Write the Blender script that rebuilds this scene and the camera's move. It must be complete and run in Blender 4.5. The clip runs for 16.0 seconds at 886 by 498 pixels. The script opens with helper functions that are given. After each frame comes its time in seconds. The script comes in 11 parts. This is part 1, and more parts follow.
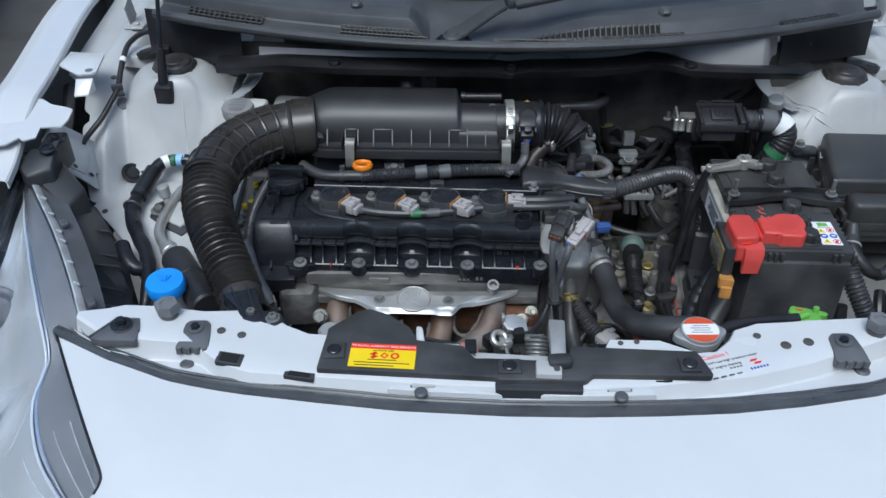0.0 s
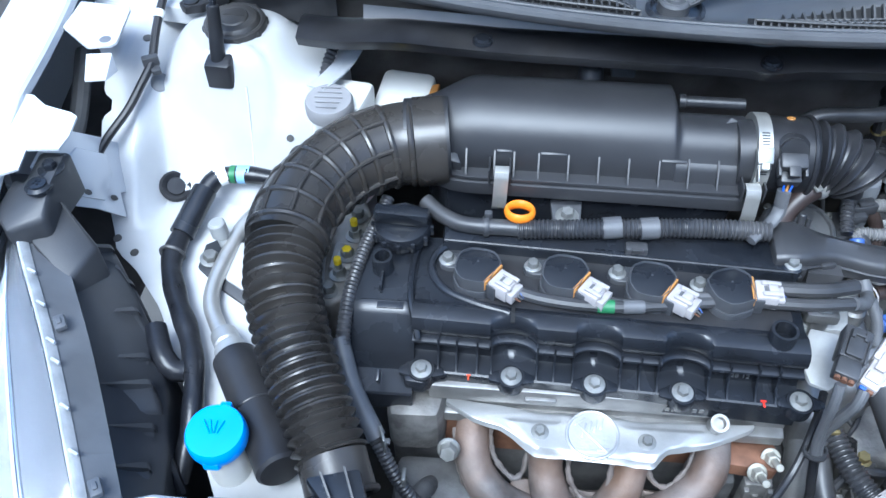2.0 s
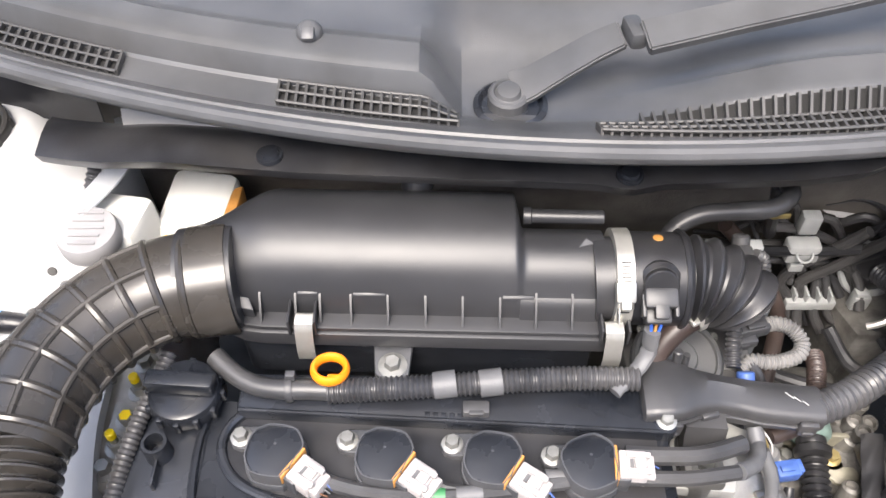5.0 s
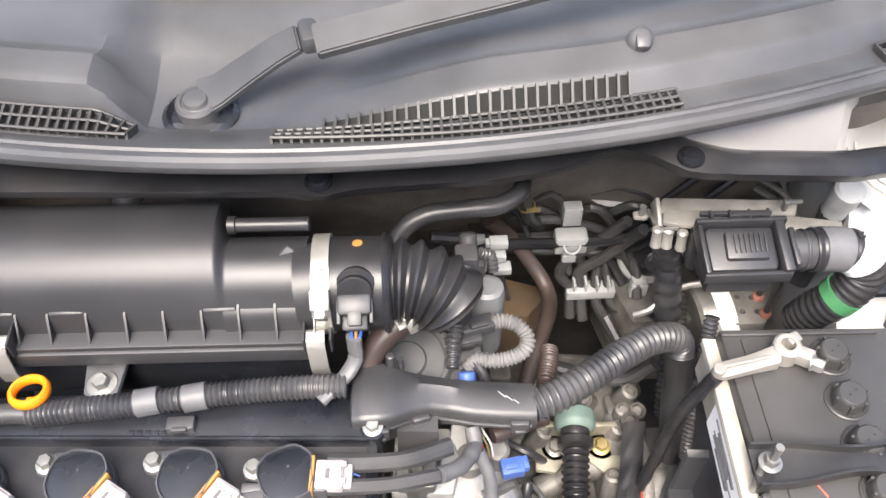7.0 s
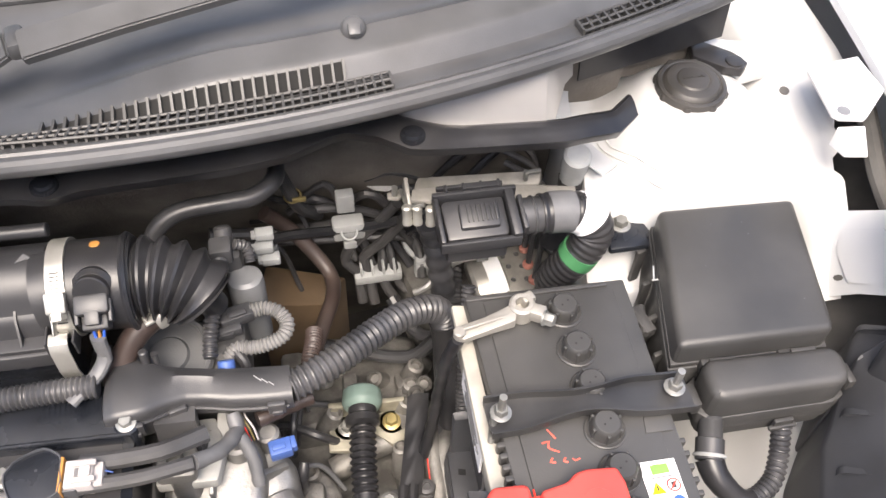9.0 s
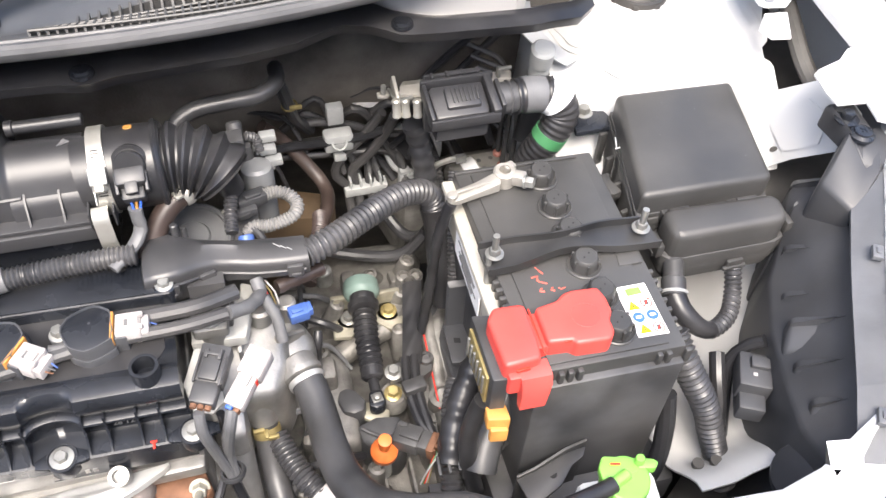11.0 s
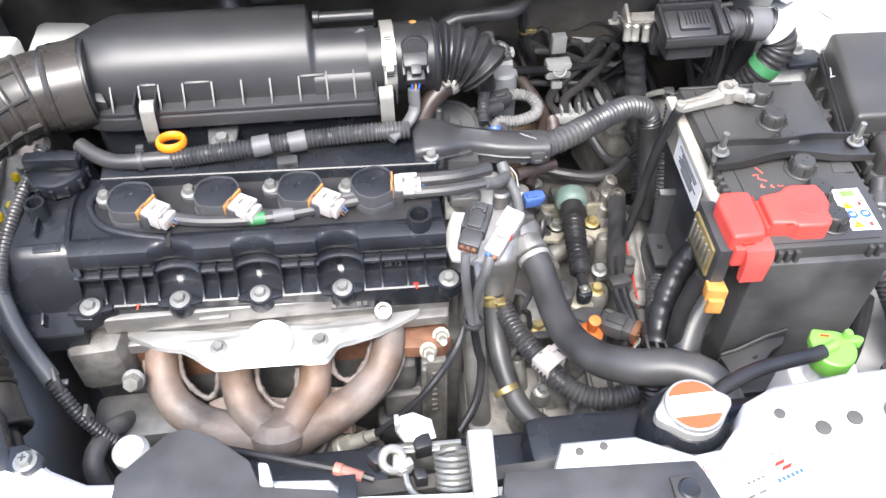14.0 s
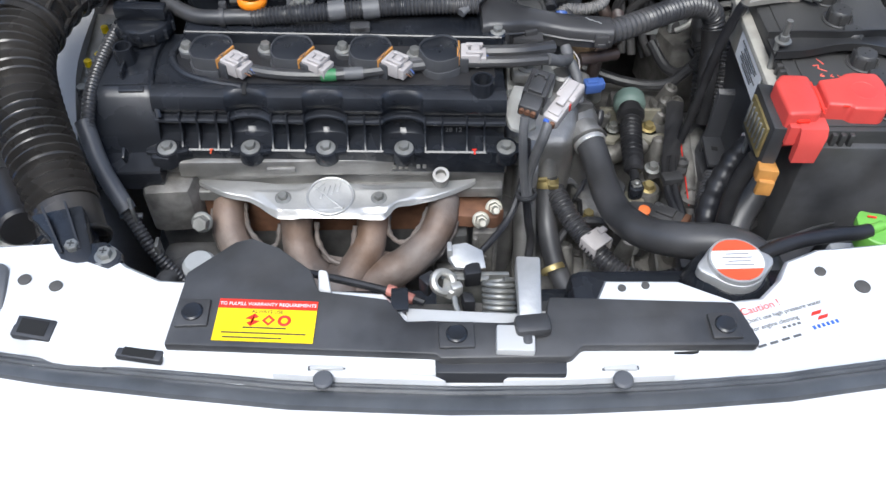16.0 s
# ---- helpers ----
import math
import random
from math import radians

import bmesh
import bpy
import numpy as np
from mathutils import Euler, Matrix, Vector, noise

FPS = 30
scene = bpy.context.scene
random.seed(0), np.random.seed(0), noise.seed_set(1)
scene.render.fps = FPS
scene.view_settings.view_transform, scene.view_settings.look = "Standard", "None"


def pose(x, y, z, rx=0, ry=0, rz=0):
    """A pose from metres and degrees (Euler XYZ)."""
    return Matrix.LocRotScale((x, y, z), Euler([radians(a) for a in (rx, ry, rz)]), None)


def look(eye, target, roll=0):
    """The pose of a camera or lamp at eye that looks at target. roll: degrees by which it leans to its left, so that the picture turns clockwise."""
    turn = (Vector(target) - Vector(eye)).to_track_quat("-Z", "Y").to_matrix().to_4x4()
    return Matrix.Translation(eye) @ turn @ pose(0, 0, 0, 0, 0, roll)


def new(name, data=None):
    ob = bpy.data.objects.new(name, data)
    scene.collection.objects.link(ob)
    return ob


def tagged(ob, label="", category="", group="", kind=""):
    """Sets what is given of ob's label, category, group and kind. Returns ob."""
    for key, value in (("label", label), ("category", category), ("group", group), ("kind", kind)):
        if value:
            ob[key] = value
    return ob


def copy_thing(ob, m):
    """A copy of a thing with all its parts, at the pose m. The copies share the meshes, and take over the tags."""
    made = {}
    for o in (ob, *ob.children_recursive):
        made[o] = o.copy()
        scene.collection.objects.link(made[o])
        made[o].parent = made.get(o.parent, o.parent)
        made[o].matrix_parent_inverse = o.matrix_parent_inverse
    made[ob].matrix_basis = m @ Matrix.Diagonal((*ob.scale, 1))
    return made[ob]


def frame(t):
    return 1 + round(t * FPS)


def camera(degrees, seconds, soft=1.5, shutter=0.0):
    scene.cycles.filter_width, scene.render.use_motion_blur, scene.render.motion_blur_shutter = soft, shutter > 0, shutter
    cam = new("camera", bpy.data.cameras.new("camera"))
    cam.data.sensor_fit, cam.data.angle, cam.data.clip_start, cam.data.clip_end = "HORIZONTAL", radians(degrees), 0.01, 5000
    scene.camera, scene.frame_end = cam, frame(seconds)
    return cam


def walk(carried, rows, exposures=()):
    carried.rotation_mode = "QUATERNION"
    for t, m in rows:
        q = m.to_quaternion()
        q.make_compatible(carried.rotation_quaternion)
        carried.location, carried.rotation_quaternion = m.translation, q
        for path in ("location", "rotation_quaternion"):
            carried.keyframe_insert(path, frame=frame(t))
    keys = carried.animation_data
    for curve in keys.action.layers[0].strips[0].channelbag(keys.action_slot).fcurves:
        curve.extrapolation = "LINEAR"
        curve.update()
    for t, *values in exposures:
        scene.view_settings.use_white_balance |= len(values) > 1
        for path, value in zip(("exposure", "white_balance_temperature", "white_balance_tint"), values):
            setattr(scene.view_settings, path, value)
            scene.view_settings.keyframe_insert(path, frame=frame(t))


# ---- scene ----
cam = camera(55.2, 16.0)
PATH = [
    (0, (-0.001, -0.057, 1.61), (0.005, 1.545, 0.412), -0.1),
    (0.5, (-0.064, 0.12, 1.583), (-0.068, 1.656, 0.302), 0.2),
    (1, (-0.099, 0.26, 1.552), (-0.167, 1.73, 0.198), -0.7),
    (1.5, (-0.118, 0.391, 1.527), (-0.24, 1.802, 0.114), -1.4),
    (2, (-0.136, 0.476, 1.517), (-0.283, 1.835, 0.057), -1.5),
    (2.5, (-0.167, 0.561, 1.51), (-0.298, 1.909, 0.037), -0.6),
    (3, (-0.198, 0.621, 1.507), (-0.265, 1.966, 0.029), 1.1),
    (5.5, (0.04, 0.735, 1.497), (0.02, 2.015, -0.039), -1.4),
    (6, (0.097, 0.739, 1.5), (0.096, 2.013, -0.042), -1.3),
    (6.5, (0.149, 0.742, 1.499), (0.178, 2.01, -0.048), -0.9),
    (7, (0.186, 0.744, 1.5), (0.246, 2.004, -0.052), -0.5),
    (7.5, (0.226, 0.736, 1.504), (0.358, 1.991, -0.048), 1.1),
    (8, (0.263, 0.724, 1.507), (0.454, 1.968, -0.047), 1.9),
    (8.5, (0.29, 0.71, 1.511), (0.548, 1.95, -0.037), 2.8),
    (9, (0.308, 0.697, 1.514), (0.611, 1.93, -0.031), 3.0),
    (11.5, (0.199, 0.506, 1.503), (0.627, 1.74, -0.011), 3.6),
    (12, (0.168, 0.478, 1.505), (0.577, 1.722, -0.007), 3.4),
    (12.5, (0.14, 0.457, 1.508), (0.515, 1.713, -0.002), 3.0),
    (13, (0.115, 0.436, 1.509), (0.439, 1.704, -0.004), 2.6),
    (13.5, (0.087, 0.415, 1.509), (0.339, 1.702, -0.001), 1.5),
    (14, (0.067, 0.399, 1.508), (0.246, 1.7, 0.0), 0.3),
    (14.5, (0.053, 0.39, 1.51), (0.18, 1.704, 0.008), -0.3),
    (15, (0.047, 0.387, 1.508), (0.145, 1.704, 0.006), -0.4),
    (15.5, (0.027, 0.378, 1.463), (0.131, 1.655, -0.073), 0.8),
    (16, (0.049, 0.284, 1.456), (0.113, 1.562, -0.081), 0.8),
]
EXPOSURES = [(0.0, 0.08, 5430, 2), (0.5, 0.40, 5120, 2), (1.0, 1.0, 5080, 2), (1.5, 1.36, 4930, 2), (2.5, 1.42, 5120, 3), (3.2, 1.44, 5800, 6), (5.5, 2.02, 6550, 11), (6.5, 2.06, 6600, 11), (7.5, 2.0, 6700, 11), (9.0, 1.76, 6850, 12),
             (11.5, 2.10, 6500, 10), (12.5, 2.10, 6350, 10), (14.5, 2.06, 6150, 9), (15.2, 1.90, 6100, 8), (15.5, 1.60, 6000, 7), (16.0, 0.90, 5850, 6)]
walk(cam, [(t, look(eye, target, roll)) for t, eye, target, roll in PATH], EXPOSURES)

# ---- light: a bright, thinly overcast sky ----
world = bpy.data.worlds.new("world")
scene.world = world
world.use_nodes = True
wn = world.node_tree
sky = wn.nodes.new("ShaderNodeTexSky")
sky.sky_type, sky.sun_disc = "NISHITA", False
sky.sun_elevation, sky.sun_rotation = radians(60), radians(195)
sky.air_density, sky.dust_density, sky.ozone_density = 1.0, 4.0, 1.0
wn.links.new(sky.outputs["Color"], wn.nodes["Background"].inputs["Color"])
wn.nodes["Background"].inputs["Strength"].default_value = 0.16
sun = new("sun", bpy.data.lights.new("sun", "SUN"))
sun.data.energy, sun.data.angle, sun.data.color = 1.5, radians(30), (1.0, 0.96, 0.9)
sun.matrix_world = look((-0.5, -1.3, 5.0), (0.1, 1.0, 0.9))


# ---- materials ----
def mat(name, color, rough=0.5, metal=0.0, spread=0.25, scale=30.0, bump=0.0, grain=400.0, dust=0.0, dust_color=(0.29, 0.27, 0.245), coat=0.0, warm=(1, 1, 1), spec=0.5):
    """A paint, plastic or metal with blotches at one scale, grain at another and some settled dust."""
    m = bpy.data.materials.new(name)
    m.use_nodes = True
    t = m.node_tree
    b = t.nodes["Principled BSDF"]
    co = t.nodes.new("ShaderNodeTexCoord")
    blot = t.nodes.new("ShaderNodeTexNoise")
    blot.inputs["Scale"].default_value, blot.inputs["Detail"].default_value = scale, 6
    fine = t.nodes.new("ShaderNodeTexNoise")
    fine.inputs["Scale"].default_value, fine.inputs["Detail"].default_value = grain, 3
    for n in (blot, fine):
        t.links.new(co.outputs["Object"], n.inputs["Vector"])
    ramp = t.nodes.new("ShaderNodeValToRGB")
    lo, hi = [tuple(max(0, c * (1 + s * spread)) for c in color) for s in (-1, 1)]
    ramp.color_ramp.elements[0].color, ramp.color_ramp.elements[1].color = (*lo, 1), (*(h * w for h, w in zip(hi, warm)), 1)
    ramp.color_ramp.elements[0].position, ramp.color_ramp.elements[1].position = 0.35, 0.65
    t.links.new(blot.outputs["Fac"], ramp.inputs["Fac"])
    out = ramp.outputs["Color"]
    if dust:
        big = t.nodes.new("ShaderNodeTexNoise")
        big.inputs["Scale"].default_value, big.inputs["Detail"].default_value = scale * 0.4, 8
        t.links.new(co.outputs["Object"], big.inputs["Vector"])
        fac = t.nodes.new("ShaderNodeMapRange")
        fac.inputs["From Min"].default_value, fac.inputs["From Max"].default_value = 0.35, 0.75
        fac.inputs["To Max"].default_value = dust
        t.links.new(big.outputs["Fac"], fac.inputs["Value"])
        mix = t.nodes.new("ShaderNodeMix")
        mix.data_type = "RGBA"
        t.links.new(fac.outputs["Result"], mix.inputs["Factor"])
        t.links.new(out, mix.inputs[6])
        mix.inputs[7].default_value = (*dust_color, 1)
        out = mix.outputs[2]
    t.links.new(out, b.inputs["Base Color"])
    rr = t.nodes.new("ShaderNodeMapRange")
    rr.inputs["To Min"].default_value, rr.inputs["To Max"].default_value = max(0.02, rough - 0.1), min(1, rough + 0.12)
    t.links.new(blot.outputs["Fac"], rr.inputs["Value"])
    t.links.new(rr.outputs["Result"], b.inputs["Roughness"])
    b.inputs["Metallic"].default_value = metal
    b.inputs["Specular IOR Level"].default_value = spec
    b.inputs["Coat Weight"].default_value = coat
    b.inputs["Coat Roughness"].default_value = 0.06
    if bump:
        bp = t.nodes.new("ShaderNodeBump")
        bp.inputs["Strength"].default_value, bp.inputs["Distance"].default_value = bump, 0.001
        t.links.new(fine.outputs["Fac"], bp.inputs["Height"])
        t.links.new(bp.outputs["Normal"], b.inputs["Normal"])
    return m


def glass(name, tint, rough=0.02):
    m = bpy.data.materials.new(name)
    m.use_nodes = True
    b = m.node_tree.nodes["Principled BSDF"]
    b.inputs["Base Color"].default_value = (*tint, 1)
    b.inputs["Transmission Weight"].default_value, b.inputs["Roughness"].default_value, b.inputs["IOR"].default_value = 1.0, rough, 1.3
    return m


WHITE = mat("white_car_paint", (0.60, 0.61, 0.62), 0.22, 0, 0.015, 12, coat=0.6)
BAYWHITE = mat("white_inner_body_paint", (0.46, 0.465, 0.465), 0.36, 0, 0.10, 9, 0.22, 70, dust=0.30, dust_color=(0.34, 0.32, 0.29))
SEALER = mat("white_seam_sealer", (0.56, 0.56, 0.54), 0.6, 0, 0.12, 40, 0.4, 200, dust=0.35)
BLACK = mat("black_moulded_plastic", (0.033, 0.034, 0.037), 0.42, 0, 0.4, 25, 0.10, 900, dust=0.12)
SATIN = mat("satin_black_nylon", (0.0120, 0.0140, 0.0185), 0.25, 0, 0.3, 20, 0.08, 1200, dust=0.03, spec=0.46)
COWL = mat("weathered_cowl_plastic", (0.052, 0.054, 0.058), 0.38, 0, 0.25, 14, 0.14, 900, dust=0.10)
BOX = mat("dusty_black_plastic", (0.034, 0.034, 0.034), 0.45, 0, 0.25, 12, 0.12, 700, dust=0.12)
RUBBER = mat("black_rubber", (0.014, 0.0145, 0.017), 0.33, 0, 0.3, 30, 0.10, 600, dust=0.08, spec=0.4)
HOSE = mat("dusty_black_rubber_hose", (0.028, 0.029, 0.032), 0.38, 0, 0.35, 24, 0.10, 500, dust=0.12)
DUCT = mat("ribbed_black_rubber_duct", (0.022, 0.0208, 0.0198), 0.26, 0, 0.35, 20, 0.06, 500, dust=0.12, dust_color=(0.20, 0.165, 0.12))
CONDUIT = mat("split_loom_conduit", (0.030, 0.031, 0.035), 0.34, 0, 0.3, 40, 0.05, 600, dust=0.14)
GREYTAPE = mat("grey_cloth_tape", (0.095, 0.097, 0.102), 0.5, 0, 0.12, 60, 0.2, 800, dust=0.1)
ALU = mat("cast_aluminium", (0.29, 0.285, 0.275), 0.48, 0.75, 0.18, 40, 0.35, 350, dust=0.25)
GEAR = mat("dirty_gearbox_casting", (0.16, 0.156, 0.148), 0.55, 0.5, 0.45, 45, 0.6, 320, dust=0.45, dust_color=(0.24, 0.22, 0.19))
PLATED = mat("dull_plated_steel", (0.40, 0.385, 0.33), 0.45, 0.5, 0.2, 50, 0.1, 400, dust=0.2)
CANGREY = mat("grey_actuator_paint", (0.15, 0.155, 0.16), 0.4, 0.1, 0.12, 30, 0.05, 500, dust=0.15)
CREAM = mat("cream_cast_lead", (0.33, 0.315, 0.285), 0.40, 0.4, 0.18, 30, 0.2, 300, dust=0.15)
FLARE = mat("clear_lamp_flange", (0.42, 0.44, 0.46), 0.25, 0, 0.15, 60, 0.1, 400)
RIMGREY = mat("moulded_lamp_rim", (0.24, 0.25, 0.26), 0.35, 0, 0.2, 60, 0.2, 300, dust=0.2)
CLIPSTEEL = mat("bright_spring_steel", (0.52, 0.51, 0.47), 0.34, 0.7, 0.12, 40, 0.05, 400, dust=0.1)
SHEET = mat("pressed_aluminium_sheet", (0.50, 0.50, 0.49), 0.40, 0.65, 0.15, 22, 0.3, 240, dust=0.18)
ZINC = mat("zinc_plated_steel", (0.25, 0.252, 0.24), 0.40, 0.6, 0.25, 60, 0.08, 500, dust=0.15)
BRASSY = mat("yellow_zinc_steel", (0.36, 0.29, 0.13), 0.42, 0.7, 0.2, 60)
RUST = mat("heat_tinted_steel", (0.135, 0.125, 0.12), 0.58, 0.2, 0.5, 26, 0.6, 220, dust=0.75, dust_color=(0.25, 0.135, 0.070))
FLANGE = mat("rusty_steel_flange", (0.17, 0.085, 0.05), 0.65, 0.35, 0.3, 50, 0.3, 300)
CONNWHITE = mat("white_nylon_connector", (0.40, 0.375, 0.37), 0.42, 0, 0.08, 60, 0.05, 500, dust=0.2)
STOPGREY = mat("grey_rubber", (0.15, 0.155, 0.165), 0.45, 0, 0.15, 40, 0.1, 600, dust=0.15)
COILGREY = mat("grey_coil_plastic", (0.040, 0.043, 0.050), 0.40, 0, 0.2, 40, 0.1, 800, dust=0.12)
COPPERY = mat("orange_resin", (0.42, 0.20, 0.05), 0.5, 0, 0.2, 60)
WELD = mat("scaled_grey_steel", (0.13, 0.12, 0.115), 0.6, 0.3, 0.4, 30, 0.5, 260, dust=0.45, dust_color=(0.20, 0.14, 0.10))
LIDBLACK = mat("smooth_black_lid_plastic", (0.022, 0.0225, 0.025), 0.38, 0, 0.15, 10, 0.12, 1500, dust=0.05)
TRUNKING = mat("dusty_trunking_plastic", (0.036, 0.0365, 0.039), 0.36, 0, 0.18, 18, 0.15, 900, dust=0.16, dust_color=(0.22, 0.20, 0.18))
THROTTLE = mat("dark_grey_throttle_plastic", (0.060, 0.064, 0.070), 0.42, 0, 0.2, 25, 0.12, 600, dust=0.2)
LOOPGREY = mat("pale_grey_tape", (0.14, 0.138, 0.135), 0.55, 0, 0.15, 60, 0.2, 800, dust=0.2)
BAR = mat("worn_black_steel", (0.020, 0.0205, 0.022), 0.36, 0.1, 0.3, 26, 0.08, 500, dust=0.14)
CAPRUBBER = mat("dusty_brown_black_rubber", (0.020, 0.019, 0.018), 0.42, 0, 0.25, 40, 0.15, 500, dust=0.14)
GUARD = mat("aged_khaki_plastic", (0.34, 0.325, 0.285), 0.5, 0, 0.2, 30, 0.2, 300, dust=0.3)
PALEALLOY = mat("pale_dusty_alloy", (0.25, 0.24, 0.22), 0.5, 0.3, 0.2, 50, 0.3, 300, dust=0.3)
FLANGEGREY = mat("pale_grey_primer", (0.42, 0.43, 0.44), 0.4, 0, 0.10, 20, 0.2, 200, dust=0.15)
PINKPLUG = mat("dull_red_plastic", (0.42, 0.16, 0.12), 0.5, 0, 0.1, 40, dust=0.2)
KHAKI = mat("dull_khaki_zinc", (0.27, 0.255, 0.20), 0.5, 0.4, 0.25, 40, 0.2, 400, dust=0.3)
# black rubber with the sky's blue-grey sheen put into its base colour
SEALRUB = mat("sky_sheen_seal_rubber", (0.060, 0.065, 0.072), 0.30, 0, 0.2, 30, 0.1, 500, dust=0.10)
ORANGE = mat("orange_plastic", (0.82, 0.235, 0.008), 0.35, 0, 0.05, 40)
KNOB = mat("dull_orange_rubber", (0.62, 0.14, 0.025), 0.5, 0, 0.15, 50, dust=0.1)
RED = mat("red_plastic_cover", (0.56, 0.055, 0.045), 0.42, 0, 0.10, 18, 0.1, 500, dust=0.10)
BLUE = mat("bright_blue_plastic", (0.04, 0.27, 0.78), 0.35, 0, 0.06, 30)
BLUE2 = mat("blue_connector_plastic", (0.035, 0.09, 0.30), 0.45, 0, 0.1, 40, dust=0.2)
GREEN = mat("bright_green_plastic", (0.153, 0.399, 0.060), 0.4, 0, 0.08, 30, dust=0.06)
CASTPALE = mat("pale_cast_bracket", (0.33, 0.33, 0.315), 0.55, 0.15, 0.15, 40, 0.3, 300, dust=0.15)
TAPEGREEN = mat("dull_green_tape", (0.03, 0.17, 0.06), 0.5, 0, 0.15, 40, dust=0.12)
TEAL = mat("grey_green_rubber", (0.13, 0.19, 0.17), 0.5, 0, 0.1, 40, dust=0.15)
GREYCAP = mat("pale_grey_plastic", (0.30, 0.31, 0.31), 0.5, 0, 0.08, 40, 0.1, 500, dust=0.15)
RESCAP = mat("grey_reservoir_cap_plastic", (0.24, 0.235, 0.235), 0.55, 0, 0.08, 40, 0.1, 500, dust=0.2)
HARNESS = mat("crinkled_black_tape", (0.0085, 0.0095, 0.013), 0.30, 0, 0.3, 40, 0.9, 90, dust=0.04, spec=0.4)
CLEARPL = mat("translucent_white_plastic", (0.68, 0.68, 0.64), 0.5, 0, 0.04, 20, dust=0.1)
YELLOW = mat("yellow_sticker_vinyl", (0.86, 0.62, 0.0), 0.4, 0, 0.02, 30)
STICKRED = mat("red_sticker_ink", (0.72, 0.03, 0.015), 0.4, 0, 0.02, 30)
INK = mat("black_print", (0.03, 0.03, 0.03), 0.5, 0, 0.1, 30)
PAPER = mat("white_label_film", (0.80, 0.80, 0.80), 0.4, 0, 0.02, 30)
INKBLUE = mat("blue_print", (0.03, 0.10, 0.45), 0.5, 0, 0.1, 30)
INKORANGE = mat("orange_print", (0.62, 0.085, 0.03), 0.45, 0, 0.06, 30)
CHALK = mat("red_grease_pencil", (0.75, 0.12, 0.08), 0.7, 0, 0.1, 60)
CHROME = mat("vacuum_chrome", (0.85, 0.85, 0.86), 0.08, 1.0, 0.02, 20)
LAMPGREY = mat("grey_lamp_bezel", (0.115, 0.12, 0.13), 0.45, 0.1, 0.10, 10, 0.3, 300)
HLDARK = mat("dark_lamp_housing", (0.027, 0.029, 0.034), 0.46, 0, 0.2, 20, 0.1, 600, dust=0.10)
HLSILVER = mat("satin_silver_lamp_lining", (0.64, 0.66, 0.69), 0.22, 0.55, 0.08, 8, 0.2, 500)
HLGREY = mat("grey_headlamp_plastic", (0.080, 0.085, 0.095), 0.42, 0, 0.2, 20, 0.1, 600, dust=0.15)
GLASS = glass("clear_polycarbonate", (0.97, 0.98, 1.0))
WINDOW = glass("green_windscreen_glass", (0.75, 0.85, 0.80))
LINER = mat("dark_felt_liner", (0.095, 0.088, 0.080), 0.8, 0, 0.55, 14, 0.5, 300, dust=0.3, dust_color=(0.26, 0.22, 0.18))
PLENUM = mat("bare_plenum_panel", (0.34, 0.33, 0.32), 0.30, 0.5, 0.2, 6, dust=0.12)
# black for openings that are built shut: the colour is their inner shade
HOLESHADE = mat("opening_shade_black", (0.010, 0.010, 0.010), 0.9, 0, 0.1, 20)
# kept pale so the added walls throw fill light on the bulkhead
BOUNCEWALL = mat("pale_bounce_grey", (0.50, 0.49, 0.47), 0.9, 0, 0.12, 2, 0.3, 40)
CARDBOARD = mat("brown_insulation", (0.10, 0.065, 0.035), 0.8, 0, 0.25, 20, 0.2, 200, dust=0.2)
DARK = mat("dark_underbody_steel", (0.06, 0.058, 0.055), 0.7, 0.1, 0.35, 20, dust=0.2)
IRON = mat("grey_cast_iron", (0.10, 0.10, 0.10), 0.55, 0.4, 0.35, 40, 0.4, 300, dust=0.3)
PIPE = mat("bare_aluminium_pipe", (0.60, 0.59, 0.56), 0.4, 0.8, 0.12, 30, 0.05, 400, dust=0.15)
PIPEDARK = mat("black_coated_pipe", (0.03, 0.03, 0.032), 0.4, 0, 0.2, 30, dust=0.12)
NEIGHBOUR = mat("blue_grey_car_paint", (0.16, 0.21, 0.28), 0.3, 0.2, 0.03, 8, coat=0.5)
ASPHALT = mat("worn_asphalt", (0.055, 0.054, 0.052), 0.85, 0, 0.3, 3, 0.8, 60, dust=0.3)
BROWNHOSE = mat("brown_black_rubber", (0.034, 0.022, 0.019), 0.42, 0, 0.25, 30, dust=0.12)

# ---- shape helpers ----
ORIGIN = {}


def V(*a):
    return Vector(a[0] if len(a) == 1 else a)


def finish(bm, material, name, origin, smooth=32):
    bmesh.ops.recalc_face_normals(bm, faces=bm.faces)
    bmesh.ops.translate(bm, verts=bm.verts, vec=-origin)
    me = bpy.data.meshes.new(name)
    bm.to_mesh(me)
    bm.free()
    me.materials.append(material)
    me.shade_smooth()
    me.set_sharp_from_angle(angle=radians(smooth))
    return me


def thing(name, at, label, category, group="", kind=""):
    """An empty that carries the parts of one thing."""
    ob = new(name)
    ob.location = V(at)
    ob.empty_display_size = 0.02
    ORIGIN[ob.name] = V(at)
    return tagged(ob, label, category, group, kind)


def part(name, bm, material, parent, label="", smooth=32):
    o = ORIGIN[parent.name]
    ob = new(name, finish(bm, material, name, o, smooth))
    ob.parent = parent
    ORIGIN[ob.name] = o
    return tagged(ob, label)


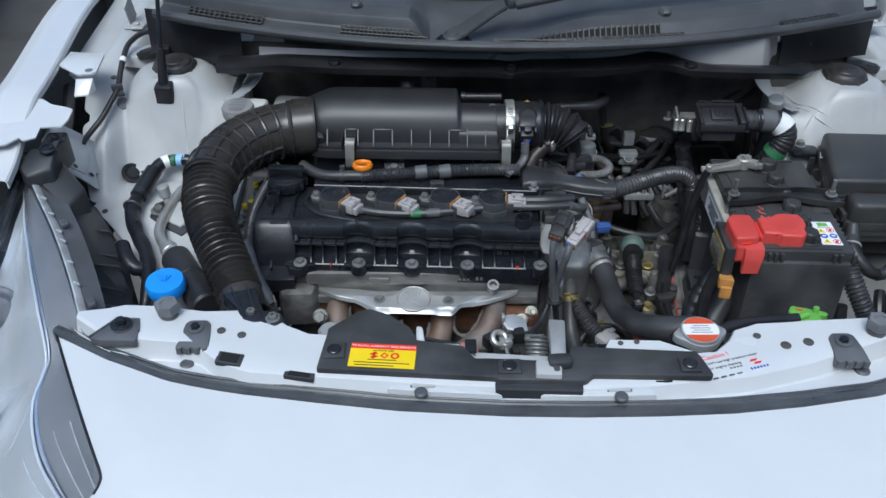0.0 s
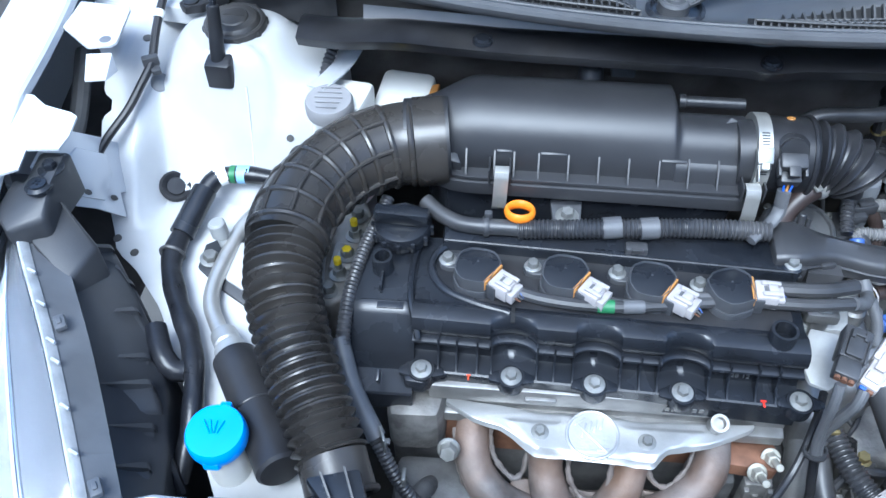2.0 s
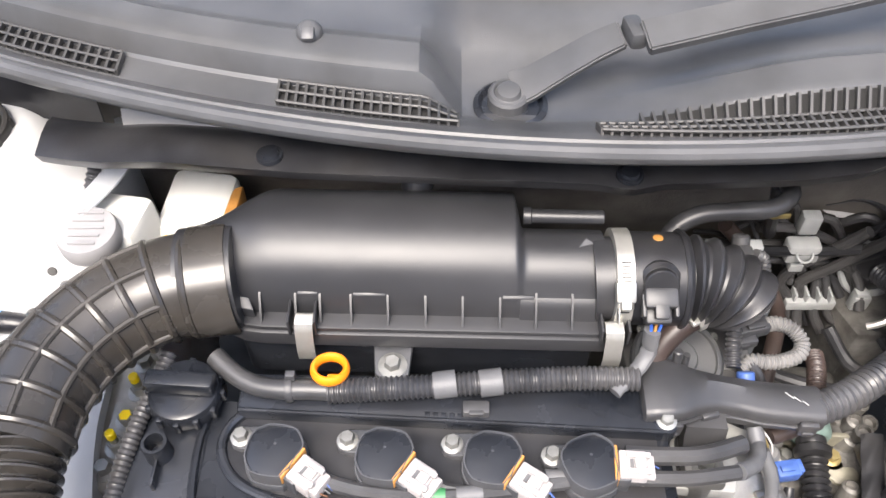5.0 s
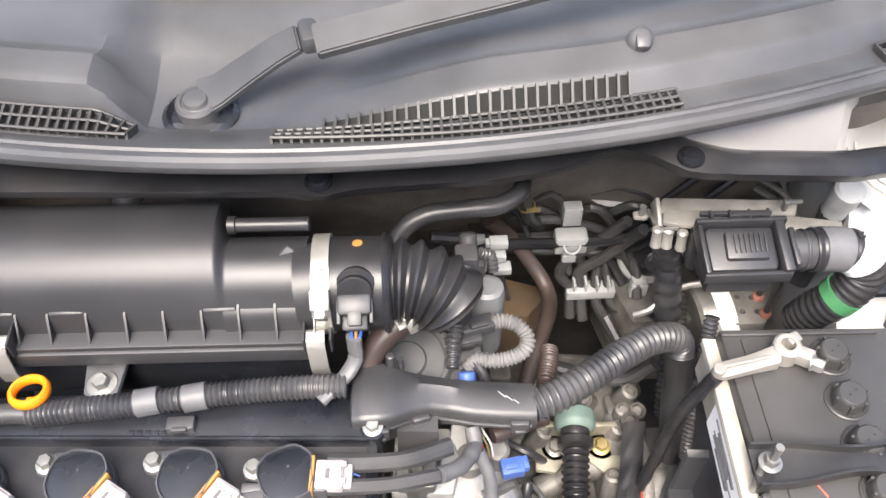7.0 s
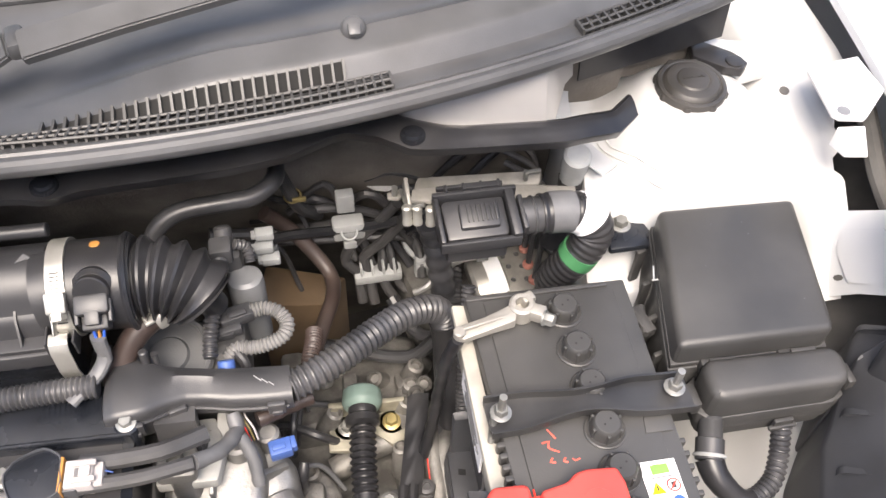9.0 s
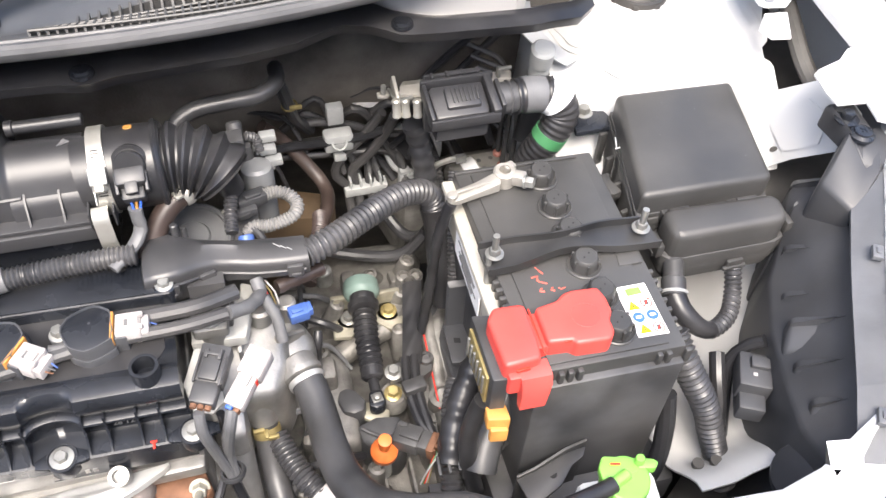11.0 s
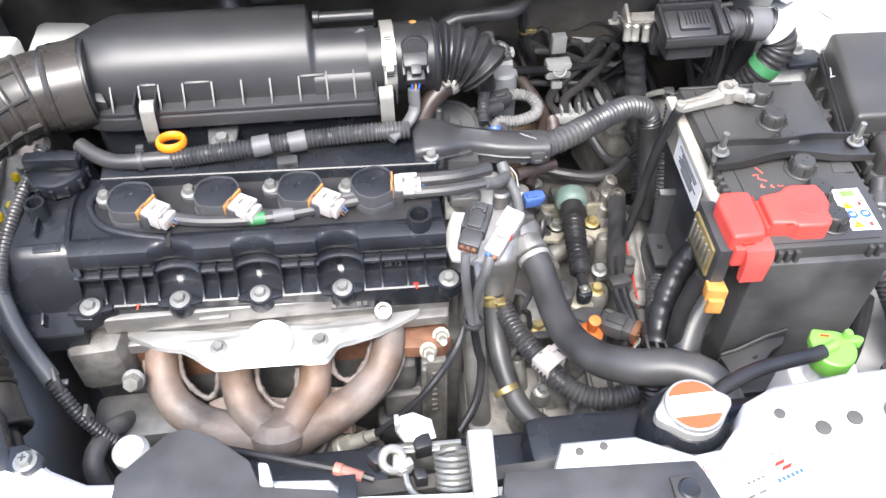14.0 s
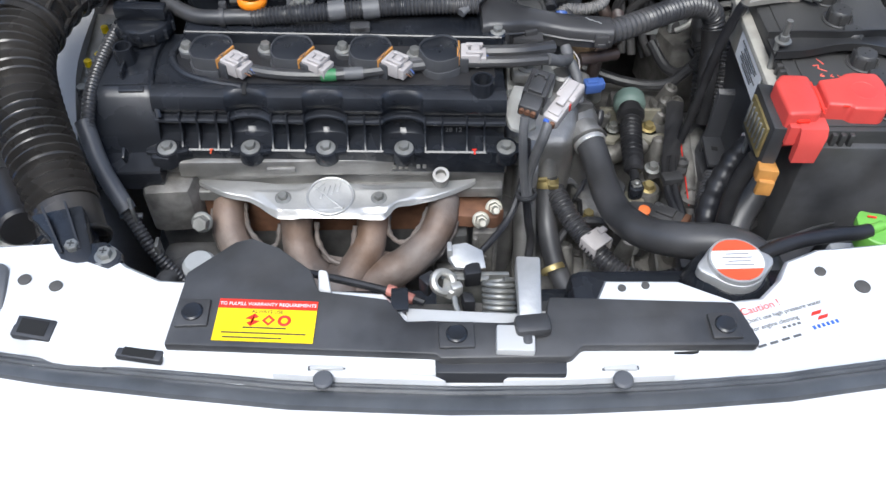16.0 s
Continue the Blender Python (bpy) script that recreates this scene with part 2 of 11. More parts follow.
def solo(name, bm, material, label, category, group="", kind="", smooth=32):
    """A thing of one mesh, with its origin in the middle of its foot."""
    co = [v.co for v in bm.verts]
    o = V((min(c.x for c in co) + max(c.x for c in co)) / 2, (min(c.y for c in co) + max(c.y for c in co)) / 2, min(c.z for c in co))
    ob = new(name, finish(bm, material, name, o, smooth))
    ob.location = o
    ORIGIN[ob.name] = o
    return tagged(ob, label, category, group, kind)


def join(*bms):
    out = bms[0]
    for b in bms[1:]:
        me = bpy.data.meshes.new("tmp")
        b.to_mesh(me)
        b.free()
        out.from_mesh(me)
        bpy.data.meshes.remove(me)
    return out


def box(c, s, bev=0.0, rz=0.0, rx=0.0, ry=0.0, seg=2):
    bm = bmesh.new()
    bmesh.ops.create_cube(bm, size=1.0)
    bmesh.ops.scale(bm, vec=s, verts=bm.verts)
    if bev:
        bmesh.ops.bevel(bm, geom=list(bm.edges), offset=min(bev, min(s) * 0.45), segments=seg, affect="EDGES", profile=0.5)
    bmesh.ops.transform(bm, matrix=pose(*c, rx, ry, rz), verts=bm.verts)
    return bm


def slab(poly, z0, z1, bev=0.0, seg=2):
    """An upright block over a plan; z1 may be a list, one height a corner."""
    bm = bmesh.new()
    tops = z1 if isinstance(z1, (list, tuple)) else [z1] * len(poly)
    lows = z0 if isinstance(z0, (list, tuple)) else [z0] * len(poly)
    a = [bm.verts.new((x, y, z)) for (x, y), z in zip(poly, lows)]
    b = [bm.verts.new((x, y, z)) for (x, y), z in zip(poly, tops)]
    n = len(poly)
    bm.faces.new(a[::-1])
    top = bm.faces.new(b)
    for i in range(n):
        bm.faces.new((a[i], a[(i + 1) % n], b[(i + 1) % n], b[i]))
    bmesh.ops.recalc_face_normals(bm, faces=bm.faces)
    if bev:
        edges = set(top.edges) | {e for e in bm.edges if abs(e.verts[0].co.z - e.verts[1].co.z) > 1e-4 and e.verts[0].co.xy == e.verts[1].co.xy}
        bmesh.ops.bevel(bm, geom=list(edges), offset=bev, segments=seg, affect="EDGES", profile=0.5)
    return bm


def prism(poly, frame_m, depth, bev=0.0, seg=2):
    """A flat outline in the frame's x and y, thickened along its z."""
    bm = slab(poly, 0, depth, bev, seg)
    bmesh.ops.transform(bm, matrix=frame_m, verts=bm.verts)
    return bm


def aim(p, d, roll=0.0):
    """A frame at p whose z axis goes along d."""
    q = V(d).normalized().to_track_quat("Z", "Y")
    return Matrix.Translation(V(p)) @ q.to_matrix().to_4x4() @ pose(0, 0, 0, 0, 0, roll)


def lathe(profile, m, seg=24):
    """profile: (radius, height) from bottom to top, turned about the frame's z axis."""
    bm = bmesh.new()
    rings = []
    for r, h in profile:
        if r < 1e-6:
            rings.append([bm.verts.new((0, 0, h))])
        else:
            rings.append([bm.verts.new((r * math.cos(2 * math.pi * i / seg), r * math.sin(2 * math.pi * i / seg), h)) for i in range(seg)])
    for a, b in zip(rings, rings[1:]):
        for i in range(seg):
            j = (i + 1) % seg
            if len(a) == 1 and len(b) > 1:
                bm.faces.new((a[0], b[i], b[j]))
            elif len(b) == 1 and len(a) > 1:
                bm.faces.new((a[i], a[j], b[0]))
            elif len(a) > 1:
                bm.faces.new((a[i], a[j], b[j], b[i]))
    for ring in (rings[0], rings[-1]):
        if len(ring) > 1:
            bm.faces.new(ring)
    bmesh.ops.transform(bm, matrix=m, verts=bm.verts)
    return bm


def collar(poly, k, z0, z1):
    """A wall that follows an outline; k: the inner outline's share of the outer."""
    cx, cy = sum(p[0] for p in poly) / len(poly), sum(p[1] for p in poly) / len(poly)
    bm = bmesh.new()
    loops = [[bm.verts.new((cx + (x - cx) * f, cy + (y - cy) * f, z)) for x, y in poly] for f, z in ((1, z0), (1, z1 - 0.001), (1 - (1 - k) * 0.2, z1), (k + (1 - k) * 0.2, z1), (k, z1 - 0.001), (k, z0))]
    for p, q in zip(loops, loops[1:] + loops[:1]):
        for i in range(len(poly)):
            j = (i + 1) % len(poly)
            bm.faces.new((p[i], p[j], q[j], q[i]))
    return bm


def cyl(p0, p1, r, seg=20, r2=None, bev=0.0):
    p0, p1 = V(p0), V(p1)
    h, r2 = (p1 - p0).length, r if r2 is None else r2
    prof = [(r, 0), (r2, h)] if not bev else [(r - bev, 0), (r, bev), (r2, h - bev), (r2 - bev, h)]
    return lathe(prof, aim(p0, p1 - p0), seg)


def smooth_path(pts, step=0.006):
    P = [V(p) for p in pts]
    P = [2 * P[0] - P[1]] + P + [2 * P[-1] - P[-2]]
    out = []
    for i in range(1, len(P) - 2):
        a, b, c, d = P[i - 1:i + 3]
        n = max(2, int((c - b).length / step))
        for k in range(n):
            t = k / n
            out.append(0.5 * (2 * b + (c - a) * t + (2 * a - 5 * b + 4 * c - d) * t * t + (3 * b - a - 3 * c + d) * t ** 3))
    out.append(P[-2])
    return out


def tube(pts, r, seg=12, step=0.008, ridge=0.0, pitch=0.006, sharp=False, flat=1.0, ends=True):
    """A hose along a smooth line. r: a radius or a function of 0..1. ridge, pitch: corrugations."""
    if ridge:
        step = min(step, pitch / 6)
    line = smooth_path(pts, step)
    length = [0.0]
    for a, b in zip(line, line[1:]):
        length.append(length[-1] + (b - a).length)
    bm = bmesh.new()
    tan = (line[1] - line[0]).normalized()
    up = tan.orthogonal().normalized()
    rings = []
    for i, p in enumerate(line):
        t2 = (line[min(i + 1, len(line) - 1)] - line[max(i - 1, 0)]).normalized()
        up = (tan.rotation_difference(t2) @ up).normalized()
        tan = t2
        side = tan.cross(up)
        s = length[i] / length[-1]
        rad = r(s) if callable(r) else r
        if ridge:
            w = math.sin(2 * math.pi * length[i] / pitch)
            rad += ridge * (math.copysign(abs(w) ** 0.5, w) if sharp else w)
        rings.append([bm.verts.new(p + rad * (math.cos(2 * math.pi * k / seg) * up * flat + math.sin(2 * math.pi * k / seg) * side)) for k in range(seg)])
    for a, b in zip(rings, rings[1:]):
        for i in range(seg):
            bm.faces.new((a[i], a[(i + 1) % seg], b[(i + 1) % seg], b[i]))
    if ends:
        bm.faces.new(rings[0][::-1]), bm.faces.new(rings[-1])
    return bm


def sheet(f, nu, nv, thick=0.0015, us=None, vs=None):
    """A sheet from f(u, v) in 0..1, with a thickness along its normals."""
    bm = bmesh.new()
    us = us or [i / nu for i in range(nu + 1)]
    vs = vs or [j / nv for j in range(nv + 1)]
    g = [[bm.verts.new(V(f(u, v))) for v in vs] for u in us]
    for i in range(len(us) - 1):
        for j in range(len(vs) - 1):
            bm.faces.new((g[i][j], g[i + 1][j], g[i + 1][j + 1], g[i][j + 1]))
    if thick:
        bmesh.ops.recalc_face_normals(bm, faces=bm.faces)
        bmesh.ops.solidify(bm, geom=bm.faces[:], thickness=thick)
    return bm


def ring(c, axis, r, tube_r, seg=28, sub=8, squash=1.0):
    bm = bmesh.new()
    m = aim(c, axis)
    R = []
    for i in range(seg):
        a = 2 * math.pi * i / seg
        R.append([bm.verts.new(((r + tube_r * math.cos(b)) * math.cos(a), (r + tube_r * math.cos(b)) * math.sin(a), squash * tube_r * math.sin(b))) for b in [2 * math.pi * k / sub for k in range(sub)]])
    for i in range(seg):
        for k in range(sub):
            bm.faces.new((R[i][k], R[(i + 1) % seg][k], R[(i + 1) % seg][(k + 1) % sub], R[i][(k + 1) % sub]))
    bmesh.ops.transform(bm, matrix=m, verts=bm.verts)
    return bm


def bolt(p, d, r, h=None, washer=1.5):
    """A flanged hexagon bolt head at p facing d."""
    h = h or r * 0.9
    m = aim(p, d, 20)
    return join(lathe([(r * washer, 0), (r * washer, r * 0.18), (r * 1.15, r * 0.32)], m, 20),
                lathe([(r, r * 0.3), (r, r * 0.3 + h * 0.8), (r * 0.86, r * 0.3 + h), (r * 0.5, r * 0.3 + h)], m, 6))


def smoothstep(a, b, x):
    t = min(1, max(0, (x - a) / (b - a)))
    return t * t * (3 - 2 * t)


def lerp_pts(table, x):
    """A value read off a table of (x, value)."""
    if x <= table[0][0]:
        return table[0][1]
    for (a, p), (b, q) in zip(table, table[1:]):
        if x <= b:
            return p + (q - p) * (x - a) / (b - a)
    return table[-1][1]


def loft(sections, closed=True):
    """A solid through a row of outlines of equal length, with both ends closed."""
    bm = bmesh.new()
    rows = [[bm.verts.new(V(p)) for p in sec] for sec in sections]
    n = len(rows[0])
    for a, b in zip(rows, rows[1:]):
        for i in range(n if closed else n - 1):
            j = (i + 1) % n
            bm.faces.new((a[i], a[j], b[j], b[i]))
    if closed:
        bm.faces.new(rows[0][::-1]), bm.faces.new(rows[-1])
    return bm


def curve_tab(table, n):
    """A table of points resampled along a smooth line into n + 1 points."""
    line = smooth_path(table, 0.001)
    return [line[round(i * (len(line) - 1) / n)] for i in range(n + 1)]


def at_m(m, *bs):
    b = join(*bs)
    bmesh.ops.transform(b, matrix=m, verts=b.verts)
    return b


def words(text, size, m, material, name, parent, depth=0.0002, align="CENTER"):
    """Raised print in the built-in font, turned into a mesh part."""
    cu = bpy.data.curves.new(name, "FONT")
    cu.body, cu.size, cu.extrude, cu.align_x, cu.align_y = text, size, depth, align, "CENTER"
    tmp = bpy.data.objects.new(name, cu)
    scene.collection.objects.link(tmp)
    me = bpy.data.meshes.new_from_object(tmp)
    bpy.data.objects.remove(tmp)
    bm = bmesh.new()
    bm.from_mesh(me)
    bpy.data.meshes.remove(me)
    bmesh.ops.transform(bm, matrix=m, verts=bm.verts)
    return part(name, bm, material, parent)


def three(o, ex, ey):
    """A frame from an origin and two in-plane directions."""
    ex = V(ex).normalized()
    ez = ex.cross(V(ey)).normalized()
    ey = ez.cross(ex)
    return Matrix.Translation(V(o)) @ Matrix((ex, ey, ez)).transposed().to_4x4()


# ---- ground and neighbour ----
MID = 0.1225   # the car's middle line
bm = bmesh.new()
bmesh.ops.create_grid(bm, x_segments=2, y_segments=2, size=400)
bmesh.ops.translate(bm, verts=bm.verts, vec=(0, 0, 0))
solo("ground", bm, ASPHALT, "grey worn asphalt under the parked cars", "ground", kind="structure")

# plain unseen walls, added to close the place and bounce light into the bay
for nm, c_, d_ in (("wall_front", (0, -4.6, 2.4), (16, 0.25, 4.8)), ("wall_left", (-8.0, 2.0, 2.0), (0.25, 13.0, 4.0)), ("wall_right", (8.0, 2.0, 2.0), (0.25, 13.0, 4.0)), ("wall_back", (0, 8.6, 2.0), (16, 0.25, 4.0))):
    solo(nm, box(c_, d_, 0.0), BOUNCEWALL, "plain pale grey wall, added out of view to bounce light", "wall", kind="structure")

car = thing("white_car", (MID, 1.0, 0.0), "white hatchback with its bonnet open and the engine bay bare", "car")


def seal_y(x):
    return lerp_pts([(-0.52, 0.775), (-0.476, 0.726), (-0.40, 0.684), (-0.323, 0.654), (-0.23, 0.634), (-0.142, 0.619), (-0.05, 0.606), (0.073, 0.597),
                     (0.16, 0.595), (0.246, 0.596), (0.333, 0.600), (0.413, 0.610), (0.507, 0.628), (0.60, 0.662), (0.70, 0.72), (0.76, 0.775)], x) + 0.011 - 0.007 * smoothstep(0.22, 0.50, abs(x - 0.1225)) - 0.004 * smoothstep(0.45, 0.60, abs(x - 0.1225))


def seal_z(x):
    return 0.886 + 0.016 * smoothstep(-0.25, -0.48, x) + 0.016 * smoothstep(0.5, 0.73, x)


# bumper skin: runs forward from the rubber seal, then rolls down to the ground
def bumper(u, v):
    x = -0.478 + 1.201 * u
    d = 0.62 * v
    y0, z0 = seal_y(x), seal_z(x)
    w = abs(x - MID) / 0.60
    edge = smoothstep(0.80, 1.02, w)
    draw = 0.105 * min(1, v / 0.27) - 0.30 * smoothstep(0.275, 0.6, v)
    xx = -0.478 + draw + (1.201 - 2 * draw) * u
    y = y0 - 0.003 - 0.42 * math.sin(min(v * 1.7, 1.571))
    fall = 0.16 * d + 0.75 * d * d + 1.1 * max(0, d - 0.3) ** 1.2
    return (xx, y, z0 + 0.002 - fall)


part("front_bumper", sheet(bumper, 60, 44, 0.003), WHITE, car, "glossy white front bumper skin")

for u_ in (0.0, 1.0):
    part("bumper_edge", tube([bumper(u_, 0.30 * k / 24) for k in range(25)], 0.0018, 8, 0.02), SATIN, car, "dark gap strip between bumper and headlamp")

# upper crossmember that carries the lock: deck, front ledge and drop behind
REAR = [(-0.455, 0.752), (-0.42, 0.758), (-0.40, 0.764), (-0.36, 0.763), (-0.30, 0.758), (-0.255, 0.764), (-0.215, 0.756), (-0.195, 0.738), (-0.165, 0.722), (-0.12, 0.717), (0.02, 0.702), (0.045, 0.674),
        (0.13, 0.672), (0.192, 0.674), (0.197, 0.689), (0.207, 0.709), (0.266, 0.707), (0.283, 0.698), (0.308, 0.685), (0.332, 0.687), (0.354, 0.707), (0.365, 0.725), (0.395, 0.737), (0.46, 0.741), (0.53, 0.738), (0.58, 0.732), (0.62, 0.74), (0.69, 0.77)]
FRONTX = [(-0.455, 0.742), (-0.41, 0.708), (-0.366, 0.703), (-0.32, 0.701), (-0.287, 0.693), (-0.272, 0.676), (-0.235, 0.658), (-0.145, 0.649), (0.02, 0.634), (0.16, 0.628), (0.246, 0.632), (0.36, 0.646), (0.44, 0.668), (0.52, 0.694), (0.60, 0.720), (0.69, 0.768)]


def deck_z(x):
    return 0.897 + 0.012 * smoothstep(-0.2, -0.4, x) + 0.012 * smoothstep(0.42, 0.6, x)


def deck(u, v):
    x = -0.455 + 1.145 * u
    yr, yf = lerp_pts(REAR, x), lerp_pts(FRONTX, x)
    zz = deck_z(x)
    # v: 0 ledge by the seal .. 0.3 ledge's back .. 0.42 deck's front .. 0.85 deck's back .. 1 drop
    ys = min(seal_y(x) + 0.006, yf - 0.020)
    prof = [(0.0, ys, seal_z(x) - 0.010), (0.12, ys + 0.004, seal_z(x) - 0.004), (0.30, yf - 0.013, 0.878 + 0.3 * (zz - 0.897)), (0.36, yf - 0.009, 0.880 + 0.3 * (zz - 0.897)), (0.44, yf, zz - 0.002), (0.48, yf + 0.004, zz),
            (0.85, yr - 0.003, zz), (0.88, yr, zz - 0.003), (1.0, yr + 0.001, zz - 0.05)]
    return (x, lerp_pts([(a, b) for a, b, _ in prof], v), lerp_pts([(a, c) for a, _, c in prof], v))


xs = sorted(set([(p[0] + 0.455) / 1.145 for p in REAR] + [i / 70 for i in range(71)]))
slam = part("crossmember", sheet(deck, 0, 0, 0.002, xs, [0, 0.06, 0.12, 0.2, 0.30, 0.36, 0.40, 0.44, 0.48, 0.6, 0.72, 0.85, 0.88, 0.94, 1.0]), WHITE, car, "white painted steel crossmember behind the bumper")


# raised tabs on the ledge, at the bumper clips
def tab(w):
    """A hump with its long flat tail; w = -1 turns it over the middle."""
    def rear(x):
        return seal_y(x if w > 0 else 0.183 - x) + 0.0125
    plan = [(-0.064, rear(-0.064)), (-0.020, rear(-0.020)), (0.030, rear(0.030)), (0.070, rear(0.070)), (0.060, 0.6262), (0.020, 0.6300), (0.010, 0.6370), (0.003, 0.6490), (-0.003, 0.6520), (-0.044, 0.6530), (-0.051, 0.6490), (-0.057, 0.6400)]
    return slab([(x if w > 0 else 0.183 - x, y) for x, y in plan][::w], 0.872, 0.8935, 0.0012)


for w_ in (1, -1):
    part("clip_tab", tab(w_), WHITE, car)


# inner wings: top rail, strut tower, step down to the apron
def wing_z(a, y):
    """a: distance outwards from the car's middle line, y along the car."""
    d = math.hypot(a - 0.5775, y - 1.290)
    face = 0.848 - 0.03 * smoothstep(1.15, 0.85, y) + 0.105 * smoothstep(1.155, 1.240, y - 0.018 * smoothstep(0.51, 0.46, a))
    dome = 0.040 * (1 - smoothstep(0.046, 0.104, d)) * smoothstep(1.19, 1.24, y)
    pad = 0.004 * (1 - smoothstep(0.030, 0.034, math.hypot((a - 0.566) * 0.8, y - 1.222)))
    body = face + dome + pad
    rail = lerp_pts([(0.95, 0.822), (1.10, 0.846), (1.13, 0.872), (1.16, 0.907), (1.20, 0.938), (1.24, 0.964), (1.35, 0.985), (1.6, 1.0)], y)
    k = smoothstep(0.648, 0.676, a) * smoothstep(0.98, 1.08, y)
    flute = 0.005 * math.exp(-((a - 0.654) / 0.007) ** 2) * smoothstep(1.12, 1.2, y)
    swage = 0.004 * (smoothstep(0.688, 0.694, a) - smoothstep(0.712, 0.720, a)) * smoothstep(1.20, 1.26, y)
    crease = 0.0022 * math.exp(-((y - 1.176 + 0.22 * (a - 0.58)) / 0.0035) ** 2) + 0.0018 * math.exp(-((y - 1.163 - 0.30 * (a - 0.62)) / 0.0030) ** 2)
    return body + (rail - body) * k - flute + swage + crease * smoothstep(0.50, 0.54, a) * (1 - k)


def wing_out(y):
    notch = 0.010 * smoothstep(0.012, 0.006, abs(y - 1.205)) + 0.006 * smoothstep(0.010, 0.004, abs(y - 1.150))
    return lerp_pts([(0.80, 0.500), (0.921, 0.5665), (0.965, 0.5905), (1.007, 0.6155), (1.054, 0.6565), (1.076, 0.6845), (1.127, 0.704), (1.16, 0.713), (1.24, 0.718), (1.27, 0.735), (1.30, 0.765), (1.9, 0.770)], y) - notch


def wing_h(side, a, y):
    if side < 0:
        return wing_z(a, y)
    return wing_z(a, y + 0.012) - 0.022 * smoothstep(1.0, 1.2, y)


def wing_n(side, a, y, d=0.004):
    """The wing's normal."""
    return V(-side * (wing_h(side, a + d, y) - wing_h(side, a - d, y)) / (2 * d), -(wing_h(side, a, y + d) - wing_h(side, a, y - d)) / (2 * d), 1)


def wing(side):
    y0 = 0.80 if side < 0 else 1.10
    ys = [y0 + 0.010 * i for i in range(int((1.10 - y0) / 0.010) + 1)] + [1.105 + 0.005 * i for i in range(50)] + [1.36 + 0.02 * i for i in range(23)]
    vs = [(y - y0) / (1.80 - y0) for y in ys]
    def f(u, v):
        y = y0 + (1.80 - y0) * v
        inner = 0.455 - 0.03 * smoothstep(1.1, 0.9, y) + 0.03 * smoothstep(1.30, 1.42, y)
        if u < 0.06:
            a, z = inner - 0.004 * (1 - u / 0.06), 0.50 + (wing_h(side, inner, y) - 0.50) * (u / 0.06) ** 0.5
        else:
            a = min(lerp_pts([(0.06, inner), (0.6, 0.630), (0.8, 0.685), (1.0, 0.770)], u), wing_out(y))
            z = wing_h(side, a, y)
        return (MID + side * a, y, z)
    return sheet(f, 0, 0, 0.0015, [0, 0.03, 0.05, 0.06] + [0.06 + 0.94 * (i + 1) / 80 for i in range(80)], vs)


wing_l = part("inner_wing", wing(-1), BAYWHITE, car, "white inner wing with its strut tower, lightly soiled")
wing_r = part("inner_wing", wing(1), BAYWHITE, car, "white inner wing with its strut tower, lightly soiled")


def on_wing(side, pts, lift=0.001):
    return [(MID + side * a, y, wing_h(side, a, y) + lift) for a, y in pts]


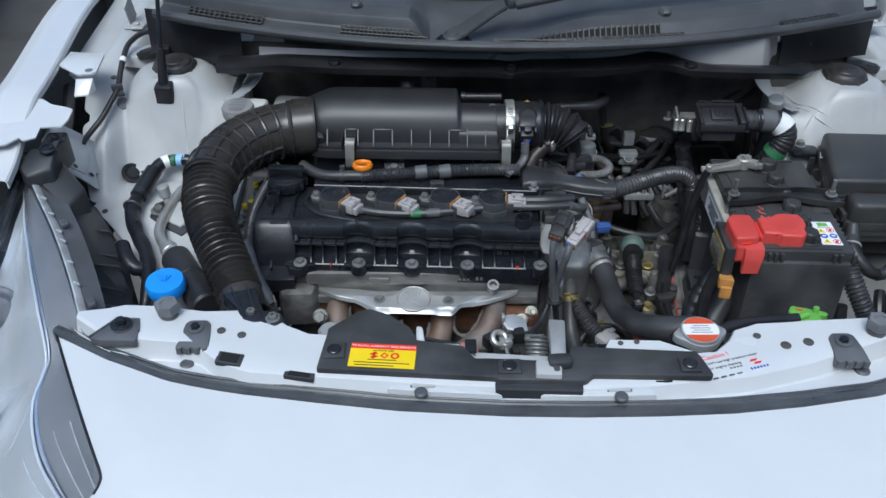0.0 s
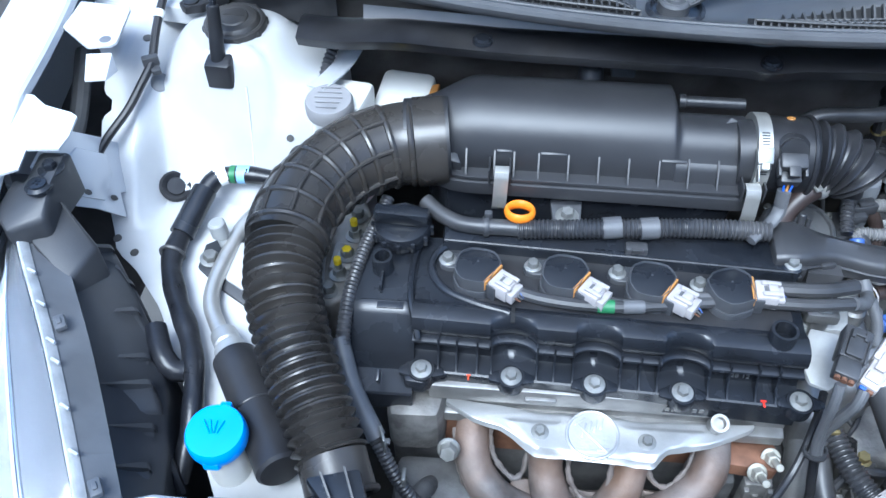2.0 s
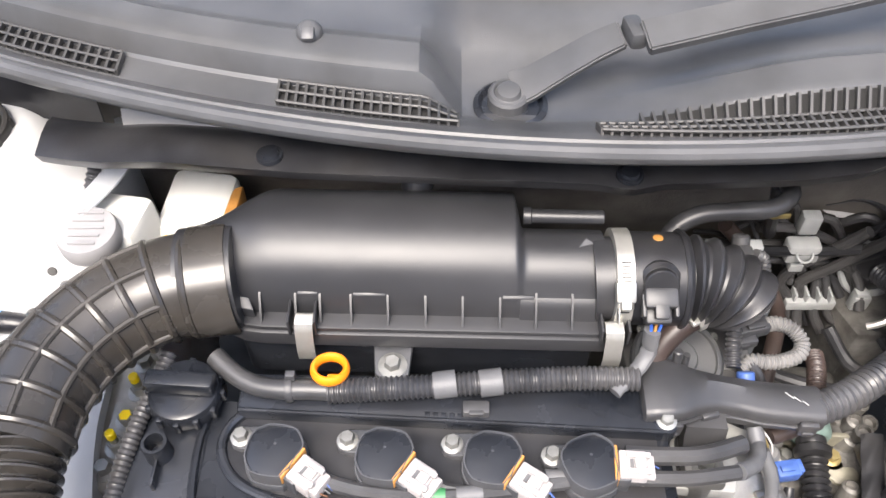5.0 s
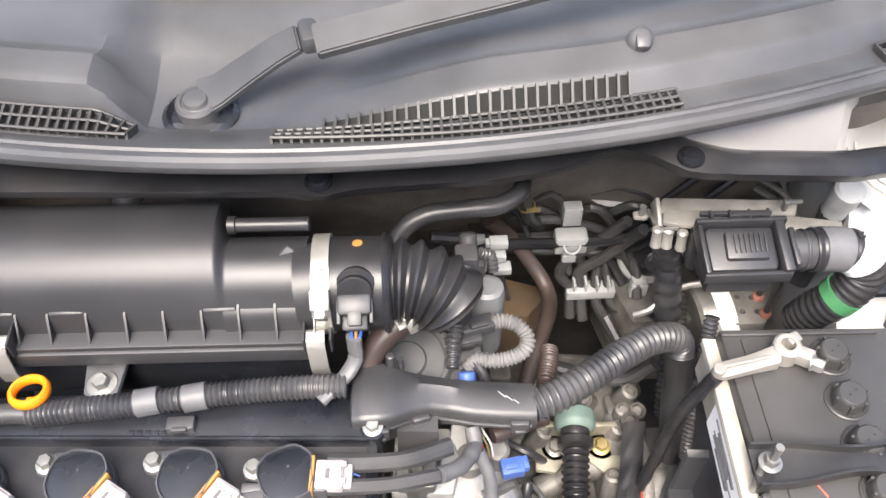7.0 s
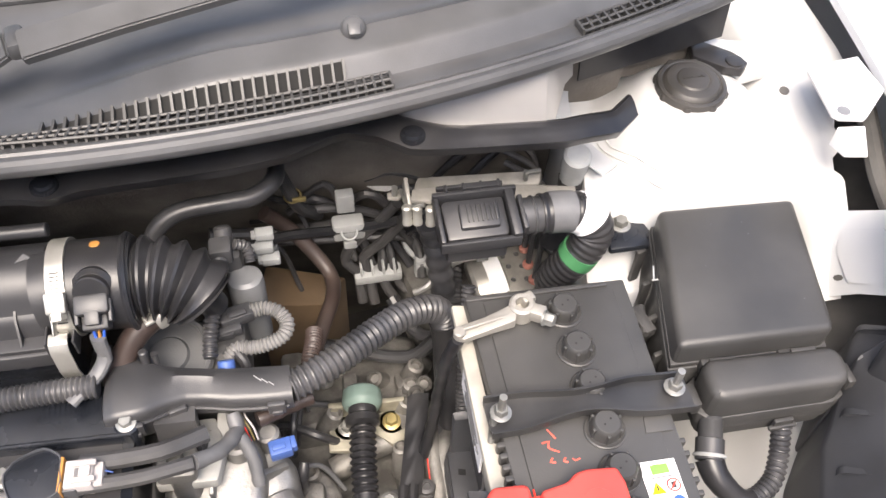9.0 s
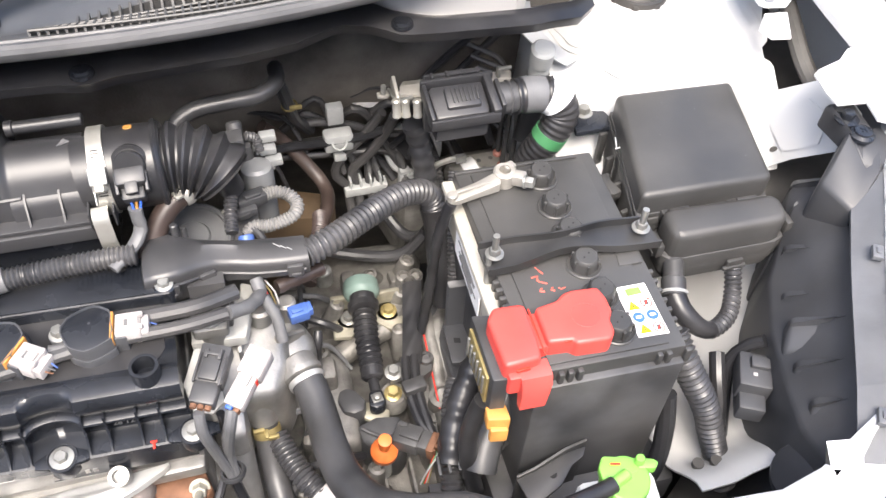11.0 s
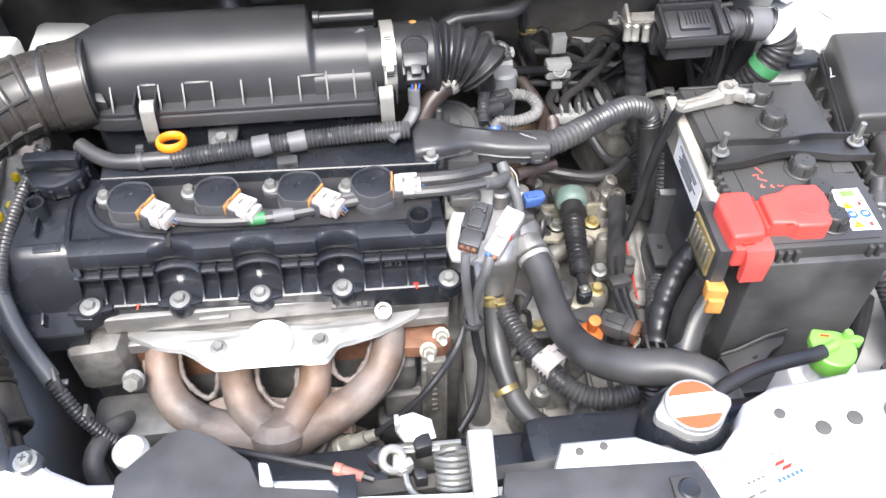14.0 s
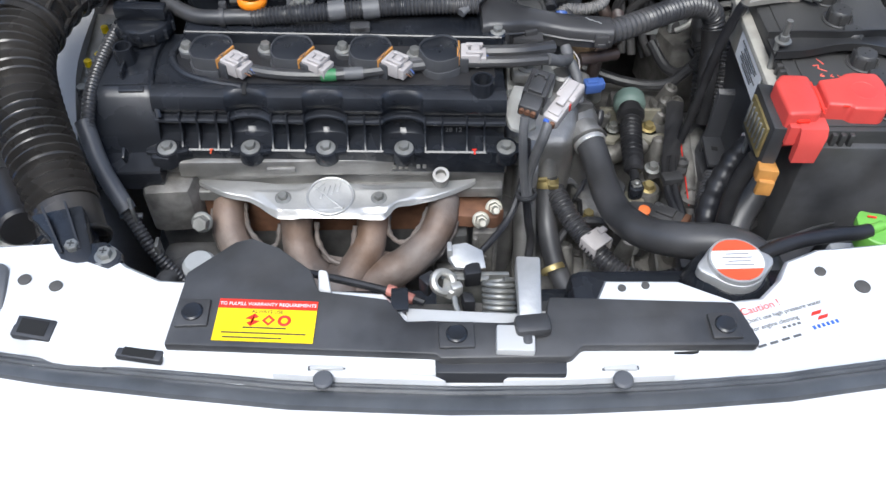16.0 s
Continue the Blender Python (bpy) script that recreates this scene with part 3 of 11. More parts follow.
for s in (-1, 1):
    wing_ob = wing_l if s < 0 else wing_r
    cx = MID + s * 0.5755
    cz = wing_h(s, 0.5775, 1.290) + 0.002
    cap_ = part("strut_cap", lathe([(0.0350, -0.012), (0.0355, 0.0040), (0.0343, 0.0065), (0.0312, 0.0070), (0.0293, 0.0062), (0.0281, 0.0082), (0.0257, 0.0105), (0.0187, 0.0118), (0.0168, 0.0112), (0.0152, 0.0128), (0, 0.0140)], pose(cx, 1.290, cz, 4, 0, 0), 44), CAPRUBBER, car, "dusty black rubber strut cap")
    for k in range(8):
        part("cap_lug", lathe([(0.0050, -0.008), (0.0050, 0.0030), (0.0038, 0.0050), (0, 0.0053)], pose(cx + 0.0322 * math.cos(0.785 * k + 0.3), 1.290 + 0.0332 * math.sin(0.785 * k + 0.3), cz + 0.003 * math.sin(0.785 * k + 0.3)), 12), CAPRUBBER, cap_)
    part("cap_print", join(*[box((cx - 0.010 + 0.005 * k, 1.290, cz + 0.0139), (0.0034, 0.0030, 0.0006), 0) for k in range(5)]), CAPRUBBER, cap_)
    da, py_ = (0.6575, 1.236) if s < 0 else (0.636, 1.188)
    part("plug_hole", lathe([(0.0112, -0.004), (0.0112, 0.0012), (0.0098, 0.0018), (0, 0.0016)], aim((MID + s * da, py_, wing_h(s, da, py_)), wing_n(s, da, py_)), 22), STOPGREY, car, "grey plugged drain hole")
    # seam between the tower and the bulkhead side, with its lapped edge
    part("lap_edge", tube(on_wing(s, [(0.548, 1.172), (0.550, 1.190), (0.551, 1.206), (0.5525, 1.222)] if s < 0 else [(0.49, 1.205), (0.50, 1.215), (0.515, 1.225)], 0.0004), 0.0013, 6, 0.006), SEALER, wing_ob)
    # brushed sealer: short uneven strokes below the tower and along its inner edge
    rngs = random.Random(11 + s)
    for k in range(9 if s > 0 else 0):
        y_ = 1.152 + 0.0042 * k if s > 0 else 1.185 + 0.006 * k
        a0 = (0.548 if s > 0 else 0.575) + rngs.uniform(-0.004, 0.006)
        n_ = 8
        pts = on_wing(s, [(a0 + (0.105 if s > 0 else 0.055) * i / n_, y_ + 0.0010 * math.sin(i * 1.9 + k * 1.3) - 0.00012 * i * i * (1 if s > 0 else 0)) for i in range(n_ + 1)], 0.0004)
        part("sealer_bead", tube(pts, lambda q, k=k: (0.0017 + 0.0006 * math.sin(q * 13 + k)) * (0.35 + 0.65 * math.sin(math.pi * q)), 6, 0.008, flat=0.5), SEALER, wing_ob)
    for k in range(2 if s > 0 else 0):
        pts = []
        for i in range(9):
            an = radians(165 + (9 + k) * i + 5 * k)
            r_ = 0.094 + 0.007 * k + 0.0012 * math.sin(i * 1.9 + k * 2.3)
            pts.append((max(0.468, 0.5775 + r_ * math.cos(an)), 1.290 + r_ * math.sin(an) * 0.95))
        part("sealer_bead", tube(on_wing(s, pts, 0.0004), lambda q, k=k: 0.0015 + 0.0007 * math.sin(q * 17 + k), 6, 0.008, flat=0.5), SEALER, wing_ob)
    # curved flange of the bulkhead side, lapped round the tower
    part("tower_flange", sheet(lambda u, v, s=s: (MID + s * (0.5775 + (0.118 + 0.030 * v) * math.cos(radians(146 + 74 * u))), 1.300 + (0.105 + 0.032 * v) * math.sin(radians(146 + 74 * u)), wing_h(s, 0.47, 1.26) + 0.006 + 0.010 * v + 0.016 * (1 - u)), 24, 5, 0.0015), FLANGEGREY, car, "pale grey bulkhead flange lapped round the strut tower")
    part("hinge_gusset", slab([(MID + s * 0.600, 1.322), (MID + s * 0.640, 1.306), (MID + s * 0.674, 1.312), (MID + s * 0.676, 1.345), (MID + s * 0.60, 1.37)][::s], wing_h(s, 0.62, 1.33) - 0.004, wing_h(s, 0.62, 1.33) + 0.016, 0.002), BAYWHITE, car, "white corner gusset behind the strut tower")
    part("gusset_pad", join(slab([(MID + s * 0.592, 1.328), (MID + s * 0.618, 1.305), (MID + s * 0.634, 1.300), (MID + s * 0.644, 1.309), (MID + s * 0.636, 1.328), (MID + s * 0.60, 1.36)][::s], wing_h(s, 0.62, 1.33) + 0.012, wing_h(s, 0.62, 1.33) + 0.022, 0.002), lathe([(0.0095, 0), (0.0090, 0.003), (0.006, 0.004), (0, 0.0035)], pose(MID + s * 0.630, 1.312, wing_h(s, 0.62, 1.33) + 0.021), 16)), RUBBER, car, "black cowl corner pad with its clip")
    part("rail_hole", lathe([(0.0052, -0.003), (0.0052, 0.0014), (0, 0.0012)], aim((MID + s * 0.684, 1.290, wing_h(s, 0.684, 1.29)), wing_n(s, 0.684, 1.29)), 12), DARK, car)
    part("rail_bracket", join(box((MID + s * 0.69, 1.46, 0.998), (0.034, 0.030, 0.003), 0.001), box((MID + s * 0.70, 1.476, 1.02), (0.003, 0.04, 0.05), 0.001, rx=20), bolt((MID + s * 0.686, 1.455, 0.9995), (0, 0, 1), 0.006)), BAYWHITE, car, "white hinge bracket")
for hy, hr in ((1.2015, 0.0042), (1.1855, 0.0036)):
    part("tower_hole", lathe([(hr, -0.003), (hr, 0.0012), (0, 0.0010)], aim((MID - 0.507, hy, wing_h(-1, 0.507, hy)), wing_n(-1, 0.507, hy)), 10), DARK, car)
for ha, hy in ((0.688, 1.092), (0.663, 1.074)):
    part("apron_hole", lathe([(0.0048, -0.003), (0.0048, 0.0012), (0, 0.0010)], aim((MID - ha, hy, wing_h(-1, ha, hy)), wing_n(-1, ha, hy)), 12), DARK, car)

# dark sheet added for the shade in the cavity between the rail and the wing
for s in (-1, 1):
    part("wing_gap_shade", sheet(lambda u, v, s=s: (MID + s * (0.66 + 0.20 * u), 0.99 + 0.9 * v, 0.80 + 0.04 * u), 6, 20, 0.002), DARK, car, "dark sheet standing for the shade below the wing edge")
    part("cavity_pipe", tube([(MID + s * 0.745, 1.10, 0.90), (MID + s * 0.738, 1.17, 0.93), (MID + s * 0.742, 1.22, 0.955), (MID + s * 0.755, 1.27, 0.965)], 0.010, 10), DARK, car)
# wings outside: rolled top edge with bolt tabs
def fender(side):
    def f(u, v):
        y = 0.955 + 1.13 * v
        top_a = 0.762 + 0.030 * smoothstep(1.1, 1.5, y) + 0.02 * v
        z = (0.975 if side < 0 else 0.950) + 0.052 * smoothstep(0.95, 1.12, y) + 0.02 * v
        t = u
        roll = [(0.0, -0.031, -0.012), (0.04, -0.0305, -0.003), (0.08, -0.028, 0.0), (0.16, -0.020, 0.001), (0.35, 0.018, 0.003), (0.55, 0.040, -0.004), (0.75, 0.056, -0.05), (1.0, 0.085, -0.45)]
        return (MID + side * (top_a + lerp_pts([(a, b) for a, b, _ in roll], t)), y, z + lerp_pts([(a, c) for a, _, c in roll], t))
    return sheet(f, 24, 30, 0.002)


for s in (-1, 1):
    part("front_wing", fender(s), WHITE, car, "glossy white front wing")
    # mounting tabs that reach from the wing to the rail
    zt = 1.026 if s < 0 else 0.999
    tab_plan = [(MID + s * a_, y_) for a_, y_ in ((0.742, 1.280), (0.684, 1.272), (0.681, 1.266), (0.6735, 1.203), (0.678, 1.197), (0.7005, 1.1925), (0.706, 1.196), (0.742, 1.228))]
    part("wing_tab", slab(tab_plan[::-s], zt - 0.003, zt, 0.0008), WHITE, car)
    part("tab_step", slab([(MID + s * a_, y_) for a_, y_ in ((0.705, 1.192), (0.678, 1.195), (0.684, 1.176), (0.706, 1.172))][::s], zt - 0.030, [zt - 0.008, zt - 0.008, zt - 0.028, zt - 0.028][::s], 0.001), WHITE, car)
    part("tab_hole", lathe([(0.0062, 0), (0.0062, 0.0008), (0, 0.0008)], pose(MID + s * 0.687, 1.2065, zt), 14), STOPGREY, car)
    # corner of the wing over the headlamp, and the pressed bracket under it
    corner = [(0.830, 1.127), (0.7265, 1.114), (0.7105, 1.102), (0.6835, 1.096), (0.6755, 1.091), (0.6745, 1.066), (0.679, 1.050), (0.7085, 1.046), (0.708, 1.024), (0.7225, 1.014), (0.7310, 1.020), (0.745, 1.005), (0.830, 0.990)]
    bm = bmesh.new()
    lift = [zt - 0.030 + 0.022 * smoothstep(0.95, 1.12, y_) + 0.004 * smoothstep(0.69, 0.73, a_) for a_, y_ in corner]
    up = [bm.verts.new((MID + s * a_, y_, z_)) for (a_, y_), z_ in zip(corner, lift)]
    dn = [bm.verts.new((MID + s * a_, y_, z_ - 0.0025)) for (a_, y_), z_ in zip(corner, lift)]
    bm.faces.new(up[::-s])
    bm.faces.new(dn[::s])
    for i in range(len(up)):
        j = (i + 1) % len(up)
        bm.faces.new((up[i], dn[i], dn[j], up[j])[::-s])
    part("wing_corner", bm, WHITE, car)
    dz = 0.0 if s < 0 else -0.022
    side_m = Matrix(((0, s * 0.28, 1, MID + s * (0.6955 - 0.28 * 0.92) - (0.003 if s < 0 else 0.0)), (1, 0, 0, 0), (0, 1, 0, dz), (0, 0, 0, 1)))
    face = [(1.042, 0.945), (1.083, 0.899), (1.110, 0.860), (1.126, 0.882), (1.141, 0.872), (1.157, 0.879), (1.155, 0.897), (1.160, 0.905), (1.179, 0.906), (1.157, 0.934), (1.118, 0.976), (1.112, 0.990), (1.050, 0.985)]
    part("headlamp_bracket", prism(face, side_m, 0.003, 0.0008), WHITE, car, "pressed white steel headlamp bracket")
    inn = 0.0036 if s < 0 else -0.0022
    raised = [(1.066, 0.934), (1.098, 0.897), (1.132, 0.905), (1.142, 0.924), (1.112, 0.958), (1.078, 0.962)]
    part("bracket_pressing", prism(raised, side_m @ Matrix.Translation((0, 0, inn)), 0.0018, 0.0012, 2), WHITE, car)
    for hy, hz in ((1.0845, 0.9215), (1.1105, 0.8895)):
        slot = [(hy + 0.0022 * math.cos(k * 0.785) - 0.004 * math.sin(k * 0.785), hz + 0.0022 * math.cos(k * 0.785) + 0.0045 * math.sin(k * 0.785)) for k in range(8)]
        part("bracket_hole", prism(slot, side_m @ Matrix.Translation((0, 0, inn + 0.0016)), 0.0006), DARK, car)

# raised bonnet over the windscreen, held by the prop
def bonnet_at(u, v, lift=0.0):
    w = 0.70 - 0.06 * v * v
    return (MID + w * (2 * u - 1), 1.445 - 0.26 * v - 0.05 * v * (1 - v) + lift * 0.95, 1.22 + 0.83 * v + lift * 0.3 - 0.02 * (2 * u - 1) ** 2)


bonnet = part("bonnet", sheet(lambda u, v: bonnet_at(u, v, 0.012), 24, 24, 0.004), WHITE, car, "white bonnet propped wide open")
for u0, v0, u1, v1 in ((0.04, 0.03, 0.04, 0.95), (0.96, 0.03, 0.96, 0.95), (0.04, 0.04, 0.96, 0.04), (0.06, 0.95, 0.94, 0.95), (0.30, 0.06, 0.42, 0.93), (0.70, 0.06, 0.58, 0.93)):
    part("bonnet_beam", tube([bonnet_at(u0 + (u1 - u0) * k / 8, v0 + (v1 - v0) * k / 8, -0.004) for k in range(9)], 0.020, 10, 0.05, flat=0.6), BAYWHITE, bonnet)

# bulkhead behind the engine, floor of the bay, dark front of the radiator support
def fire(u, v):
    x = -0.40 + 1.04 * u
    z = 1.02 - 0.72 * v
    return (x, lerp_pts([(0.3, 1.56), (0.5, 1.50), (0.7, 1.41), (0.85, 1.345), (1.02, 1.33)], z) + 0.006 * math.sin(x * 23) * math.sin(z * 17), z)


part("bulkhead", sheet(fire, 30, 24, 0.004), LINER, car, "black felt-covered bulkhead")
part("undertray", slab([(-0.7, 0.45), (0.95, 0.45), (0.95, 1.75), (-0.7, 1.75)], 0.28, 0.30), DARK, car, "dark undertray below the engine")
part("radiator_support", slab([(-0.30, 0.700), (0.56, 0.700), (0.56, 0.712), (-0.30, 0.712)], 0.33, 0.868), DARK, car, "black radiator support")
fan = part("fan_shroud", slab([(-0.16, 0.745), (0.36, 0.735), (0.36, 0.775), (-0.16, 0.785)], 0.36, 0.80, 0.006), SATIN, car, "black radiator fan shroud")
for s in (-1, 1):
    part("rail_hole", lathe([(0.006, -0.004), (0.006, 0.003), (0, 0.003)], pose(MID + s * 0.62, 1.085, 0.846 if s < 0 else 0.79), 14), DARK, car)
    part("wheel_liner", slab([(MID + s * 0.45, 0.62), (MID + s * 0.78, 0.62), (MID + s * 0.78, 1.05), (MID + s * 0.45, 0.82)][::s], 0.30, 0.62), DARK, car)
    part("cabin_side", slab([(MID + s * 0.80, 1.75), (MID + s * 0.86, 1.75), (MID + s * 0.86, 4.4), (MID + s * 0.80, 4.4)][::s], 0.25, 0.98, 0.02), WHITE, car, "white car side")
part("tail", slab([(MID - 0.8, 4.38), (MID + 0.8, 4.38), (MID + 0.7, 4.55), (MID - 0.7, 4.55)], 0.25, 1.0, 0.03), WHITE, car)
part("roof", slab([(MID - 0.55, 2.35), (MID + 0.55, 2.35), (MID + 0.55, 4.0), (MID - 0.55, 4.0)], 1.47, 1.50, 0.02), WHITE, car, "white roof")
for s in (-1, 1):
    part("pillar", tube([(MID + s * 0.68, 1.62, 1.06), (MID + s * 0.62, 2.0, 1.28), (MID + s * 0.55, 2.38, 1.48)], 0.035, 10), WHITE, car)
    part("side_window", sheet(lambda u, v, s=s: (MID + s * (0.80 - 0.24 * v), 1.9 + 2.2 * u + 0.4 * v * (1 - 2 * u), 0.98 + 0.5 * v), 6, 4, 0.004), WINDOW, car)
part("dashboard", sheet(lambda u, v: (MID - 0.66 + 1.32 * u, 1.50 + 0.55 * v, 1.09 + 0.04 * math.sin(v * 2.8) + 0.06 * v), 16, 10, 0.01), LINER, car, "dark dashboard behind the windscreen")

for s in (-1, 1):
    for yy in (0.95, 3.55):
        part("wheel", lathe([(0.19, -0.09), (0.28, -0.09), (0.30, -0.06), (0.30, 0.06), (0.28, 0.09), (0.19, 0.09), (0.17, 0.05), (0, 0.05)], aim((MID + s * 0.70, yy, 0.30), (s, 0, 0)), 28), RUBBER, car, "black tyre on a steel wheel")

# ---- scuttle: black cowl panel with grilles, washer jets and rubber edge ----
cowl = thing("scuttle", (MID, 1.25, 1.04), "dusty black plastic scuttle with louvred air grilles below the windscreen", "scuttle")


def edge_y(x):
    return 1.172 + 0.38 * (x - 0.14) ** 2


def ridge(x):
    """How far the raised back block stands up: full at both sides, none round the wiper spindle."""
    return max(1 - smoothstep(-0.050, -0.012, x), smoothstep(0.05, 0.27, x))


LIP = [(0, 1.080), (0.006, 1.084), (0.012, 1.081)]
LOW = LIP + [(0.02, 1.077), (0.032, 1.069), (0.045, 1.061), (0.058, 1.054), (0.07, 1.051), (0.10, 1.052), (0.13, 1.058), (0.16, 1.070), (0.20, 1.078), (0.25, 1.094)]
HIGH_L = LIP + [(0.021, 1.0755), (0.046, 1.0775), (0.049, 1.080), (0.053, 1.094), (0.055, 1.0975), (0.060, 1.0995), (0.064, 1.1005), (0.086, 1.1015), (0.090, 1.098), (0.105, 1.092), (0.14, 1.089), (0.17, 1.089), (0.20, 1.091), (0.25, 1.100)]
HIGH_R = LIP + [(0.019, 1.0735), (0.041, 1.0695), (0.043, 1.070), (0.055, 1.0825), (0.058, 1.085), (0.062, 1.0865), (0.086, 1.0915), (0.090, 1.0885), (0.102, 1.084), (0.11, 1.0835), (0.118, 1.086), (0.14, 1.084), (0.17, 1.085), (0.20, 1.088), (0.25, 1.098)]


def cowl_at(x, o, extra=0.0):
    low, high = lerp_pts(LOW, o), lerp_pts(HIGH_L if x < 0.02 else HIGH_R, o)
    return V(x, edge_y(x) + o, low + (high - low) * ridge(x) + extra)


OFF = [0, 0.003, 0.006, 0.009, 0.012, 0.016, 0.019, 0.021, 0.03, 0.041, 0.043, 0.046, 0.049, 0.053, 0.055, 0.057, 0.058, 0.060, 0.062, 0.064, 0.075, 0.086, 0.088, 0.090, 0.096, 0.102, 0.105, 0.11, 0.118, 0.13, 0.14, 0.155, 0.17, 0.185, 0.20, 0.225, 0.25]
part("panel", sheet(lambda u, v: cowl_at(-0.475 + 1.20 * u, v), 0, 0, 0.003, [i / 110 for i in range(111)], OFF), COWL, cowl)
part("edge_rubber", tube([(x, edge_y(x) - 0.003, 1.0785) for x in [-0.475 + 0.06 * i for i in range(21)]], 0.0095, 12, 0.02, flat=0.8), COWL, cowl, "soft rubber lip along the cowl's front")
part("moulding_line", tube([cowl_at(-0.475 + 0.03 * i, 0.200, 0.004) for i in range(41)], 0.006, 8, 0.03), COWL, cowl)
part("rear_lip", tube([cowl_at(-0.475 + 0.03 * i, 0.232, 0.006) for i in range(41)], 0.008, 8, 0.03), RUBBER, cowl)
for jx, jo in ((-0.136, 0.086), (0.365, 0.086)):
    q_ = cowl_at(jx, jo)
    part("washer_jet", join(lathe([(0.0105, -0.004), (0.0105, 0.003), (0.0085, 0.007), (0.0055, 0.009), (0, 0.0095)], aim(q_ + V(0, -0.003, 0.0), (0, -0.35, 0.9)), 20), box(q_ + V(0, -0.011, 0.0055), (0.011, 0.012, 0.006), 0.0025, rx=28)), COWL, cowl, "small black washer jet")

# louvres: black sheets paint the wells' shade, with fins across and two long bars
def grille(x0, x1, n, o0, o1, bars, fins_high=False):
    well = part("grille_shade", sheet(lambda u, v: cowl_at(x0 + (x1 - x0) * u, o0 + (o1 - o0) * v, 0.0006), 24, 2, 0), HOLESHADE, cowl, "black sheet standing for the shade in the grille opening")
    for i in range(n + 1):
        x = x0 + (x1 - x0) * i / n
        a, b = cowl_at(x, o0, 0.003), cowl_at(x, o1, 0.003)
        c = (a + b) / 2
        ang = math.degrees(math.atan2(b.z - a.z, b.y - a.y))
        part("grille_fin", box(c, (0.0021, (b - a).length, 0.006), 0.0, rx=ang), BOX, cowl)
    for o in bars:
        part("grille_bar", tube([cowl_at(x0 + (x1 - x0) * i / 24, o, 0.0052) for i in range(25)], 0.0013, 6, 0.02), BOX, cowl)


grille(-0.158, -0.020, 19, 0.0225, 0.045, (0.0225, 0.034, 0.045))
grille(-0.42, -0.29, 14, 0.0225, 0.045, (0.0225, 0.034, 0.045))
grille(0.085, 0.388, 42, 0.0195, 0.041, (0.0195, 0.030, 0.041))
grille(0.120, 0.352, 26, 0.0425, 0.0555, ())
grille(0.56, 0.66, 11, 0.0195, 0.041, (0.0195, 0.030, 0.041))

wiper = thing("wiper_arm", (0.020, 1.259, 1.06), "black painted wiper arm parked across the windscreen foot", "wiper arm")
part("spindle_well", lathe([(0.030, 0.0), (0.030, 0.003), (0.026, 0.006), (0.023, 0.001), (0, 0.001)], pose(0.022, 1.254, 1.0515, 2, 0, 0), 32), SATIN, wiper)
part("spindle_cap", lathe([(0.0165, 0), (0.0165, 0.018), (0.0145, 0.0205), (0.0120, 0.0205), (0.0112, 0.0195), (0.0105, 0.0198), (0.009, 0.023), (0.006, 0.0235), (0, 0.0235)], pose(0.020, 1.258, 1.046, 8, 0, 0), 32), COWL, wiper, "round spindle nut cap")
def arm_strip(pts, widths, thick=0.007):
    bm = bmesh.new()
    line = [V(p) for p in pts]
    L, R = [], []
    for i, p in enumerate(line):
        t = (line[min(i + 1, len(line) - 1)] - line[max(0, i - 1)]).normalized()
        s = t.cross(V(0, -0.35, 1)).normalized() * widths[i]
        L.append(bm.verts.new(p + s)), R.append(bm.verts.new(p - s))
    for i in range(len(line) - 1):
        bm.faces.new((L[i], R[i], R[i + 1], L[i + 1]))
    bmesh.ops.recalc_face_normals(bm, faces=bm.faces)
    bmesh.ops.solidify(bm, geom=bm.faces[:], thickness=thick)
    bmesh.ops.bevel(bm, geom=list(bm.edges), offset=0.0015, segments=2, affect="EDGES")
    return bm
part("arm", arm_strip([(0.022, 1.259, 1.066), (0.036, 1.261, 1.071), (0.062, 1.264, 1.088), (0.085, 1.266, 1.103), (0.104, 1.267, 1.113)], [0.0165, 0.0145, 0.013, 0.0125, 0.0115]), COWL, wiper)
part("joint", box((0.113, 1.266, 1.114), (0.014, 0.028, 0.015), 0.004, rz=10), COWL, wiper)
part("blade_arm", arm_strip([(0.118, 1.252, 1.122), (0.19, 1.264, 1.132), (0.26, 1.278, 1.138), (0.42, 1.32, 1.148), (0.56, 1.37, 1.155)], [0.0135, 0.0125, 0.0115, 0.010, 0.008], 0.010), COWL, wiper)
wiper2 = thing("wiper_arm", (-0.42, 1.42, 1.10), "second black wiper arm parked low on the windscreen", "wiper arm")
part("blade_arm", arm_strip([(-0.44, 1.44, 1.118), (-0.2, 1.425, 1.116), (0.05, 1.42, 1.116)], [0.008, 0.008, 0.006], 0.008), COWL, wiper2)

glass_ob = part("windscreen", sheet(lambda u, v: (MID - 0.66 + 1.32 * u + (0.10 * (0.5 - u)) * 2 * v, 1.412 + 0.38 * ((MID - 0.66 + 1.32 * u) - 0.14) ** 2 + 0.95 * v, 1.096 + 0.42 * v), 16, 8, 0.005), WINDOW, car, "tinted laminated windscreen")
glass_ob.visible_shadow = False

# baffle below the cowl, with its clips, and the bare plenum behind it
baffle = thing("cowl_baffle", (MID, 1.21, 0.98), "black plastic baffle clipped along the bulkhead top", "baffle panel")


def baf_y(x):
    return lerp_pts([(-0.40, 1.245), (-0.31, 1.222), (-0.15, 1.204), (0.088, 1.190), (0.113, 1.183), (0.14, 1.190), (0.25, 1.194), (0.30, 1.202), (0.345, 1.222), (0.375, 1.212), (0.40, 1.192), (0.43, 1.188), (0.53, 1.180), (0.58, 1.19), (0.64, 1.245)], x)


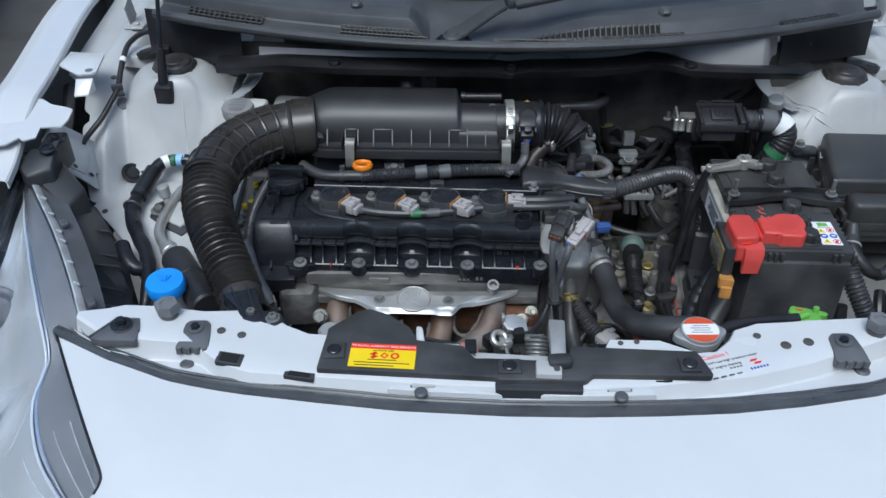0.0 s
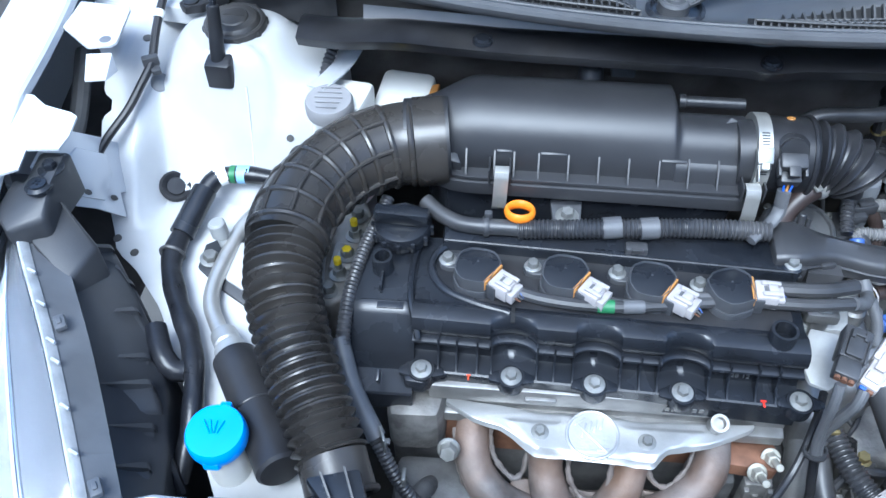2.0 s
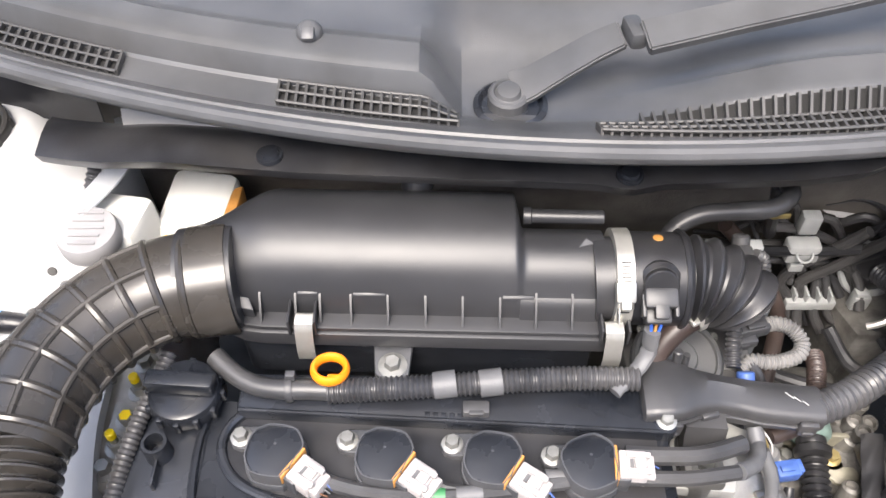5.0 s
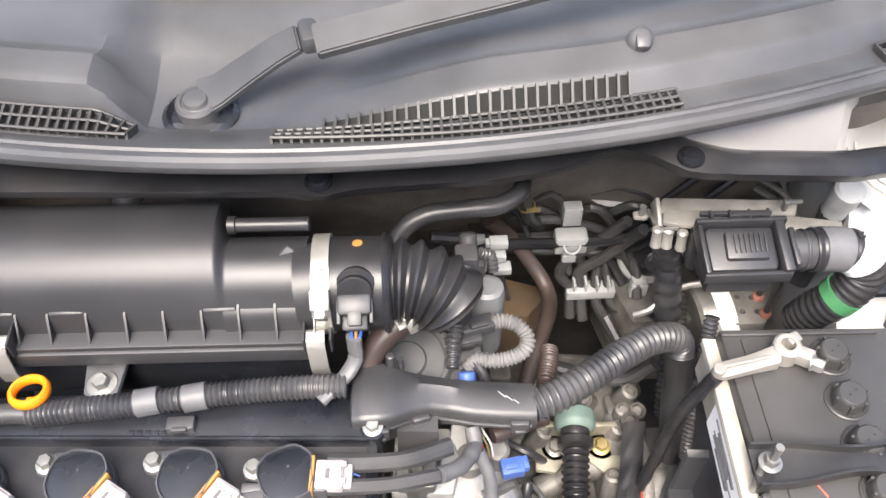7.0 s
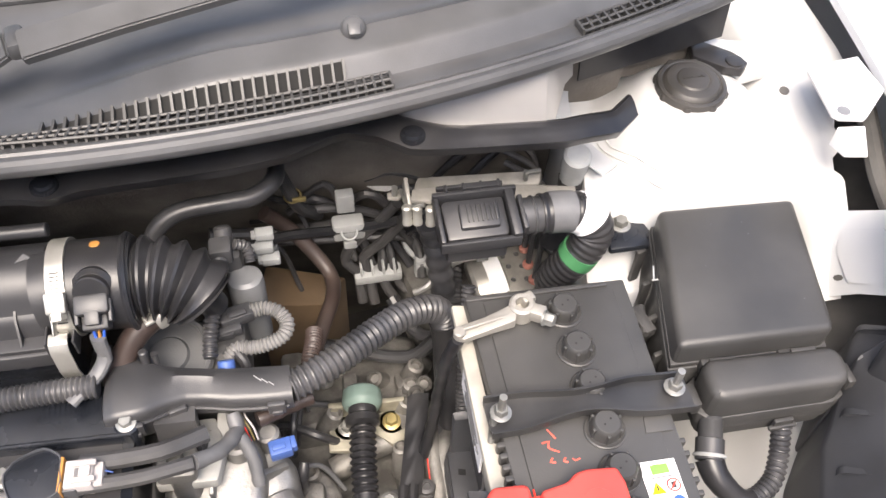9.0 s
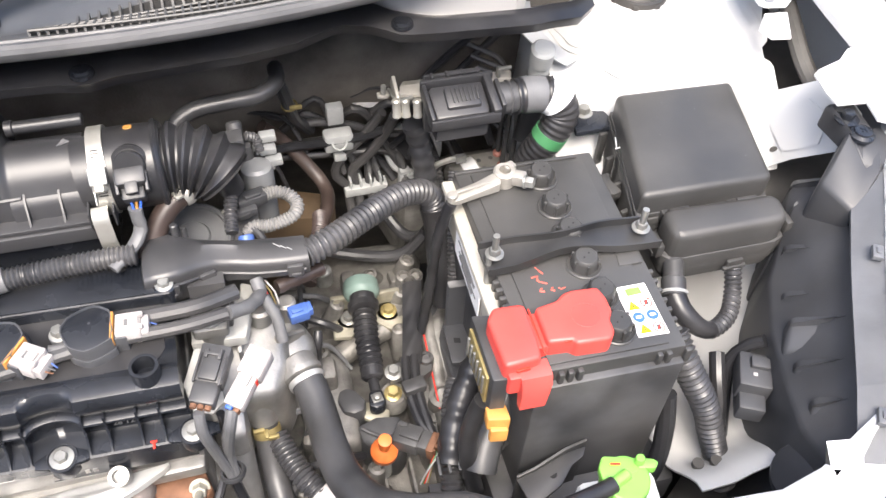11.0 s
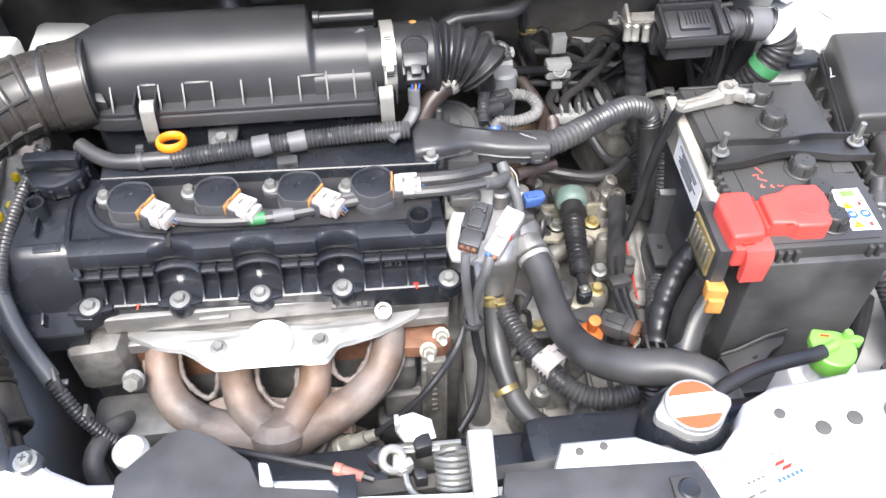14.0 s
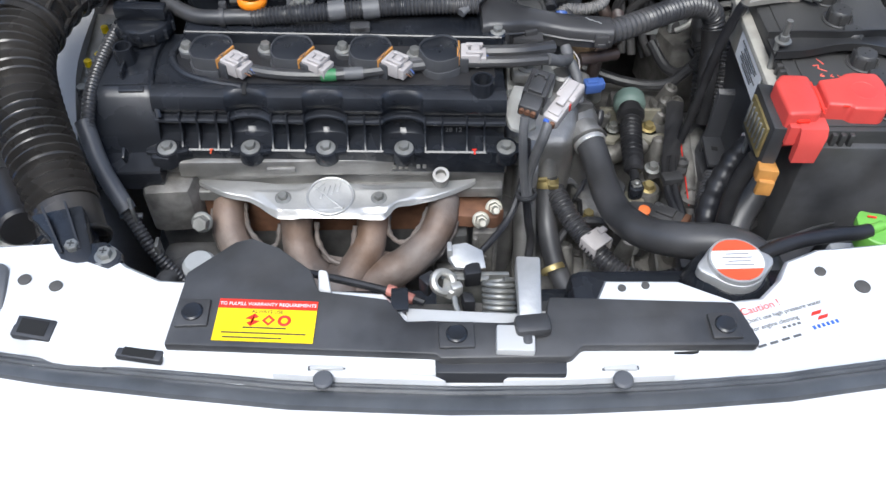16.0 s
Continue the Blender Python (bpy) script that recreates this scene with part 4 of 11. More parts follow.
def baf_deep(x):
    return 1 - 0.42 * smoothstep(0.37, 0.45, x)


def baf(u, v):
    x = -0.37 + 0.975 * u
    yf = baf_y(x)
    k = smoothstep(-0.25, -0.37, x) + smoothstep(0.53, 0.63, x)
    prof = [(0, yf + 0.005, 1.016), (0.22, yf, 1.0265), (0.28, yf - 0.0008, 1.029), (0.33, yf + 0.0015, 1.0295), (0.6, yf + 0.022 * baf_deep(x), 1.033), (0.8, yf + 0.036 * baf_deep(x), 1.033), (1.0, yf + 0.047 * baf_deep(x), 1.029)]
    return (x, lerp_pts([(a, b) for a, b, _ in prof], v), lerp_pts([(a, c) for a, _, c in prof], v) - 0.012 * k)


part("panel", sheet(baf, 0, 0, 0.002, [i / 80 for i in range(81)], [0, 0.11, 0.22, 0.25, 0.28, 0.33, 0.45, 0.6, 0.7, 0.8, 0.9, 1.0]), RUBBER, baffle)
for cx in (-0.17, 0.113, 0.402):
    m = pose(cx, baf_y(cx) + 0.013, 1.031)
    part("clip", lathe([(0.011, 0), (0.0105, 0.003), (0.008, 0.003), (0.007, 0.0055), (0, 0.006)], m, 20), SATIN, baffle, "round push clip")
def plenum(u, v):
    x = -0.30 + 0.86 * u
    k = smoothstep(0.27, 0.38, x)
    return (x, baf_y(x) + 0.042 * baf_deep(x) + (0.008 + 0.010 * k) * v + 0.06 * smoothstep(0.515, 0.56, x), 1.022 + (0.016 + 0.030 * k) * v)


part("plenum", sheet(plenum, 80, 4, 0.002), PLENUM, car, "bare grey plenum panel below the cowl")
for s in (-1, 1):
    part("corner_gusset", slab([(MID + s * 0.50, 1.340), (MID + s * 0.60, 1.350), (MID + s * 0.63, 1.40), (MID + s * 0.50, 1.42)][::s], 0.95, 1.0, 0.006), LINER, car)
    part("cowl_side", sheet(lambda u, v, s=s: (MID + s * (0.46 + 0.17 * u), 1.305 + 0.045 * u + 0.01 * v, 0.985 + 0.085 * v), 12, 4, 0.002), RUBBER, car, "black cowl side panel")

# neighbour's car, past the wing
near_car = thing("parked_car", (-3.1, 2.6, 0.0), "blue-grey car parked alongside", "car")
part("body", join(slab([(-4.0, 0.4), (-2.35, 0.4), (-2.25, 1.2), (-2.25, 4.0), (-2.35, 4.6), (-4.0, 4.6)], 0.30, 0.98, 0.08), slab([(-3.8, 1.6), (-2.5, 1.6), (-2.5, 3.9), (-3.8, 3.9)], 0.98, 1.45, 0.15)), NEIGHBOUR, near_car)
for yy in (1.15, 3.75):
    part("wheel_arch", cyl((-2.62, yy, 0.34), (-2.24, yy, 0.34), 0.40, 32), DARK, near_car)
    w = part("wheel", lathe([(0.20, -0.1), (0.31, -0.1), (0.325, -0.07), (0.325, 0.07), (0.31, 0.1), (0.21, 0.1), (0.20, 0.06), (0.05, 0.05), (0, 0.05)], aim((-2.32, yy, 0.325), (1, 0, 0)), 36), RUBBER, near_car)

# ---- engine ----
engine = thing("engine", (-0.06, 1.0, 0.45), "four-cylinder petrol engine with a black cam cover and bare aluminium head", "engine")

# cam cover: coil deck, chamfered front edge, arched rail and recessed wall over the bolt flange
BOLTS = [(-0.212, 0.953), (-0.124, 0.951), (-0.044, 0.948), (0.039, 0.945), (0.148, 0.943)]


def arch(x):
    return max(0.0, 1 - (min(abs(x - b[0]) for b in BOLTS[1:4]) / 0.0215) ** 2) ** 0.6


def cover_section(x):
    k, lean = 0.0095 * arch(x), -0.045 * x
    prof = [(1.075, 0.80), (1.075, 0.8800), (0.992, 0.8800), (0.9885, 0.8812), (0.9845, 0.8838), (0.981, 0.8846), (0.972 + k * 0.6, 0.8838), (0.9665 + k, 0.8815), (0.9632 + k, 0.8765), (0.9618 + k, 0.8690), (0.9625 + k, 0.8648), (0.9665 + k, 0.8600), (0.9665 + k, 0.8572),
            (0.9615 + k, 0.8566), (0.9588 + k, 0.8554), (0.9580 + k, 0.8536), (0.9590 + k, 0.8520), (0.9660 + k, 0.8504), (0.9680 + k * 0.8, 0.8460), (0.9680 + k * 0.6, 0.8360), (0.9660 + k * 0.4, 0.8318), (0.9620 + k * 0.2, 0.8302), (0.9445, 0.8292), (0.9428, 0.8278), (0.9425, 0.80)]
    return [(x, y + lean, z) for y, z in prof]


cover = part("cam_cover", loft([cover_section(-0.222 + 0.0018 * i) for i in range(206)]), SATIN, engine, "satin black moulded cam cover")
TIM = [(-0.290, 0.010), (-0.287, 0.005), (-0.280, 0.0018), (-0.270, 0.0), (-0.250, 0.0), (-0.232, 0.0), (-0.224, 0.001), (-0.2205, 0.004)]
part("timing_bulge", loft([[(x, y, z - d * (1 if z > 0.83 else 0)) for y, z in ((1.094, 0.78), (1.094, 0.876), (1.090, 0.881), (1.06, 0.8815), (1.00, 0.8795), (0.992, 0.8775), (0.986, 0.8715), (0.9665, 0.8420), (0.9640, 0.8365), (0.9615, 0.8240), (0.9590, 0.8190), (0.9440, 0.8165), (0.9340, 0.8150), (0.9325, 0.8130), (0.9330, 0.79))] for x, d in TIM]), SATIN, engine)
part("timing_line", box((-0.249, 0.9985, 0.8798), (0.052, 0.0016, 0.0012), 0.0004), SATIN, engine)
part("timing_line", box((-0.245, 0.9925, 0.8782), (0.026, 0.0070, 0.0020), 0.0006, rx=12), SATIN, engine)
# raised curb round the coils and the curved step on the timing side
part("coil_curb", tube([(-0.196, 1.072, 0.8815), (-0.206, 1.060, 0.8815), (-0.2095, 1.044, 0.8815), (-0.2040, 1.027, 0.8815), (-0.190, 1.011, 0.8815), (-0.164, 0.9985, 0.8815), (-0.1285, 0.9875, 0.8815)], 0.0042, 10, 0.004), SATIN, engine)
# thin black slab on the deck, in place of a recess and its shade
part("coil_well_shade", slab([(-0.197, 1.068), (-0.205, 1.045), (-0.199, 1.026), (-0.187, 1.015), (-0.160, 1.003), (-0.120, 0.995), (0.128, 0.985), (0.138, 1.000), (0.138, 1.052)], 0.8795, 0.8806, 0.0), RUBBER, engine, "thin black slab standing for the shaded recess round the coils")
part("curved_step", tube([(-0.218, 1.088, 0.8815), (-0.2265, 1.060, 0.8815), (-0.2280, 1.030, 0.8812), (-0.2255, 1.000, 0.8800), (-0.2195, 0.980, 0.872), (-0.2160, 0.968, 0.860)], 0.0034, 8, 0.006), SATIN, engine)
# black strip laid on the cover; its colour gives the slot's shade
part("cover_groove", loft([[(-0.1275, y, z - 0.0012), (-0.1235, y, z - 0.0012), (-0.1235, y, z + 0.0008), (-0.1275, y, z + 0.0008)] for y, z in ((0.997, 0.8806), (0.9895, 0.8842), (0.9855, 0.8850), (0.9775, 0.8806))]), HOLESHADE, engine, "black strip standing for the shaded slot across the cover")
part("back_rail", slab([(-0.200, 1.0685), (0.150, 1.0480), (0.152, 1.098), (-0.200, 1.104)], 0.86, 0.8935, 0.003, 3), SATIN, engine)
part("back_lip", tube([(-0.198, 1.0700, 0.8935), (0.148, 1.0495, 0.8935)], 0.0016, 6), SATIN, engine)
part("cover_lettering", join(*[box((-0.045 + 0.0065 * i, 1.0645 - 0.0004 * i, 0.8938), (0.0042, 0.0050, 0.0012), 0.0003, rz=-3) for i in range(7)]), SATIN, engine)
part("end_boss", join(lathe([(0.010, 0), (0.010, 0.014), (0.008, 0.016), (0, 0.016)], pose(0.1445, 1.058, 0.880), 18)), SATIN, engine)
part("end_bolt", bolt((0.1445, 1.058, 0.896), (0, -0.1, 1), 0.0055, 0.005, 1.5), ZINC, engine)
# upright webs between the rail and the flange
for x in (-0.196, -0.178, -0.158, -0.144, -0.100, -0.0835, -0.0655, -0.0205, -0.0020, 0.0145, 0.0620, 0.0800, 0.1060, 0.1245):
    lean = -0.045 * x
    part("cover_rib", prism([(0.943, 0.8288), (0.9455, 0.8308), (0.9540, 0.8400), (0.9578, 0.8528), (0.9578, 0.8600), (0.9590, 0.8625), (0.9690, 0.8625), (0.9690, 0.8288)], three((x - 0.0009, lean, 0), (0, 1, 0), (0, 0, 1)), 0.0018), SATIN, engine)
for k, (bx, by) in enumerate(BOLTS):
    part("bolt_boss", join(lathe([(0.0138, -0.014), (0.0134, 0.0002), (0.0128, 0.0016), (0.0116, 0.0016), (0.0112, 0.0006), (0, 0.0006)], aim((bx, by, 0.8300), (0, -0.12, 1)), 26)), SATIN, engine)
    part("cover_bolt", bolt((bx, by - 0.0003, 0.8308), (0, -0.12, 1), 0.0058, 0.0050, 1.75), ZINC, engine, "zinc flange bolt")
    for sgn in (-1, 1):
        part("boss_foot", slab([(bx + sgn * 0.011, by - 0.008), (bx + sgn * 0.022, by - 0.0055), (bx + sgn * 0.022, by + 0.002), (bx + sgn * 0.011, by + 0.008)][::sgn], 0.826, 0.8306, 0.0008), SATIN, engine)
part("end_ear", slab([(-0.232, 0.960), (-0.228, 0.940), (-0.210, 0.938), (-0.198, 0.948), (-0.186, 0.9500), (-0.186, 0.968), (-0.222, 0.972)], 0.812, 0.8285, 0.003), SATIN, engine)
part("paint_mark", join(box((-0.1655, 0.9470, 0.8295), (0.0016, 0.006, 0.0010), 0.0003), box((-0.1655, 0.9500, 0.8296), (0.0044, 0.0014, 0.0010), 0.0003)), INKORANGE, engine)
part("paint_mark", join(box((0.1140, 0.9380, 0.8295), (0.0018, 0.007, 0.0010), 0.0003), box((0.1140, 0.9415, 0.8298), (0.0054, 0.0018, 0.0010), 0.0003)), STICKRED, engine)
words("28 12", 0.0080, three((0.0925, 0.9605, 0.8410), (1, -0.045, 0), (0, 0.05, 1)), GREYTAPE, "casting_number", engine)
# oil filler cap
cap = part("oil_cap", join(lathe([(0.029, 0), (0.030, 0.004), (0.030, 0.012), (0.028, 0.016), (0.024, 0.018), (0, 0.018)], pose(-0.243, 1.083, 0.886), 30),
                           box((-0.243, 1.083, 0.912), (0.056, 0.015, 0.016), 0.003, rz=-4),
                           *[box((-0.243 + 0.030 * math.cos(k * 0.52), 1.083 + 0.030 * math.sin(k * 0.52), 0.893), (0.005, 0.005, 0.012), 0.001) for k in range(12)]), SATIN, engine, "black screw-on oil filler cap")
for px_, py_, pz, r_, h_ in ((-0.2575, 1.037, 0.878, 0.0105, 0.022), (0.1220, 0.974, 0.864, 0.0125, 0.034)):
    part("breather_pipe", lathe([(r_ + 0.002, 0.0), (r_, 0.004), (r_, h_ - 0.002), (r_ - 0.0005, h_), (r_ - 0.0030, h_), (r_ - 0.0034, 0.004), (0, 0.004)], pose(px_, py_, pz), 28), SATIN, engine, "short black breather stub")
part("breather_web", box((-0.256, 1.018, 0.884), (0.0025, 0.024, 0.012), 0.0005), SATIN, engine)
part("front_web", box((-0.252, 0.938, 0.835), (0.003, 0.012, 0.014), 0.0005, rx=20), SATIN, engine)

# head casting, front face
part("cylinder_head", slab([(-0.222, 0.952), (0.150, 0.948), (0.150, 1.09), (-0.222, 1.09)], 0.70, 0.816, 0.004), ALU, engine, "bare cast aluminium cylinder head")
part("gasket_rail", slab([(-0.205, 0.944), (0.150, 0.940), (0.150, 0.96), (-0.205, 0.96)], 0.796, 0.8165, 0.003), ALU, engine)
part("lower_rail", slab([(-0.195, 0.940), (0.148, 0.936), (0.150, 0.96), (-0.20, 0.96)], 0.762, 0.775, 0.004), ALU, engine)
part("head_boss", slab([(-0.245, 0.920), (-0.192, 0.922), (-0.185, 0.97), (-0.25, 0.97)], 0.735, 0.795, 0.012), GEAR, engine)
part("cast_pad", box((-0.094, 0.9415, 0.806), (0.031, 0.005, 0.006), 0.0015), ALU, engine)
part("head_lettering", join(*[box((0.028 + 0.0065 * i, 0.9400, 0.808), (0.0040, 0.0014, 0.0055), 0.0003) for i in (0, 1, 2, 4, 5)]), ALU, engine)
part("head_dowel", lathe([(0.009, 0), (0.009, 0.018), (0.006, 0.018), (0.006, 0.008), (0, 0.008)], pose(0.078, 0.938, 0.788, 25, 0, 0), 18), ALU, engine)
part("engine_block", slab([(-0.25, 0.95), (0.17, 0.95), (0.17, 1.15), (-0.25, 1.15)], 0.38, 0.71, 0.01), IRON, engine, "dark cast engine block")
part("block_front", join(*[box((0.085 + 0.010 * (i % 2), 0.925, 0.70 - 0.06 * i), (0.05, 0.03, 0.05), 0.008) for i in range(4)]), IRON, engine)
part("stay_bar", join(slab([(0.114, 0.905), (0.142, 0.905), (0.142, 0.917), (0.114, 0.917)], 0.50, 0.735, 0.003), box((0.1165, 0.903, 0.62), (0.005, 0.006, 0.22), 0.001), box((0.1395, 0.903, 0.62), (0.005, 0.006, 0.22), 0.001)), GEAR, engine, "grey cast support bar")
for i in range(8):
    part("cast_mark", box((0.128, 0.9040, 0.715 - 0.011 * i), (0.006, 0.003, 0.005), 0.0006), GEAR, engine)

# heat shield and its round badge
SH_FRONT = [(-0.196, 0.953), (-0.178, 0.941), (-0.160, 0.930), (-0.145, 0.925), (-0.132, 0.922), (-0.120, 0.914), (-0.108, 0.903), (-0.098, 0.8955), (-0.060, 0.8935), (0.016, 0.8905), (0.022, 0.898), (0.030, 0.906), (0.050, 0.912), (0.071, 0.917), (0.094, 0.927), (0.112, 0.9365), (0.117, 0.941)]


def shield_at(u, v):
    x = -0.196 + 0.313 * u
    back, front = 0.9565 - 0.035 * (x + 0.196), lerp_pts(SH_FRONT, x)
    y = back + (front - back) * v
    pad = smoothstep(-0.116, -0.106, x + 0.9 * (y - 0.915)) * smoothstep(0.052, 0.042, x - 1.3 * (y - 0.915)) * smoothstep(0.898, 0.902, y) * smoothstep(0.934, 0.928, y)
    roll = 0.012 * smoothstep(0.22, 0.0, v) + 0.0055 * smoothstep(0.90, 1.0, v)
    return (x, y, 0.783 - roll + 0.0028 * pad + 0.0022 * smoothstep(0.012, 0.0, abs(x + 0.042) - 0.028) * (1 - pad))


shield = part("heat_shield", sheet(shield_at, 110, 26, 0.0015), SHEET, engine, "pressed aluminium exhaust heat shield")
mb = aim((-0.042, 0.9185, 0.7860), (0, -0.10, 1))
def badge(*bs):
    b = join(*bs)
    bmesh.ops.transform(b, matrix=mb, verts=b.verts)
    return b
part("badge_disc", badge(lathe([(0.0235, -0.003), (0.0235, 0.0012), (0, 0.0014)], pose(0, 0, 0), 40)), SHEET, shield, "round embossed badge")
part("badge_ring", badge(ring((0, 0, 0.0015), (0, 0, 1), 0.0248, 0.0016, 44, 8)), SHEET, shield)
for k in range(4):
    part("badge_relief", badge(box((-0.0085 + 0.0058 * k, 0.0045 + 0.0025 * k, 0.0018), (0.0024, 0.016 - 0.001 * k, 0.0018), 0.0006, rz=-14)), SHEET, shield)
part("badge_relief", badge(box((-0.001, -0.003, 0.0020), (0.042, 0.0026, 0.0018), 0.0006, rz=-44)), SHEET, shield)
part("badge_relief", badge(box((-0.012, 0.0135, 0.0018), (0.014, 0.0022, 0.0016), 0.0006, rz=40)), SHEET, shield)
part("badge_relief", badge(box((0.010, -0.0150, 0.0018), (0.012, 0.0022, 0.0016), 0.0006, rz=8)), SHEET, shield)
for sx, sy in ((-0.093, 0.9185), (0.0105, 0.9150)):
    part("shield_bolt", bolt((sx, sy, 0.7858), (0, -0.1, 1), 0.0052, 0.005, 1.7), ZINC, shield)
part("shield_hole", lathe([(0.0016, 0), (0.0016, 0.0005), (0, 0.0005)], pose(-0.0925, 0.903, 0.7850), 10), DARK, shield)

# exhaust manifold: pressed half-shell runners, welded along their edges
for pts in ([(-0.157, 0.975, 0.760), (-0.159, 0.950, 0.755), (-0.160, 0.931, 0.745), (-0.156, 0.911, 0.730), (-0.141, 0.892, 0.712), (-0.112, 0.879, 0.695), (-0.077, 0.872, 0.680), (-0.050, 0.872, 0.655)],
            [(-0.084, 0.962, 0.752), (-0.084, 0.928, 0.745), (-0.083, 0.908, 0.725), (-0.074, 0.888, 0.705), (-0.055, 0.872, 0.685), (-0.045, 0.869, 0.650)],
            [(0.004, 0.962, 0.752), (0.002, 0.925, 0.745), (-0.003, 0.902, 0.725), (-0.018, 0.883, 0.705), (-0.033, 0.868, 0.685), (-0.042, 0.868, 0.650)],
            [(0.083, 0.968, 0.760), (0.082, 0.940, 0.757), (0.078, 0.915, 0.750), (0.066, 0.897, 0.735), (0.040, 0.883, 0.715), (0.002, 0.873, 0.695), (-0.026, 0.867, 0.680), (-0.042, 0.868, 0.655)]):
    part("exhaust_runner", tube(pts, lambda s: 0.0178 + 0.0040 * smoothstep(0.3, 0.8, s) + 0.0004 * math.sin(s * 31), 24, 0.004), RUST, engine, "heat-tinted steel exhaust runner")
part("runner_web", sheet(lambda u, v: (-0.118 + 0.150 * u, 0.905 - 0.040 * v + 0.004 * math.sin(u * 9.4), 0.706 - 0.030 * v + 0.003 * math.sin(u * 19)), 24, 8, 0.010), RUST, engine)
for pts in ([(-0.142, 0.943, 0.752), (-0.139, 0.921, 0.740), (-0.128, 0.907, 0.730), (-0.115, 0.901, 0.722), (-0.106, 0.909, 0.726), (-0.103, 0.922, 0.740)],
            [(-0.061, 0.919, 0.745), (-0.060, 0.903, 0.730), (-0.047, 0.889, 0.715), (-0.031, 0.885, 0.714), (-0.022, 0.895, 0.726), (-0.018, 0.912, 0.745)],
            [(0.019, 0.925, 0.748), (0.020, 0.908, 0.735), (0.031, 0.899, 0.730), (0.042, 0.901, 0.732), (0.056, 0.913, 0.745), (0.064, 0.928, 0.755)],
            [(0.097, 0.940, 0.752), (0.096, 0.918, 0.742), (0.086, 0.899, 0.728), (0.062, 0.883, 0.706), (0.030, 0.871, 0.688), (0.004, 0.864, 0.678)],
            [(-0.178, 0.940, 0.748), (-0.176, 0.918, 0.736), (-0.166, 0.897, 0.716), (-0.142, 0.878, 0.696), (-0.110, 0.866, 0.680)]):
    part("weld_seam", tube(pts, lambda s: 0.0030 + 0.0011 * math.sin(s * 47) * math.sin(s * 19), 8, 0.003), WELD, engine, "lumpy grey weld seam")
part("collector", join(lathe([(0.048, 0.0), (0.049, 0.08), (0.042, 0.12), (0.030, 0.15), (0.0, 0.16)], pose(-0.036, 0.874, 0.49), 26), lathe([(0.062, 0.0), (0.064, 0.05), (0.058, 0.085), (0.040, 0.105), (0, 0.112)], pose(0.008, 0.868, 0.535, 14, 6, 0), 30)), WELD, engine, "dull heat-stained collector")
part("runner_junction", lathe([(0, -0.030), (0.024, -0.022), (0.034, -0.006), (0.034, 0.006), (0.025, 0.020), (0, 0.026)], pose(-0.044, 0.872, 0.688, -25, 0, 0), 26), RUST, engine)
part("collector_bead", tube([(-0.044, 0.868, 0.662), (-0.036, 0.858, 0.653), (-0.020, 0.853, 0.651), (-0.004, 0.859, 0.655), (0.004, 0.872, 0.663)], 0.0042, 10, 0.004), WELD, engine)
part("runner_flange", slab([(-0.19, 0.948), (0.10, 0.944), (0.10, 0.952), (-0.19, 0.956)], 0.70, 0.768, 0.002), FLANGE, engine, "rusty manifold flange")
part("flange", slab([(0.085, 0.918), (0.140, 0.912), (0.150, 0.925), (0.145, 0.945), (0.085, 0.95)], 0.735, 0.752, 0.004), FLANGE, engine, "rusty exhaust flange")
for sx, sy in ((0.138, 0.928), (0.122, 0.910)):
    part("stud_nut", join(bolt((sx, sy, 0.752), (0, -0.75, 0.65), 0.0072, 0.011, 1.35), cyl((sx, sy, 0.752), (sx, sy - 0.024, 0.773), 0.0040, 12, bev=0.0008)), PLATED, engine, "plated flange nut and stud")
part("oxygen_sensor", join(cyl((0.016, 0.859, 0.653), (0.024, 0.859, 0.659), 0.0150, 22, bev=0.002), cyl((0.023, 0.859, 0.6585), (0.033, 0.859, 0.6655), 0.0118, 6), cyl((0.032, 0.859, 0.665), (0.047, 0.8585, 0.674), 0.0082, 16), cyl((0.047, 0.8585, 0.674), (0.058, 0.858, 0.680), 0.0066, 14, bev=0.001)), PLATED, engine, "plated oxygen sensor with a hexagon")
part("sensor_lead", tube([(0.057, 0.858, 0.680), (0.085, 0.862, 0.705), (0.12, 0.87, 0.745), (0.155, 0.91, 0.76), (0.172, 0.945, 0.80), (0.172, 0.955, 0.83)], 0.004, 8), RUBBER, engine)

